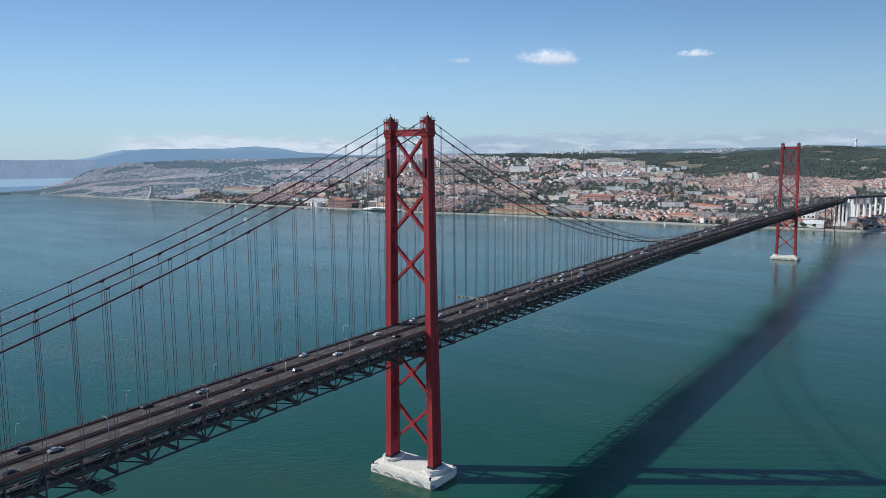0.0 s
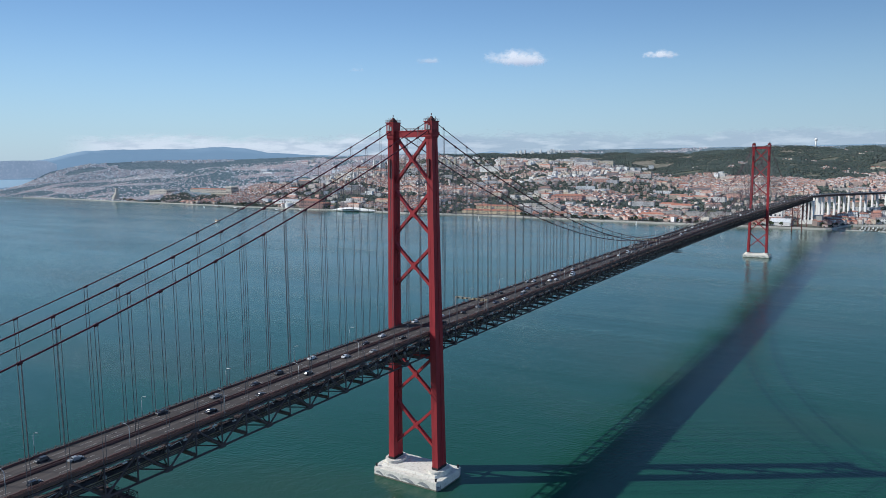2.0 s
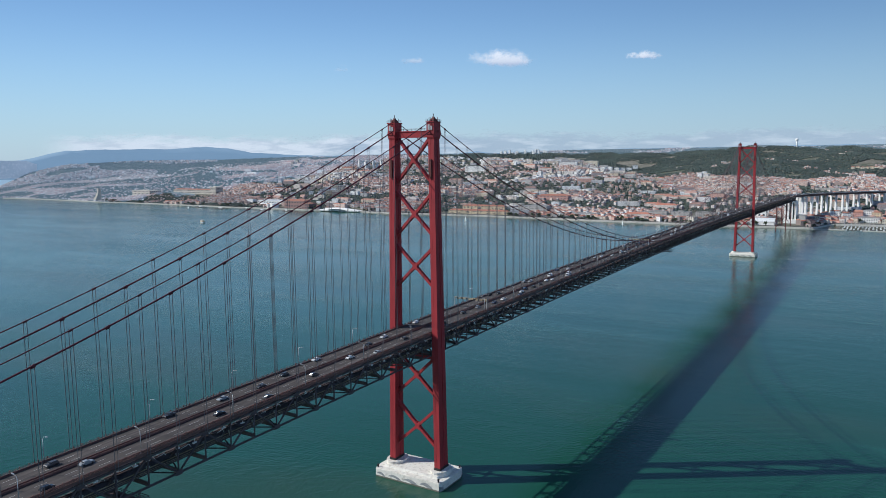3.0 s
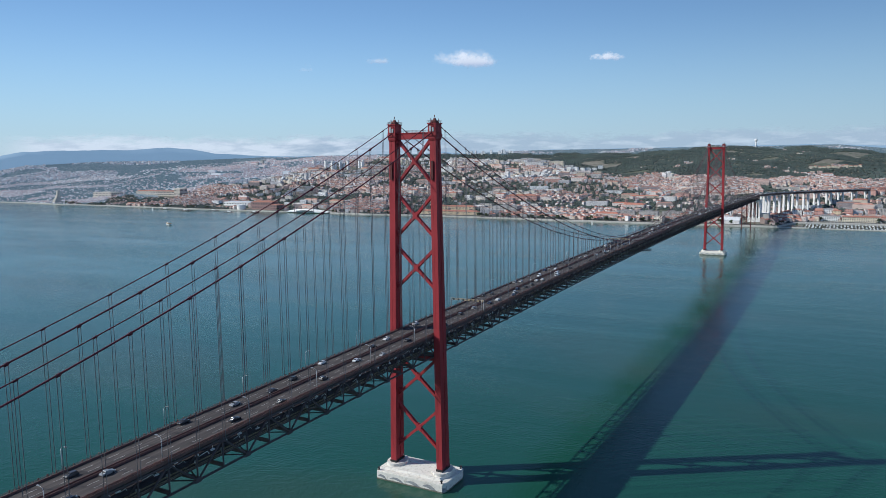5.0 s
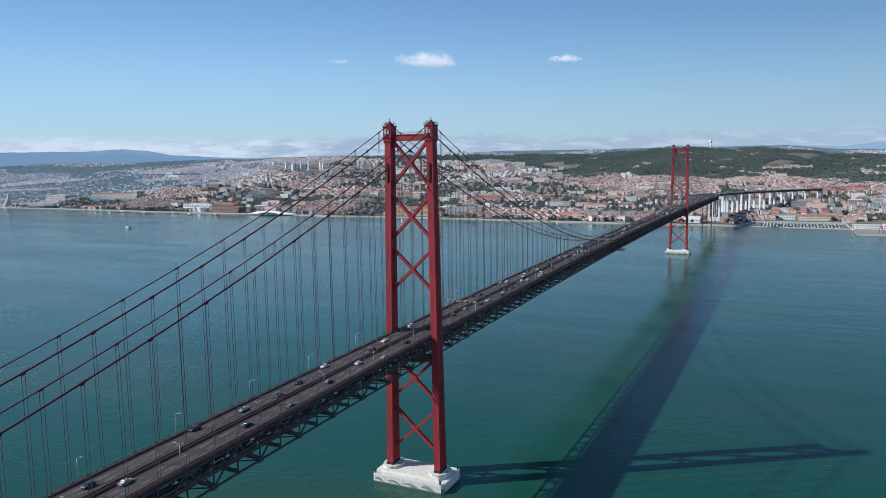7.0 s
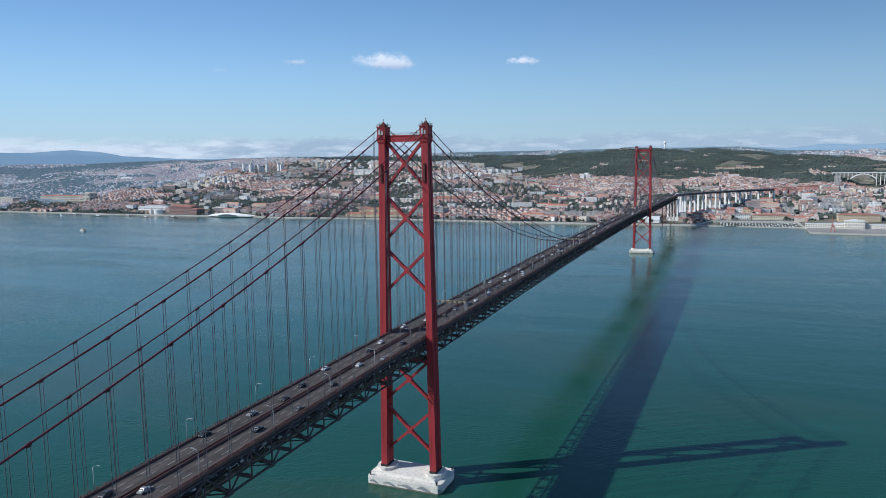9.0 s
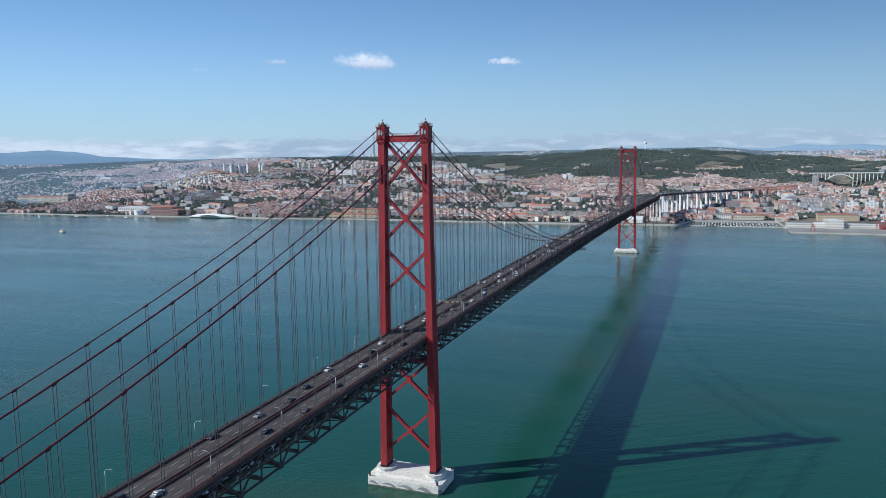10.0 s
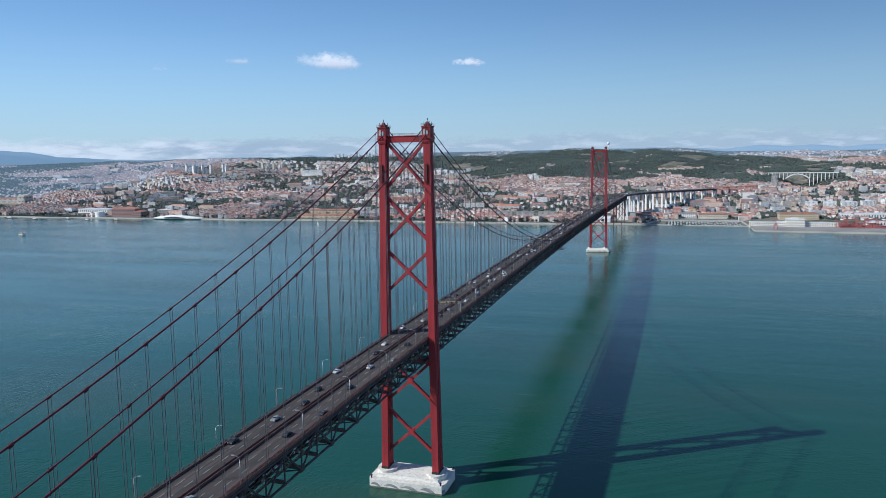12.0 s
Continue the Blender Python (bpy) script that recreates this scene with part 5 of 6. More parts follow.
# ---- buildings of note ----
def building(name, x, y, w, l, h, turn, wall, roof, label, category, rise_h=0.0, group="", floors=0, bay=4.0):
    """Block with plinth, roof, parapet and rows of recessed window bands."""
    z = float(land(x, y))
    b = base(name, x, y, z, label, category, group)
    b.rotation_euler = (0, 0, radians(turn))
    bm = bmesh.new()
    box(bm, -w / 2, -l / 2, -8, w / 2, l / 2, h)
    part("wall", bm, wall, b)
    bm = bmesh.new()
    if rise_h > 0:
        e = 0.7
        lo = [bm.verts.new(p) for p in ((-w / 2 - e, -l / 2 - e, h), (w / 2 + e, -l / 2 - e, h), (w / 2 + e, l / 2 + e, h), (-w / 2 - e, l / 2 + e, h))]
        ins = min(w, l) / 2
        r = [bm.verts.new((-w / 2 + ins, 0, h + rise_h)), bm.verts.new((w / 2 - ins, 0, h + rise_h))] if w >= l else [bm.verts.new((0, -l / 2 + ins, h + rise_h)), bm.verts.new((0, l / 2 - ins, h + rise_h))]
        if w >= l:
            fs = ((lo[0], lo[1], r[1], r[0]), (lo[2], lo[3], r[0], r[1]), (lo[1], lo[2], r[1]), (lo[3], lo[0], r[0]))
        else:
            fs = ((lo[1], lo[2], r[1], r[0]), (lo[3], lo[0], r[0], r[1]), (lo[0], lo[1], r[0]), (lo[2], lo[3], r[1]))
        for f in fs + ((lo[3], lo[2], lo[1], lo[0]),):
            bm.faces.new(f)
    else:
        box(bm, -w / 2 - 0.3, -l / 2 - 0.3, h, w / 2 + 0.3, l / 2 + 0.3, h + 0.8)
        box(bm, -w * 0.2, -l * 0.2, h + 0.8, w * 0.15, l * 0.2, h + 3.2)
    part("roof", bm, roof, b)
    if floors:
        step = h / floors
        nb = max(2, int(w / bay))
        mb = max(1, int(l / bay))
        bm = bmesh.new()
        for k in range(floors):
            z0 = step * k + step * 0.3
            for y0 in (-l / 2 - 0.03, l / 2 + 0.03):
                for q in range(nb):
                    xx = -w / 2 + w * (q + 0.5) / nb
                    box(bm, xx - bay * 0.22, y0 - 0.05, z0, xx + bay * 0.22, y0 + 0.05, z0 + step * 0.42)
            for x0 in (-w / 2 - 0.03, w / 2 + 0.03):
                for q in range(mb):
                    yy = -l / 2 + l * (q + 0.5) / mb
                    box(bm, x0 - 0.05, yy - bay * 0.22, z0, x0 + 0.05, yy + bay * 0.22, z0 + step * 0.42)
        tagged(part("glazing", bm, WINDOW, b), kind="stuff")
    return b


rng = random.Random(5)
CREAM = surface("cream_render", (0.72, 0.65, 0.50), (0.65, 0.58, 0.45), None, 0.8, 0, 0.05, 0.3, 0)
PINK = surface("pink_render", (0.55, 0.32, 0.27), (0.48, 0.28, 0.24), None, 0.8, 0, 0.05, 0.3, 0)
TERMINAL = surface("pale_terminal_render", (0.78, 0.74, 0.65), (0.70, 0.66, 0.58), None, 0.8, 0, 0.05, 0.3, 0)
YELLOW = surface("ochre_render", (0.62, 0.50, 0.34), (0.55, 0.45, 0.31), None, 0.85, 0, 0.05, 0.3, 0)
# white tower blocks on the skyline
for k in range(11):
    x = -2190 + 15 * k + rng.uniform(-6, 6)
    building("tower_block", x, 2750 + 15 * k + rng.uniform(-45, 45), 10.5, 10.5, rng.uniform(30, 44), rng.uniform(-30, -12), WHITE_CONC, GREY_ROOF, "slim white residential tower block", "tower block", 0, "white tower blocks", 14, 3.7)
for k in range(4):
    building("tower_block", -1932 + 17 * k, 3066 + 26 * k + rng.uniform(-8, 8), 13, 12, 34 - 6 * (k == 3), 0, CREAM if k < 3 else WHITE_CONC, GREY_ROOF, "cream residential tower block", "tower block", 0, "cream tower blocks", 12, 4)
for k in range(14):
    a, d = radians(rng.uniform(-26.5, -23.0)), rng.uniform(4540, 4640)
    x, y = EYE_X + d * math.sin(a), EYE_Y + d * math.cos(a)
    building("tower_block", x, y, rng.uniform(9, 17), 11, rng.uniform(13, 25), 0, WHITE_CONC, WHITE_ROOF, "pale tower block on the ridge", "tower block", 0, "ridge tower blocks", 8, 4)
for k in range(12):
    a, d = radians(rng.uniform(-44, -30)), rng.uniform(4000, 4560)
    x, y = EYE_X + d * math.sin(a), EYE_Y + d * math.cos(a)
    building("tower_block", x, y, rng.uniform(9, 20), 10, rng.uniform(11, 22), 0, rng.choice([WHITE_CONC, CONCRETE]), GREY_ROOF, "pale tower block on the far slope", "tower block", 0, "far tower blocks", 8, 4)
building("hospital", -1537, 2855, 105, 22, 24, 4, WHITE_CONC, GREY_ROOF, "long white slab hospital building", "hospital", 0, "", 6, 5)
building("college", -1172, 3148, 90, 24, 22, 8, WHITE_CONC, GREY_ROOF, "long white college block on the slope", "college", 0, "", 5, 5)
building("college", -1090, 3250, 70, 22, 24, 4, CREAM, GREY_ROOF, "cream college block near the woods", "college", 0, "", 5, 5)
for k in range(9):
    building("terrace_block", -975 + 14 * k + rng.uniform(-4, 4), 3010 + 22 * k + (k % 3) * 30, 24, 14, rng.uniform(15, 24), rng.uniform(-15, 15), WHITE_CONC, GREY_ROOF, "bright white stepped terrace block", "apartments", 0, "white terrace blocks", 6, 4)
building("power_station", -1590, 1640, 95, 34, 24, 0, BRICK_RED, TILE_ROOF, "red brick power station with tall windows", "power station", 5, "", 2, 7)
building("power_station_hall", -1525, 1628, 34, 40, 17, 0, BRICK_RED, TILE_ROOF, "lower red brick boiler hall", "power station", 4, "", 2, 6)
building("exhibition_hall", -1795, 1735, 130, 46, 12, 0, WHITE_CONC, WHITE_ROOF, "long white low exhibition hall", "hall", 3, "", 1, 8)
building("ropeworks", -864, 1652, 200, 18, 9, 2, YELLOW, TILE_ROOF, "very long ochre ropeworks with a terracotta roof", "factory", 4.5, "", 2, 4)
building("barracks", -900, 1760, 150, 26, 13, 2, YELLOW, TILE_ROOF, "long ochre barracks with a terracotta roof", "barracks", 4, "", 3, 5)
building("palace", -760, 1990, 110, 34, 16, 3, PINK, TILE_ROOF, "pink palace with a terracotta roof", "palace", 5, "", 3, 5)
building("monastery", -2370, 1862, 290, 24, 17, 0, STONE, TILE_ROOF, "long pale limestone monastery", "monastery", 4, "", 2, 6)
building("church", -2240, 1850, 34, 40, 30, 0, STONE, STONE, "pale limestone monastery church", "church", 4, "", 2, 6)
building("cultural_centre", -2620, 1790, 120, 60, 16, 0, STONE, STONE, "blocky pale limestone cultural centre", "museum", 0, "", 2, 9)
for k in range(3):
    building("dock_office", -330 + 62 * k, 1695, 50, 18, 16, 0, CONCRETE, GREY_ROOF, "grey glazed riverside office block", "office", 0, "dock offices", 5, 3.2)
building("warehouse", -560, 1660, 150, 26, 9, 3, WHITE_CONC, GREY_ROOF, "long pale dockside warehouse", "warehouse", 2.5, "", 1, 6)
building("congress_hall", -700, 1720, 80, 40, 20, 0, CONCRETE, GREY_ROOF, "grey concrete congress hall", "hall", 0, "", 4, 4)
for k in range(5):
    building("office_building", 500 + 46 * k, 1925 - 6 * k, rng.uniform(24, 38), 22, rng.uniform(12, 18), rng.uniform(-14, 14), WHITE_CONC, WHITE_ROOF, "white modern office building with glass bands", "office", 0, "white offices", 5, 3)
for k in range(4):
    building("office_building", 395 + 34 * k, 2010 + 12 * k, 20, 18, rng.uniform(14, 21), rng.uniform(-14, 14), CONCRETE, GREY_ROOF, "grey glazed office building", "office", 0, "grey offices", 6, 3)
building("harbour_terminal", 400, 1540, 190, 16, 9, -2, TERMINAL, WHITE_ROOF, "cream harbour terminal with an arcade", "terminal", 0, "", 2, 5)
building("harbour_terminal_hall", 404, 1534, 40, 22, 18, -2, TERMINAL, WHITE_ROOF, "taller cream terminal pavilion", "terminal", 0, "", 3, 5)
building("warehouse", 640, 1560, 160, 26, 10, -2, WHITE_CONC, WHITE_ROOF, "long white dockside warehouse", "warehouse", 2, "", 1, 6)
building("warehouse", 620, 1700, 180, 30, 10, 0, WHITE_CONC, WHITE_ROOF, "wide pale dock warehouse", "warehouse", 2, "", 1, 6)
building("warehouse", 430, 1670, 90, 40, 14, 0, YELLOW, TILE_ROOF, "ochre dock warehouse with a clay roof", "warehouse", 3, "", 3, 5)
building("warehouse", 235, 1765, 80, 30, 12, 2, CREAM, TILE_ROOF, "cream dock warehouse with a clay roof", "warehouse", 3, "", 3, 5)
building("warehouse", 160, 1772, 60, 26, 12, 2, WHITE_CONC, GREY_ROOF, "plain white dock warehouse building", "warehouse", 0, "", 3, 5)
BLUE = surface("light_blue_cladding", (0.12, 0.36, 0.58), (0.10, 0.31, 0.52), None, 0.6, 0, 0.1, 0.5, 0)
building("blue_store", 283, 1945, 34, 20, 10, 0, BLUE, WHITE_ROOF, "light blue clad store building", "store", 0, "", 2, 6)
for k in range(9):
    building("dock_apartments", 66 + 24 * k + rng.uniform(-4, 4), 1806 + 9 * k + rng.uniform(-14, 14), rng.uniform(16, 24), 14, rng.uniform(13, 23), rng.uniform(-15, 15), rng.choice([CREAM, PINK, WHITE_CONC, YELLOW]), rng.choice([TILE_ROOF, TILE_ROOF, GREY_ROOF]), "rendered apartment house beside the viaduct piers", "apartments", 2.5, "apartments by the viaduct", 5, 3.4)
for k in range(14):
    x, y = 250 + 24 * (k % 7) + rng.uniform(-5, 5), 2330 + 38 * (k // 7) + rng.uniform(-8, 8)
    building("brick_apartments", x, y, 21, 15, rng.uniform(14, 20), rng.uniform(-12, 12), PINK, TILE_ROOF, "red rendered apartment house", "apartments", 2, "red apartments", 5, 4)
building("tower_block", 487, 2640, 18, 18, 44, 0, CONCRETE, GREY_ROOF, "single grey tower block above the valley", "tower block", 0, "", 13, 4)
for k in range(12):
    building("hill_house", 65 + 17 * k, 3262 + 3 * k + rng.uniform(-6, 6), 15, 12, rng.uniform(8, 12), rng.uniform(-10, 10), CREAM, TILE_ROOF, "terracotta-roofed house in a clearing on the wooded hill", "house", 3, "hill houses", 3, 4)


def monument():
    x, y = -2785, 1668
    m = base("monument", x, y, float(land(x, y)), "tall pale stone riverside monument with a stepped prow", "monument")
    bm = bmesh.new()
    box(bm, -9, -11, -6, 9, 14, 3)
    part("plinth", bm, STONE, m)
    bm = bmesh.new()
    prism(bm, [(-5.5, -7), (5.5, -7), (6.5, 6), (-6.5, 6)], 3, 52, 0.86)
    part("shaft", bm, STONE, m)
    bm = bmesh.new()
    for k in range(6):
        box(bm, -8.5 + k * 0.4, -24 + 3 * k, -6, 8.5 - k * 0.4, -21 + 3 * k, 6 + 5 * k)
    part("prow", bm, STONE, m)


monument()


def round_tank(x, y, r, h, mat, label):
    z = float(land(x, y))
    t = base("storage_tank", x, y, z, label, "tank")
    bm = bmesh.new()
    prism(bm, circle(r, 28), -4, h)
    part("shell", bm, mat, t)
    bm = bmesh.new()
    prism(bm, circle(r * 1.03, 28), h, h + 1.0)
    prism(bm, circle(r * 0.8, 28), h + 1.0, h + 2.6, 0.6)
    part("lid", bm, WHITE_CONC, t)


round_tank(-1668, 1606, 15, 15, WHITE_CONC, "round white riverside pavilion like a tank")


def shell_museum():
    x, y = -1352, 1586
    m = base("museum", x, y, float(land(x, y)), "low white curving shell museum on the waterfront", "museum")
    bm = bmesh.new()
    n = 28
    rows = []
    for k in range(n + 1):
        u = -1 + 2 * k / n
        hgt = 9.5 * max(0.0, 1 - u * u) ** 0.8
        px = 86 * u
        rows.append([bm.verts.new(p) for p in ((px, -13 - 6 * (1 - u * u), -1), (px, -15 - 6 * (1 - u * u), 0.4 + hgt * 0.75), (px, -4, 0.8 + hgt), (px, 14, 0.6 + hgt * 0.6), (px, 26, -1))])
    for a, b in zip(rows, rows[1:]):
        for j in range(4):
            bm.faces.new((a[j], b[j], b[j + 1], a[j + 1])).smooth = True
    part("shell", bm, WHITE_CONC, m)
    bm = bmesh.new()
    last = None
    for k in range(17):
        u = -0.6 + 1.2 * k / 16
        px, py = 62 * u, -19.6 - 2.2 * (1 - u * u)
        hh = 3.2 + 3.4 * max(0.0, 1 - (u / 0.6) ** 2)
        ring = [bm.verts.new(p) for p in ((px, py, 3.0), (px, py, hh), (px, py + 1.5, hh), (px, py + 1.5, 3.0))]
        if last:
            for q in range(4):
                bm.faces.new((last[q], last[(q + 1) % 4], ring[(q + 1) % 4], ring[q]))
        last = ring
    part("mouth", bm, WINDOW, m)


shell_museum()


def hilltop_tower():
    x, y = -257, 4248
    t = base("water_tower", x, y, float(land(x, y)), "tall white hilltop water tower above the woods", "water tower")
    bm = bmesh.new()
    tube(bm, [(0, 0, -5), (0, 0, 34)], [5.0, 3.6], 14)
    part("shaft", bm, WHITE_CONC, t)
    bm = bmesh.new()
    tube(bm, [(0, 0, 34), (0, 0, 38), (0, 0, 46), (0, 0, 50)], [4.0, 8.0, 8.0, 5.0], 16)
    part("bowl", bm, WHITE_CONC, t)
    bm = bmesh.new()
    tube(bm, [(0, 0, 50), (0, 0, 60)], 0.6, 6)
    part("mast", bm, GALV, t)


hilltop_tower()


# ---- north viaduct ----
def viaduct():
    v = base("viaduct", 0, 0, 0, "grey steel approach viaduct on tall white concrete piers", "viaduct")
    pts = []
    for (xa, ya), (xb, yb) in zip(VIADUCT, VIADUCT[1:]):
        for k in range(6):
            pts.append((xa + (xb - xa) * k / 6, ya + (yb - ya) * k / 6))
    pts.append(VIADUCT[-1])

    def ribbon(w0, w1, d0, d1):
        bm = bmesh.new()
        last = None
        for k, (x, y) in enumerate(pts):
            xa, ya = pts[max(0, k - 1)]
            xb, yb = pts[min(len(pts) - 1, k + 1)]
            q = math.hypot(xb - xa, yb - ya)
            nx, ny = (yb - ya) / q, -(xb - xa) / q
            z = road_z(min(y, 1690)) - max(0, y - 1690) * 0.014
            ring = [bm.verts.new((x + nx * w, y + ny * w, z + d)) for w, d in ((w0, d0), (w1, d0), (w1, d1), (w0, d1))]
            if last:
                for j in range(4):
                    bm.faces.new((last[j], last[(j + 1) % 4], ring[(j + 1) % 4], ring[j]))
            else:
                bm.faces.new(ring)
            last = ring
        bm.faces.new(last[::-1])
        return bm

    part("girder", ribbon(-7.5, 7.5, -5.2, -1.0), STEEL, v)
    part("roadway", ribbon(-11.3, 11.3, -1.0, 0.0), ASPHALT, v)
    for s in (-11.2, 11.2):
        part("parapet", ribbon(s - 0.25, s + 0.25, 0.0, 1.1), CONCRETE, v)
    for k in range(2, len(VIADUCT)):
        x, y = VIADUCT[k]
        for f in (0.0, 0.5):
            xa, ya = VIADUCT[k - 1]
            px, py = x + (xa - x) * f, y + (ya - y) * f
            g = float(land(px, py))
            q = math.hypot(x - xa, y - ya)
            nx, ny = (y - ya) / q, -(x - xa) / q
            z = road_z(min(py, 1690)) - max(0, py - 1690) * 0.014 - 5.2
            if z - g < 3:
                continue
            ang = math.atan2(ny, nx)
            for s in (-6.5, 6.5):
                bm = bmesh.new()
                box(bm, -2.5, -1.7, 0, 2.5, 1.7, 1)
                ob = part("pier_column", bm, WHITE_CONC, v)
                ob.location, ob.scale, ob.rotation_euler = (px + nx * s, py + ny * s, g - 4), (1, 1, z - g + 2), (0, 0, ang)
            bm = bmesh.new()
            box(bm, -9.2, -1.7, 0, 9.2, 1.7, 2.4)
            ob = part("pier_cap", bm, WHITE_CONC, v)
            ob.location, ob.rotation_euler = (px, py, z - 2.4), (0, 0, ang)


viaduct()


def anchorage():
    a = base("anchorage", 0, 1684, 0, "massive white concrete cable anchorage with upright fins", "anchorage")
    bm = bmesh.new()
    box(bm, -15, -22, -5, 15, 20, 14)
    part("base_block", bm, WHITE_CONC, a)
    for x in (-12, -4, 4, 12):
        bm = bmesh.new()
        box(bm, x - 1.9, -18, 14, x + 1.9, 14, 57)
        part("fin_wall", bm, WHITE_CONC, a)
    bm = bmesh.new()
    box(bm, -14.5, -19, 55, 14.5, 15, 58.5)
    part("cap_beam", bm, WHITE_CONC, a)
    bm = bmesh.new()
    box(bm, 15, -14, -5, 34, 16, 24)
    part("annexe", bm, CONCRETE, a, "grey concrete annexe")
    for y in (1497, 1590):
        s = base("side_bent", 0, y, 0, "slender dull red steel trestle under the side span", "bridge bent", "side bents")
        for x in (-10, 10):
            bm = bmesh.new()
            beam(bm, (x, 0, -4), (x, 0, 60.5), 1.6, 2.2)
            part("column", bm, RED_DARK, s)
        bm = bmesh.new()
        beam(bm, (-10, 0, 8), (10, 0, 34), 0.7, 0.7)
        beam(bm, (10, 0, 8), (-10, 0, 34), 0.7, 0.7)
        beam(bm, (-10, 0, 34), (10, 0, 59), 0.7, 0.7)
        beam(bm, (10, 0, 34), (-10, 0, 59), 0.7, 0.7)
        part("bracing", bm, RED_DARK, s)


anchorage()


def arch_bridge():
    xa, ya, xb, yb = 520, 2957, 735, 2943
    L = math.hypot(xb - xa, yb - ya)
    g = base("arch_bridge", xa, ya, 96, "pale concrete arch road bridge across a wooded valley", "bridge")
    g.rotation_euler = (0, 0, math.atan2(yb - ya, xb - xa))
    bm = bmesh.new()
    box(bm, -20, -6, 0, L + 25, 6, 3)
    part("deck", bm, WHITE_CONC, g)
    c, span, drop = L * 0.42, 44.0, 17.0
    bm = bmesh.new()
    last = None
    for k in range(25):
        u = -1 + k / 12
        x, z = c + span * u, -2.5 - drop * u * u
        deep = 2.2 + 2.2 * abs(u)
        ring = [bm.verts.new(p) for p in ((x, -4.5, z - deep), (x, 4.5, z - deep), (x, 4.5, z + 0.8), (x, -4.5, z + 0.8))]
        if last:
            for q in range(4):
                bm.faces.new((last[q], last[(q + 1) % 4], ring[(q + 1) % 4], ring[q]))
        else:
            bm.faces.new(ring)
        last = ring
    bm.faces.new(last[::-1])
    part("arch", bm, WHITE_CONC, g)
    for k in range(0, 19):
        x = 14.0 * k - 18
        drop_here = 2.5 + drop * ((x - c) / span) ** 2 if abs(x - c) < span else 60
        bm = bmesh.new()
        box(bm, x - 0.9, -4.5, -drop_here, x + 0.9, 4.5, 0)
        part("spandrel_column", bm, WHITE_CONC, g)


arch_bridge()


# ---- harbour ----
for outline in ([(160, 1558), (316, 1554), (318, 1563), (160, 1567)], [(56, 1560), (126, 1564), (126, 1572), (56, 1569)]):
    bm = bmesh.new()
    prism(bm, outline, -5, 1.9)
    thing("breakwater", bm, PAVE, "low pale concrete breakwater in front of the marina", "breakwater", kind="structure")


def sail_boat(seed):
    r = random.Random(seed)
    b = base("sailing_boat", 0, 0, 0, "white moored sailing boat with a bare mast", "boat", "marina boats")
    bm = bmesh.new()
    L = 10.0
    outline = [(-1.5, -L / 2), (1.5, -L / 2), (1.7, 0), (1.2, L * 0.3), (0, L / 2), (-1.2, L * 0.3), (-1.7, 0)]
    prism(bm, [(x * 0.75, y * 0.92) for x, y in outline], -0.5, 0.2)
    prism(bm, outline, 0.2, 1.2)
    part("hull", bm, HULL_WHITE, b)
    bm = bmesh.new()
    prism(bm, [(-1.0, -2.6), (1.0, -2.6), (0.8, 1.8), (-0.8, 1.8)], 1.2, 1.9, 0.85)
    part("cabin", bm, HULL_WHITE, b)
    bm = bmesh.new()
    tube(bm, [(0, 0.8, 1.2), (0, 0.8, 13.5)], 0.16, 6)
    tube(bm, [(0, 0.7, 2.6), (0, -3.6, 2.7)], 0.22, 6)
    part("mast", bm, GALV, b)
    return b


boat = sail_boat(1)
boat.location = (120, 1574, 0)
rng = random.Random(77)
for row in range(5):
    bm = bmesh.new()
    box(bm, 112, 1581 + 22 * row, 0.1, 296, 1583 + 22 * row, 0.7)
    thing("pontoon", bm, BARK, "floating brown timber pontoon in the marina", "pontoon", "pontoons")
    for k in range(24):
        if (row, k) == (0, 0) or rng.random() < 0.18:
            continue
        copy_thing(boat, pose(120 + 7.4 * k + rng.uniform(-1, 1), 1575 + 22 * row + rng.choice([0, 14]), 0, 0, 0, rng.choice([0, 180])))


def cruising(x, y, turn):
    """Sailing boat under way with its sails set."""
    b = base("yacht", x, y, 0, "small yacht under white sail on the river", "boat", "yachts")
    b.rotation_euler = (0, 0, radians(turn))
    bm = bmesh.new()
    outline = [(-1.4, -4.5), (1.4, -4.5), (1.6, 0), (1.0, 3), (0, 5), (-1.0, 3), (-1.6, 0)]
    prism(bm, outline, -0.4, 1.1)
    part("hull", bm, HULL_WHITE, b)
    bm = bmesh.new()
    tube(bm, [(0, 0.6, 1), (0, 0.6, 14)], 0.12, 6)
    part("mast", bm, GALV, b)
    for (ya, yb, zt, nm) in ((0.5, -4.2, 13.6, "mainsail"), (4.6, 0.9, 11.5, "jib")):
        bm = bmesh.new()
        q = [(0.05, ya, 2), (0.5, (ya + yb) / 2, 2.2), (0.2, yb, 2), (0.35, 0.8, 7), (0.05, 0.7, zt)]
        a = [bm.verts.new(p) for p in q]
        c = [bm.verts.new((p[0] + 0.06, p[1], p[2])) for p in q]
        bm.faces.new(a)
        bm.faces.new(c[::-1])
        for k in range(5):
            bm.faces.new((a[k], a[(k + 1) % 5], c[(k + 1) % 5], c[k]))
        part(nm, bm, HULL_WHITE, b)


for x, y, turn in ((-797, 1452, 60), (-367, 1500, 40), (-1990, 1493, 80)):
    cruising(x, y, turn)


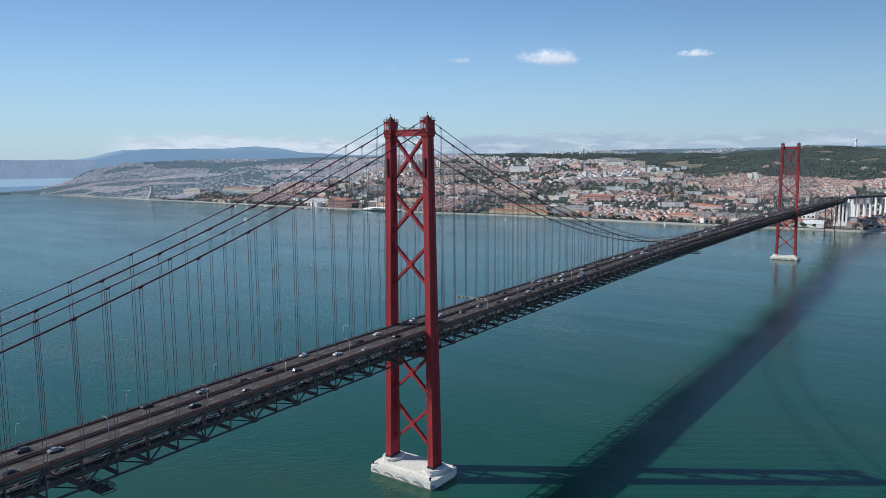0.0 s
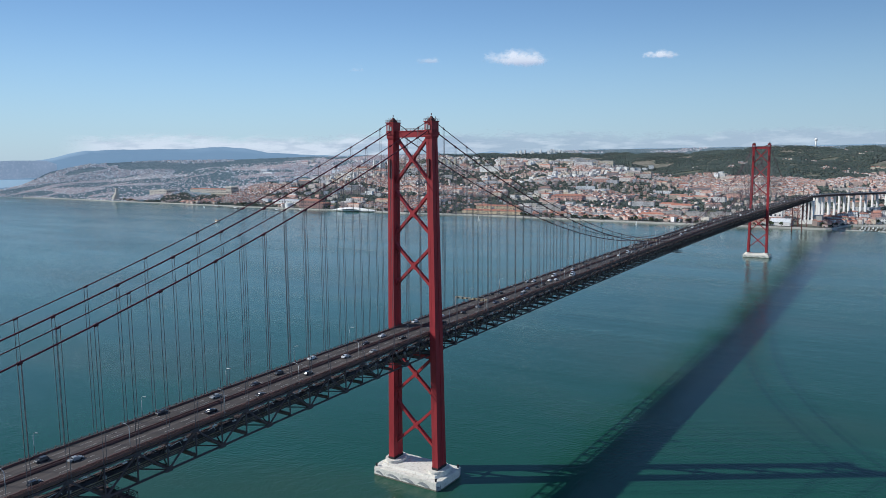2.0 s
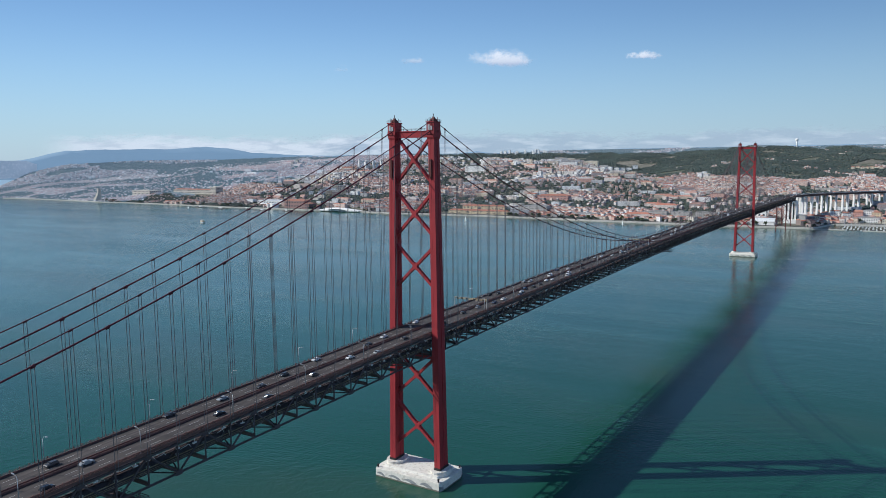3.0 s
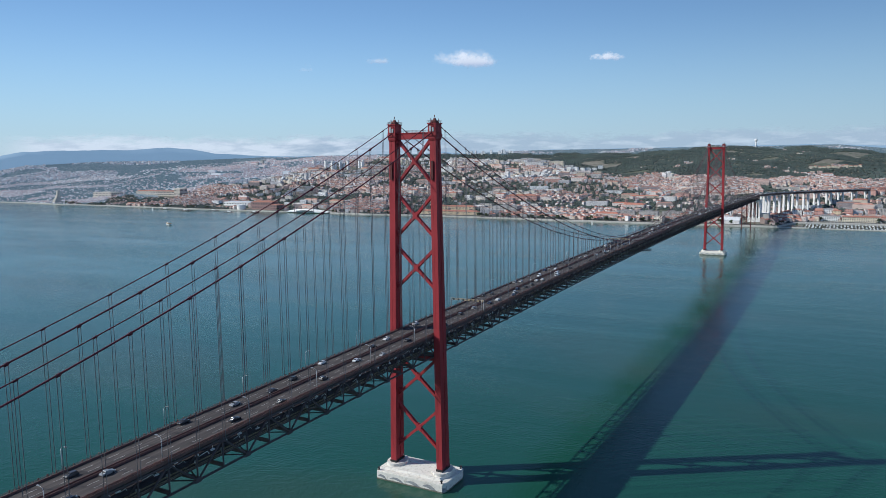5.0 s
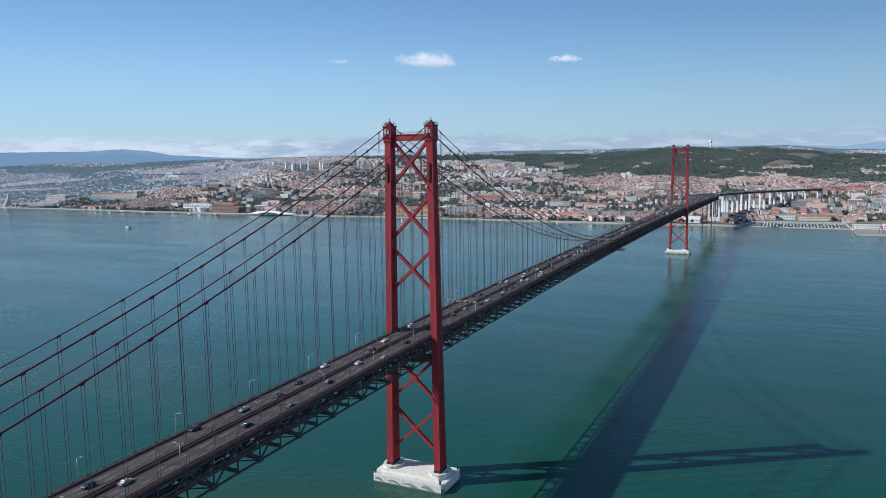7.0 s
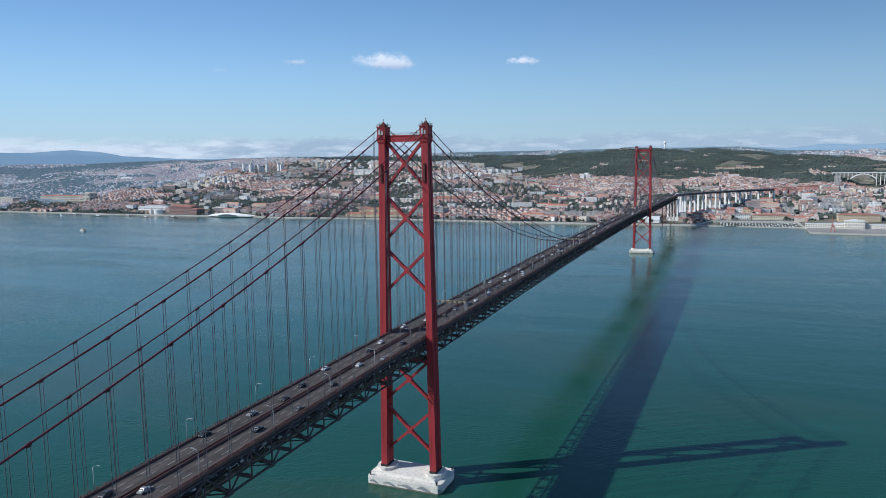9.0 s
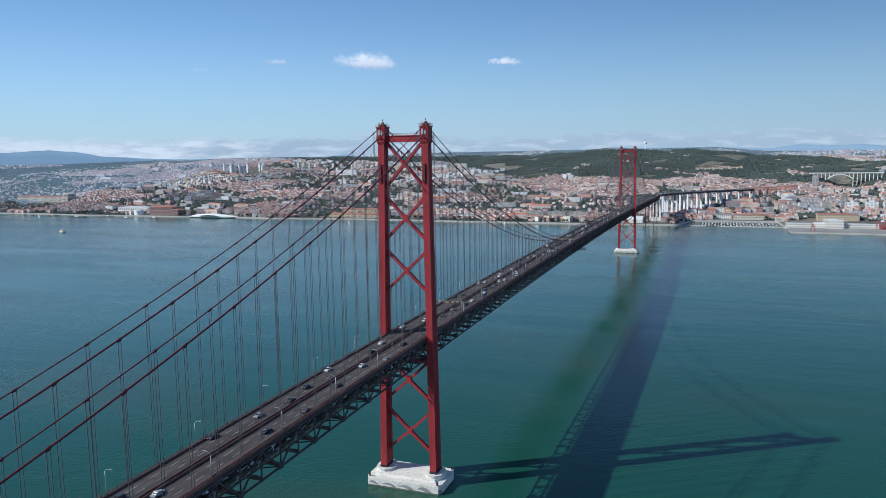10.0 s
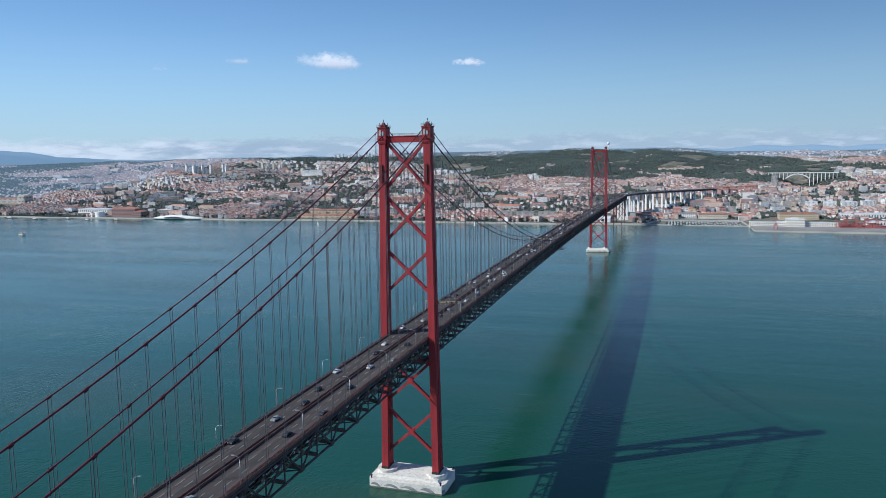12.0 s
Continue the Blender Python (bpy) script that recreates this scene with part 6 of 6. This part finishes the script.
def ferry():
    f = base("ferry", -1440, 1086, 0, "small orange and white river ferry under way", "ferry")
    f.rotation_euler = (0, 0, radians(70))
    bm = bmesh.new()
    outline = [(-4, -14), (4, -14), (4.6, 0), (3.4, 9), (0, 16), (-3.4, 9), (-4.6, 0)]
    prism(bm, [(x * 0.85, y * 0.95) for x, y in outline], -1, 0.6)
    prism(bm, outline, 0.6, 2.6)
    part("hull", bm, HULL_WHITE, f)
    bm = bmesh.new()
    box(bm, -3.6, -11, 2.6, 3.6, 6, 5.0)
    box(bm, -3.8, -11.3, 5.0, 3.8, 6.6, 5.3)
    part("saloon", bm, HULL_ORANGE, f)
    bm = bmesh.new()
    box(bm, -2.4, 0, 5.3, 2.4, 4.5, 7.6)
    part("wheelhouse", bm, HULL_WHITE, f)
    bm = bmesh.new()
    box(bm, -3.65, -10, 3.3, 3.65, 5, 4.3)
    box(bm, -2.45, 0.4, 6.2, 2.45, 4.55, 7.1)
    part("glazing", bm, WINDOW, f)


ferry()

RED_BOX = surface("red_container_steel", (0.38, 0.13, 0.12), (0.32, 0.12, 0.11), None, 0.6, 0.1, 0.1, 0.6, 0)


def container(mat):
    c = base("shipping_container", 0, 0, 0, "red steel shipping container on the quay", "container", "containers")
    bm = bmesh.new()
    box(bm, -6.1, -1.22, 0, 6.1, 1.22, 2.6)
    part("box", bm, mat, c)
    bm = bmesh.new()
    for k in range(16):
        x = -5.8 + 11.6 * k / 15
        box(bm, x - 0.12, -1.29, 0.15, x + 0.12, 1.29, 2.45)
    part("corrugation", bm, mat, c)
    return c


APRON = surface("worn_quay_concrete", (0.30, 0.285, 0.26), (0.24, 0.23, 0.215), (0.18, 0.17, 0.165), 0.9, 0, 0.02, 0.12, 0.02)
bm = bmesh.new()
grid = [[bm.verts.new((306 + 12 * i, 1434 + 12 * j - 0.06 * i * 12, max(float(land(306 + 12 * i, 1434 + 12 * j - 0.72 * i)) + 0.4, 3.6))) for j in range(14)] for i in range(34)]
for i in range(33):
    for j in range(13):
        bm.faces.new((grid[i][j], grid[i + 1][j], grid[i + 1][j + 1], grid[i][j + 1]))
thing("quay_apron", bm, APRON, "bare pale concrete quay apron in front of the terminal", "pavement", kind="structure")

box_proto = container(RED_BOX)
rng = random.Random(15)
placed = False
for k in range(15):
    for row in range(3):
        for lvl in range(rng.randint(0, 3)):
            x, y = 500 + 13.2 * (k % 9), 1508 + 5 * row + 22 * (k // 9)
            m = pose(x, y, float(land(x, y)) + 0.4 + 2.62 * lvl)
            if not placed:
                box_proto.matrix_basis, placed = m, True
            else:
                copy_thing(box_proto, m)


def harbour_crane(x, y):
    c = base("harbour_crane", x, y, 3.2, "red portal harbour crane with a lattice jib", "crane", "harbour cranes")
    bm = bmesh.new()
    for sx in (-4, 4):
        for sy in (-4, 4):
            beam(bm, (sx, sy, 0), (sx * 0.6, sy * 0.6, 12), 0.8, 0.8)
    box(bm, -3, -3, 11.5, 3, 3, 12.6)
    part("portal", bm, RED_BOX, c)
    bm = bmesh.new()
    box(bm, -2.2, -3.5, 12.6, 2.2, 3, 16.5)
    part("cab", bm, RED_BOX, c)
    bm = bmesh.new()
    for s in (-0.7, 0.7):
        beam(bm, (s, 2, 15), (s * 0.3, 20, 34), 0.35, 0.35)
        beam(bm, (s, 1, 17.5), (s * 0.3, 20, 34), 0.3, 0.3)
    for k in range(8):
        f = k / 8
        beam(bm, (-0.7, 2 + 18 * f, 15 + 19 * f), (0.7, 1.2 + 19 * f, 17.2 + 17 * f), 0.18, 0.18)
    part("jib", bm, RED_BOX, c)


for x, y in ((352, 1446),):
    harbour_crane(x, y)


def yard_crane(x, y):
    g = base("yard_crane", x, y, float(land(x, y)) + 0.4, "red rubber-tyred gantry crane straddling a container stack", "crane", "yard cranes")
    for sy in (-5, 5):
        bm = bmesh.new()
        for sx in (-11, 11):
            beam(bm, (sx, sy, 0), (sx, sy, 17), 0.9, 0.9)
        beam(bm, (-11, sy, 9), (11, sy, 16.5), 0.35, 0.35)
        part("leg_frame", bm, RED_BOX, g)
        bm = bmesh.new()
        beam(bm, (-14, sy, 17.5), (14, sy, 17.5), 1.0, 1.5)
        part("girder", bm, RED_BOX, g)
    bm = bmesh.new()
    box(bm, -2.5, -5.5, 18.2, 2.5, 5.5, 20.6)
    part("trolley", bm, WHITE_CONC, g)
    for sx in (-11, 11):
        bm = bmesh.new()
        beam(bm, (sx, -6, 1.4), (sx, 6, 1.4), 1.0, 1.0)
        part("sill_beam", bm, RED_BOX, g)


for k in range(6):
    yard_crane(498 + 21 * k, 1512 + 22 * (k % 2))

# ---- distance: hazy mountains and clouds ----
HILL_A = [-100, -66, -61.3, -60.4, -58.2, -54.9, -51, -48.8, -47, -45.5, -43.6, -41, -30, -28.4, -27, -20, -10, -2, 2.9, 4, 5, 7, 8.6, 10.3, 11.8, 14, 20, 30, 60, 100]
HILL_Z = [176, 178, 184, 194, 240, 247, 248, 262, 246, 222, 211, 199, 200, 218, 204, 221, 226, 230, 214, 222, 236, 222, 231, 212, 226, 220, 228, 220, 200, 180]


def far_hills():
    bm = bmesh.new()
    last = None
    a = -100.0
    while a <= 100:
        d = 4890.0
        z = float(np.interp(a, HILL_A, HILL_Z)) + 1.2 * math.sin(a * 2.1) + 1.0 * math.sin(a * 5.3 + 1)
        s, c = math.sin(radians(a)), math.cos(radians(a))
        ring = [bm.verts.new((EYE_X + (d - o) * s, EYE_Y + (d - o) * c, zz)) for o, zz in ((30, -5), (22, z * 0.55), (10, z * 0.85), (0, z), (-12, z * 0.9))]
        if last:
            for k in range(4):
                bm.faces.new((last[k], ring[k], ring[k + 1], last[k + 1])).smooth = True
        last = ring
        a += 0.4
    return bm


# the blue of the hills is haze, painted mostly as emission
HILLS = surface("haze_glow_hills", (0.09, 0.12, 0.15), (0.08, 0.11, 0.14), (0.10, 0.13, 0.16), 1.0, 0, 0.004, 0.02, 0)
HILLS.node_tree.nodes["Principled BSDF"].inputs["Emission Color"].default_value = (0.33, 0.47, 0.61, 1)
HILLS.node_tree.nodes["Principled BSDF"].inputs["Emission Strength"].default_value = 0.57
# coast mottled by colour, with distance haze painted in as grey-blue emission
FAR_COAST = surface("haze_glow_far_coast", (0.20, 0.25, 0.29), (0.30, 0.33, 0.36), (0.44, 0.44, 0.45), 1.0, 0, 0.012, 0.07, 0)
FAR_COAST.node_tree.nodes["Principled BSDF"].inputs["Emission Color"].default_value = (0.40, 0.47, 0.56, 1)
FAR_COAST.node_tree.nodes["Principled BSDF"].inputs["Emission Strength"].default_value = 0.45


def coast_band(a1, levels):
    """Strip of the far coast, from a list of (distance, height)."""
    bm = bmesh.new()
    last = None
    a = -100.0
    while a <= a1:
        s, k = math.sin(radians(a)), math.cos(radians(a))
        wave = 1.5 * math.sin(a * 1.7) + 1.0 * math.sin(a * 4.1)
        fade = min(1.0, max(0.25, (-54.5 - a) / 6.0))
        ring = [bm.verts.new((EYE_X + d * s, EYE_Y + d * k, z * (fade if f else 1) + wave * f)) for d, z, f in levels]
        if last:
            for q in range(len(ring) - 1):
                bm.faces.new((last[q], ring[q], ring[q + 1], last[q + 1])).smooth = True
        last = ring
        a += 0.5
    return bm


# upright strip coloured as far water, its pale haze painted as emission
FAR_SEA = surface("haze_glow_far_water", (0.16, 0.27, 0.34), (0.14, 0.25, 0.32), (0.18, 0.29, 0.36), 1.0, 0, 0.004, 0.02, 0)
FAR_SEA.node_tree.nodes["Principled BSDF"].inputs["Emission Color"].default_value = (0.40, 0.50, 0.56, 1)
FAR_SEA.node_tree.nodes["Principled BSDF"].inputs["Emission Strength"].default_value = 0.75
thing("backdrop", coast_band(-59.0, ((4862, -4, 0), (4864, 76, 0))), FAR_SEA, "far river mouth painted as an upright pale hazy strip", "water", kind="structure")
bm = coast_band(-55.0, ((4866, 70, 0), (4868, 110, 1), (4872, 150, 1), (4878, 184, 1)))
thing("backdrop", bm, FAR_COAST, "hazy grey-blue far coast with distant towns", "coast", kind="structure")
thing("backdrop", far_hills(), HILLS, "distant mountain range on the horizon with painted blue haze", "mountains", kind="structure")


def math_node(nt, op, p, q=None, clamp=False):
    """Arithmetic on sockets or numbers."""
    m = nt.nodes.new("ShaderNodeMath")
    m.operation, m.use_clamp = op, clamp
    for k, v in enumerate((p, q)):
        if v is None:
            continue
        if hasattr(v, "links"):
            nt.links.new(v, m.inputs[k])
        else:
            m.inputs[k].default_value = v
    return m.outputs[0]


def smooth_step(nt, value, lo, hi, to_lo=0.0, to_hi=1.0):
    r = nt.nodes.new("ShaderNodeMapRange")
    r.interpolation_type = "SMOOTHSTEP"
    for key, v in (("From Min", lo), ("From Max", hi), ("To Min", to_lo), ("To Max", to_hi)):
        r.inputs[key].default_value = v
    nt.links.new(value, r.inputs["Value"])
    return r.outputs["Result"]


def sheet_noise(nt, uv, scale, stretch, detail=6.0, rough=0.6, shift=None):
    mp = nt.nodes.new("ShaderNodeMapping")
    mp.inputs["Scale"].default_value = stretch
    nt.links.new(uv, mp.inputs["Vector"])
    if shift is not None:
        nt.links.new(shift, mp.inputs["Location"])
    n = nt.nodes.new("ShaderNodeTexNoise")
    n.inputs["Scale"].default_value, n.inputs["Detail"].default_value, n.inputs["Roughness"].default_value = scale, detail, rough
    nt.links.new(mp.outputs["Vector"], n.inputs["Vector"])
    return n.outputs["Fac"]


def cloud_material(name, soft_x, density, scale, glow=0.95, ragged=1.0):
    """White vapour, flat below and heaped above, that thins out towards the rim in ragged wisps."""
    m, nt, b = nodes_of(name)
    b.inputs["Roughness"].default_value = 1.0
    b.inputs["Specular IOR Level"].default_value = 0.0
    # daylight on the vapour is painted as emission over a dark base
    b.inputs["Emission Strength"].default_value = glow
    b.inputs["Base Color"].default_value = (0.12, 0.12, 0.12, 1)
    node = nt.nodes.new("ShaderNodeUVMap")
    node.uv_map = "sheet"
    uv = node.outputs["UV"]
    sep = nt.nodes.new("ShaderNodeSeparateXYZ")
    nt.links.new(uv, sep.inputs[0])
    u = math_node(nt, "MULTIPLY_ADD", sep.outputs["X"], 2.0)
    u.node.inputs[2].default_value = -1.0
    v = math_node(nt, "MULTIPLY_ADD", sep.outputs["Y"], 2.0)
    v.node.inputs[2].default_value = -0.7
    v = math_node(nt, "ADD", v, math_node(nt, "MULTIPLY", math_node(nt, "MINIMUM", v, 0.0), 1.4))
    far_out = math_node(nt, "SQRT", math_node(nt, "ADD", math_node(nt, "MULTIPLY", u, u), math_node(nt, "MULTIPLY", v, v)))
    where = nt.nodes.new("ShaderNodeObjectInfo").outputs["Location"]
    n = sheet_noise(nt, uv, scale, (soft_x, 1, 1), 7, 0.6, where)
    f = math_node(nt, "SUBTRACT", math_node(nt, "MULTIPLY", n, 2.2 * ragged), far_out)
    nt.links.new(smooth_step(nt, f, 0.42 * ragged, 1.05 * ragged, 0.0, density), b.inputs["Alpha"])
    # shaded underside and bright top painted into the emission colour
    c = ramp_mix(nt, smooth_step(nt, v, -0.5, 0.35), (0.52, 0.55, 0.64), (0.86, 0.83, 0.82))
    nt.links.new(c, b.inputs["Emission Color"])
    return m


PUFF = cloud_material("fair_weather_cloud", 2.6, 0.92, 1.9)
WISP = cloud_material("faint_wisp", 1.6, 0.5, 1.8, 0.9, 0.9)


def bank_material():
    """Long layer of low cloud with a ragged top, whiter over the western mountains and greyer eastwards."""
    m, nt, b = nodes_of("low_cloud_layer")
    b.inputs["Roughness"].default_value = 1.0
    b.inputs["Specular IOR Level"].default_value = 0.0
    node = nt.nodes.new("ShaderNodeUVMap")
    node.uv_map = "sheet"
    uv = node.outputs["UV"]
    sep = nt.nodes.new("ShaderNodeSeparateXYZ")
    nt.links.new(uv, sep.inputs[0])
    az, up = sep.outputs["X"], sep.outputs["Y"]
    big = sheet_noise(nt, uv, 1.0, (0.16, 0.5, 1), 5, 0.55)
    small = sheet_noise(nt, uv, 1.0, (0.75, 2.6, 1), 6, 0.65)
    top = math_node(nt, "ADD", math_node(nt, "MULTIPLY", big, 2.2), math_node(nt, "MULTIPLY", small, 1.2))
    depth = math_node(nt, "ADD", math_node(nt, "SUBTRACT", top, up), 0.22)
    solid = smooth_step(nt, depth, -0.10, 0.75)
    west = smooth_step(nt, az, -60.0, -56.5)
    east = smooth_step(nt, az, -38.0, -20.0, 0.88, 0.66)
    alpha = math_node(nt, "MULTIPLY", math_node(nt, "MULTIPLY", solid, west), east)
    foot = smooth_step(nt, up, -0.2, 0.7, 0.55, 1.0)
    nt.links.new(math_node(nt, "MULTIPLY", alpha, foot), b.inputs["Alpha"])
    patch = sheet_noise(nt, uv, 1.0, (0.35, 1.7, 1), 5, 0.6)
    white = math_node(nt, "ADD", smooth_step(nt, patch, 0.34, 0.70), smooth_step(nt, az, -48.0, -30.0, 0.55, -0.35), True)
    # daylight on the layer is painted as white and grey emission
    c = ramp_mix(nt, white, (0.38, 0.44, 0.51), (0.72, 0.73, 0.74))
    nt.links.new(c, b.inputs["Emission Color"])
    b.inputs["Emission Strength"].default_value = 1.0
    b.inputs["Base Color"].default_value = (0.05, 0.05, 0.05, 1)
    return m


def cloud_bank():
    """Curved strip of cloud along the horizon, mapped in degrees."""
    bm = bmesh.new()
    layer = bm.loops.layers.uv.new("sheet")
    rows = []
    for i in range(0, 141):
        a = -80.0 + i
        ring = []
        for j in range(13):
            e = -0.4 + 0.3 * j
            d = 4908.0 + 6.0 * math.sin(a * 0.7 + j)
            ring.append((bm.verts.new((EYE_X + d * math.sin(radians(a)), EYE_Y + d * math.cos(radians(a)), 172.0 + d * math.tan(radians(e)))), (a, e)))
        rows.append(ring)
    for p, q in zip(rows, rows[1:]):
        for j in range(12):
            quad = (p[j], q[j], q[j + 1], p[j + 1])
            f = bm.faces.new([c[0] for c in quad])
            f.smooth = True
            for lp, c in zip(f.loops, quad):
                lp[layer].uv = c[1]
    return bm


thing("cloud_bank", cloud_bank(), bank_material(), "long low white and grey cloud bank along the horizon", "cloud", kind="structure")


def cloud(a, elev, w, h, mat, dist, label, seed):
    """Gently bulging ragged sheet of cloud facing the valley."""
    x, y = EYE_X + dist * math.sin(radians(a)), EYE_Y + dist * math.cos(radians(a))
    z = 172.0 + dist * math.tan(radians(elev))
    nx, nz = 20, 8
    rs = random.Random(seed)
    bm = bmesh.new()
    layer = bm.loops.layers.uv.new("sheet")
    g = []
    for j in range(nz + 1):
        for i in range(nx + 1):
            u, v = i / nx, j / nz
            bulge = 0.25 * h * math.cos((u - 0.5) * 3) * math.cos((v - 0.5) * 3) + rs.uniform(-0.04, 0.04) * h
            g.append((bm.verts.new(((u - 0.5) * w, -bulge, (v - 0.5) * h)), (u, v)))
    for j in range(nz):
        for i in range(nx):
            q = [g[j * (nx + 1) + i], g[j * (nx + 1) + i + 1], g[(j + 1) * (nx + 1) + i + 1], g[(j + 1) * (nx + 1) + i]]
            f = bm.faces.new([p[0] for p in q])
            f.smooth = True
            for lp, p in zip(f.loops, q):
                lp[layer].uv = p[1]
    ob = thing("cloud", bm, mat, label, "cloud", "clouds", "structure")
    ob.matrix_basis = pose(x, y, z, 0, 0, -a)


for k, (a, elev, w, h, mat, words) in enumerate((
        (-26.4, 7.55, 640, 225, PUFF, "small white fair-weather cloud"), (-16.1, 7.4, 350, 120, PUFF, "small white fair-weather cloud"),
        (-33.2, 7.5, 260, 110, WISP, "faint white wisp of cloud"), (-38.8, 6.85, 150, 120, WISP, "faint white wisp of cloud"))):
    cloud(a, elev, w, h, mat, 4900.0, words, k)


# ---- waterfront details ----
def jetty(x, y, w, l, turn):
    j = base("jetty", x, y, 0, "low dark timber jetty on piles by the promenade", "jetty", "jetties")
    j.rotation_euler = (0, 0, radians(turn))
    bm = bmesh.new()
    box(bm, -w / 2, -l / 2, 1.6, w / 2, l / 2, 2.3)
    part("deck", bm, STEEL, j)
    for k in range(int(w // 8) + 1):
        for s in (-1, 1):
            bm = bmesh.new()
            tube(bm, [(-w / 2 + 8 * k, s * (l / 2 - 0.8), -3), (-w / 2 + 8 * k, s * (l / 2 - 0.8), 3.4)], 0.4, 6)
            part("pile", bm, BARK, j)
    bm = bmesh.new()
    box(bm, -w * 0.2, -l * 0.3, 2.3, w * 0.1, l * 0.3, 5.6)
    box(bm, -w * 0.22, -l * 0.36, 5.6, w * 0.12, l * 0.36, 6.0)
    part("kiosk", bm, WHITE_CONC, j)


for x, y, w, l, turn in ((-1985, 1548, 50, 9, 0), (-1838, 1510, 46, 9, 4), (-1740, 1545, 40, 8, 0), (-1622, 1500, 36, 8, 2), (-1528, 1520, 34, 8, 0)):
    jetty(x, y, w, l, turn)


def market_hall(x, y):
    h = base("market_hall", x, y, float(land(x, y)), "white arched dockside hall with a barrel roof", "hall")
    bm = bmesh.new()
    box(bm, -22, -16, -5, 22, 16, 8)
    part("wall", bm, WHITE_CONC, h)
    bm = bmesh.new()
    last = None
    for k in range(15):
        a = math.pi * k / 14
        p = [bm.verts.new((-22.6, -16.8 * math.cos(a), 8 + 9 * math.sin(a))), bm.verts.new((22.6, -16.8 * math.cos(a), 8 + 9 * math.sin(a)))]
        if last:
            bm.faces.new((last[0], last[1], p[1], p[0])).smooth = True
        last = p
    part("barrel_roof", bm, WHITE_ROOF, h)
    for s in (-22.65, 22.65):
        bm = bmesh.new()
        bm.faces.new([bm.verts.new((s, -16 * math.cos(math.pi * k / 14), 8 + 8.5 * math.sin(math.pi * k / 14))) for k in range(15)])
        part("gable_window", bm, WINDOW, h)


market_hall(-48, 1612)
building("silo_block", -70, 1680, 30, 24, 34, 0, WHITE_CONC, GREY_ROOF, "tall white dockside silo block", "silo", 0, "", 3, 10)
building("dock_house", -110, 1622, 40, 16, 12, 0, PINK, TILE_ROOF, "pink dockside house with clay roof", "house", 3, "", 3, 4)
building("dock_house", 62, 1735, 46, 18, 14, 4, CREAM, TILE_ROOF, "cream dockside house with clay roof", "house", 3, "", 3, 4)

# lamps and traffic on the viaduct
rng = random.Random(91)
for k in range(1, len(VIADUCT)):
    (xa, ya), (xb, yb) = VIADUCT[k - 1], VIADUCT[k]
    q = math.hypot(xb - xa, yb - ya)
    tx, ty = (xb - xa) / q, (yb - ya) / q
    ang = math.degrees(math.atan2(-tx, ty))
    zk = lambda y: road_z(min(y, 1690)) - max(0, y - 1690) * 0.014
    copy_thing(lamp_r, pose(xb + 10.9 * ty, yb - 10.9 * tx, zk(yb), 0, 0, ang))
    for n in range(4):
        f, lane = rng.random(), rng.choice([-8.5, -5.5, 3.0, 6.0, 9.0])
        x, y = xa + (xb - xa) * f + lane * ty, ya + (yb - ya) * f - lane * tx
        copy_thing(rng.choice([hatch, saloon, hatch, van]), pose(x, y, zk(ya + (yb - ya) * f) + 0.02, 0, 0, ang + (180 if lane < 0 else 0)))
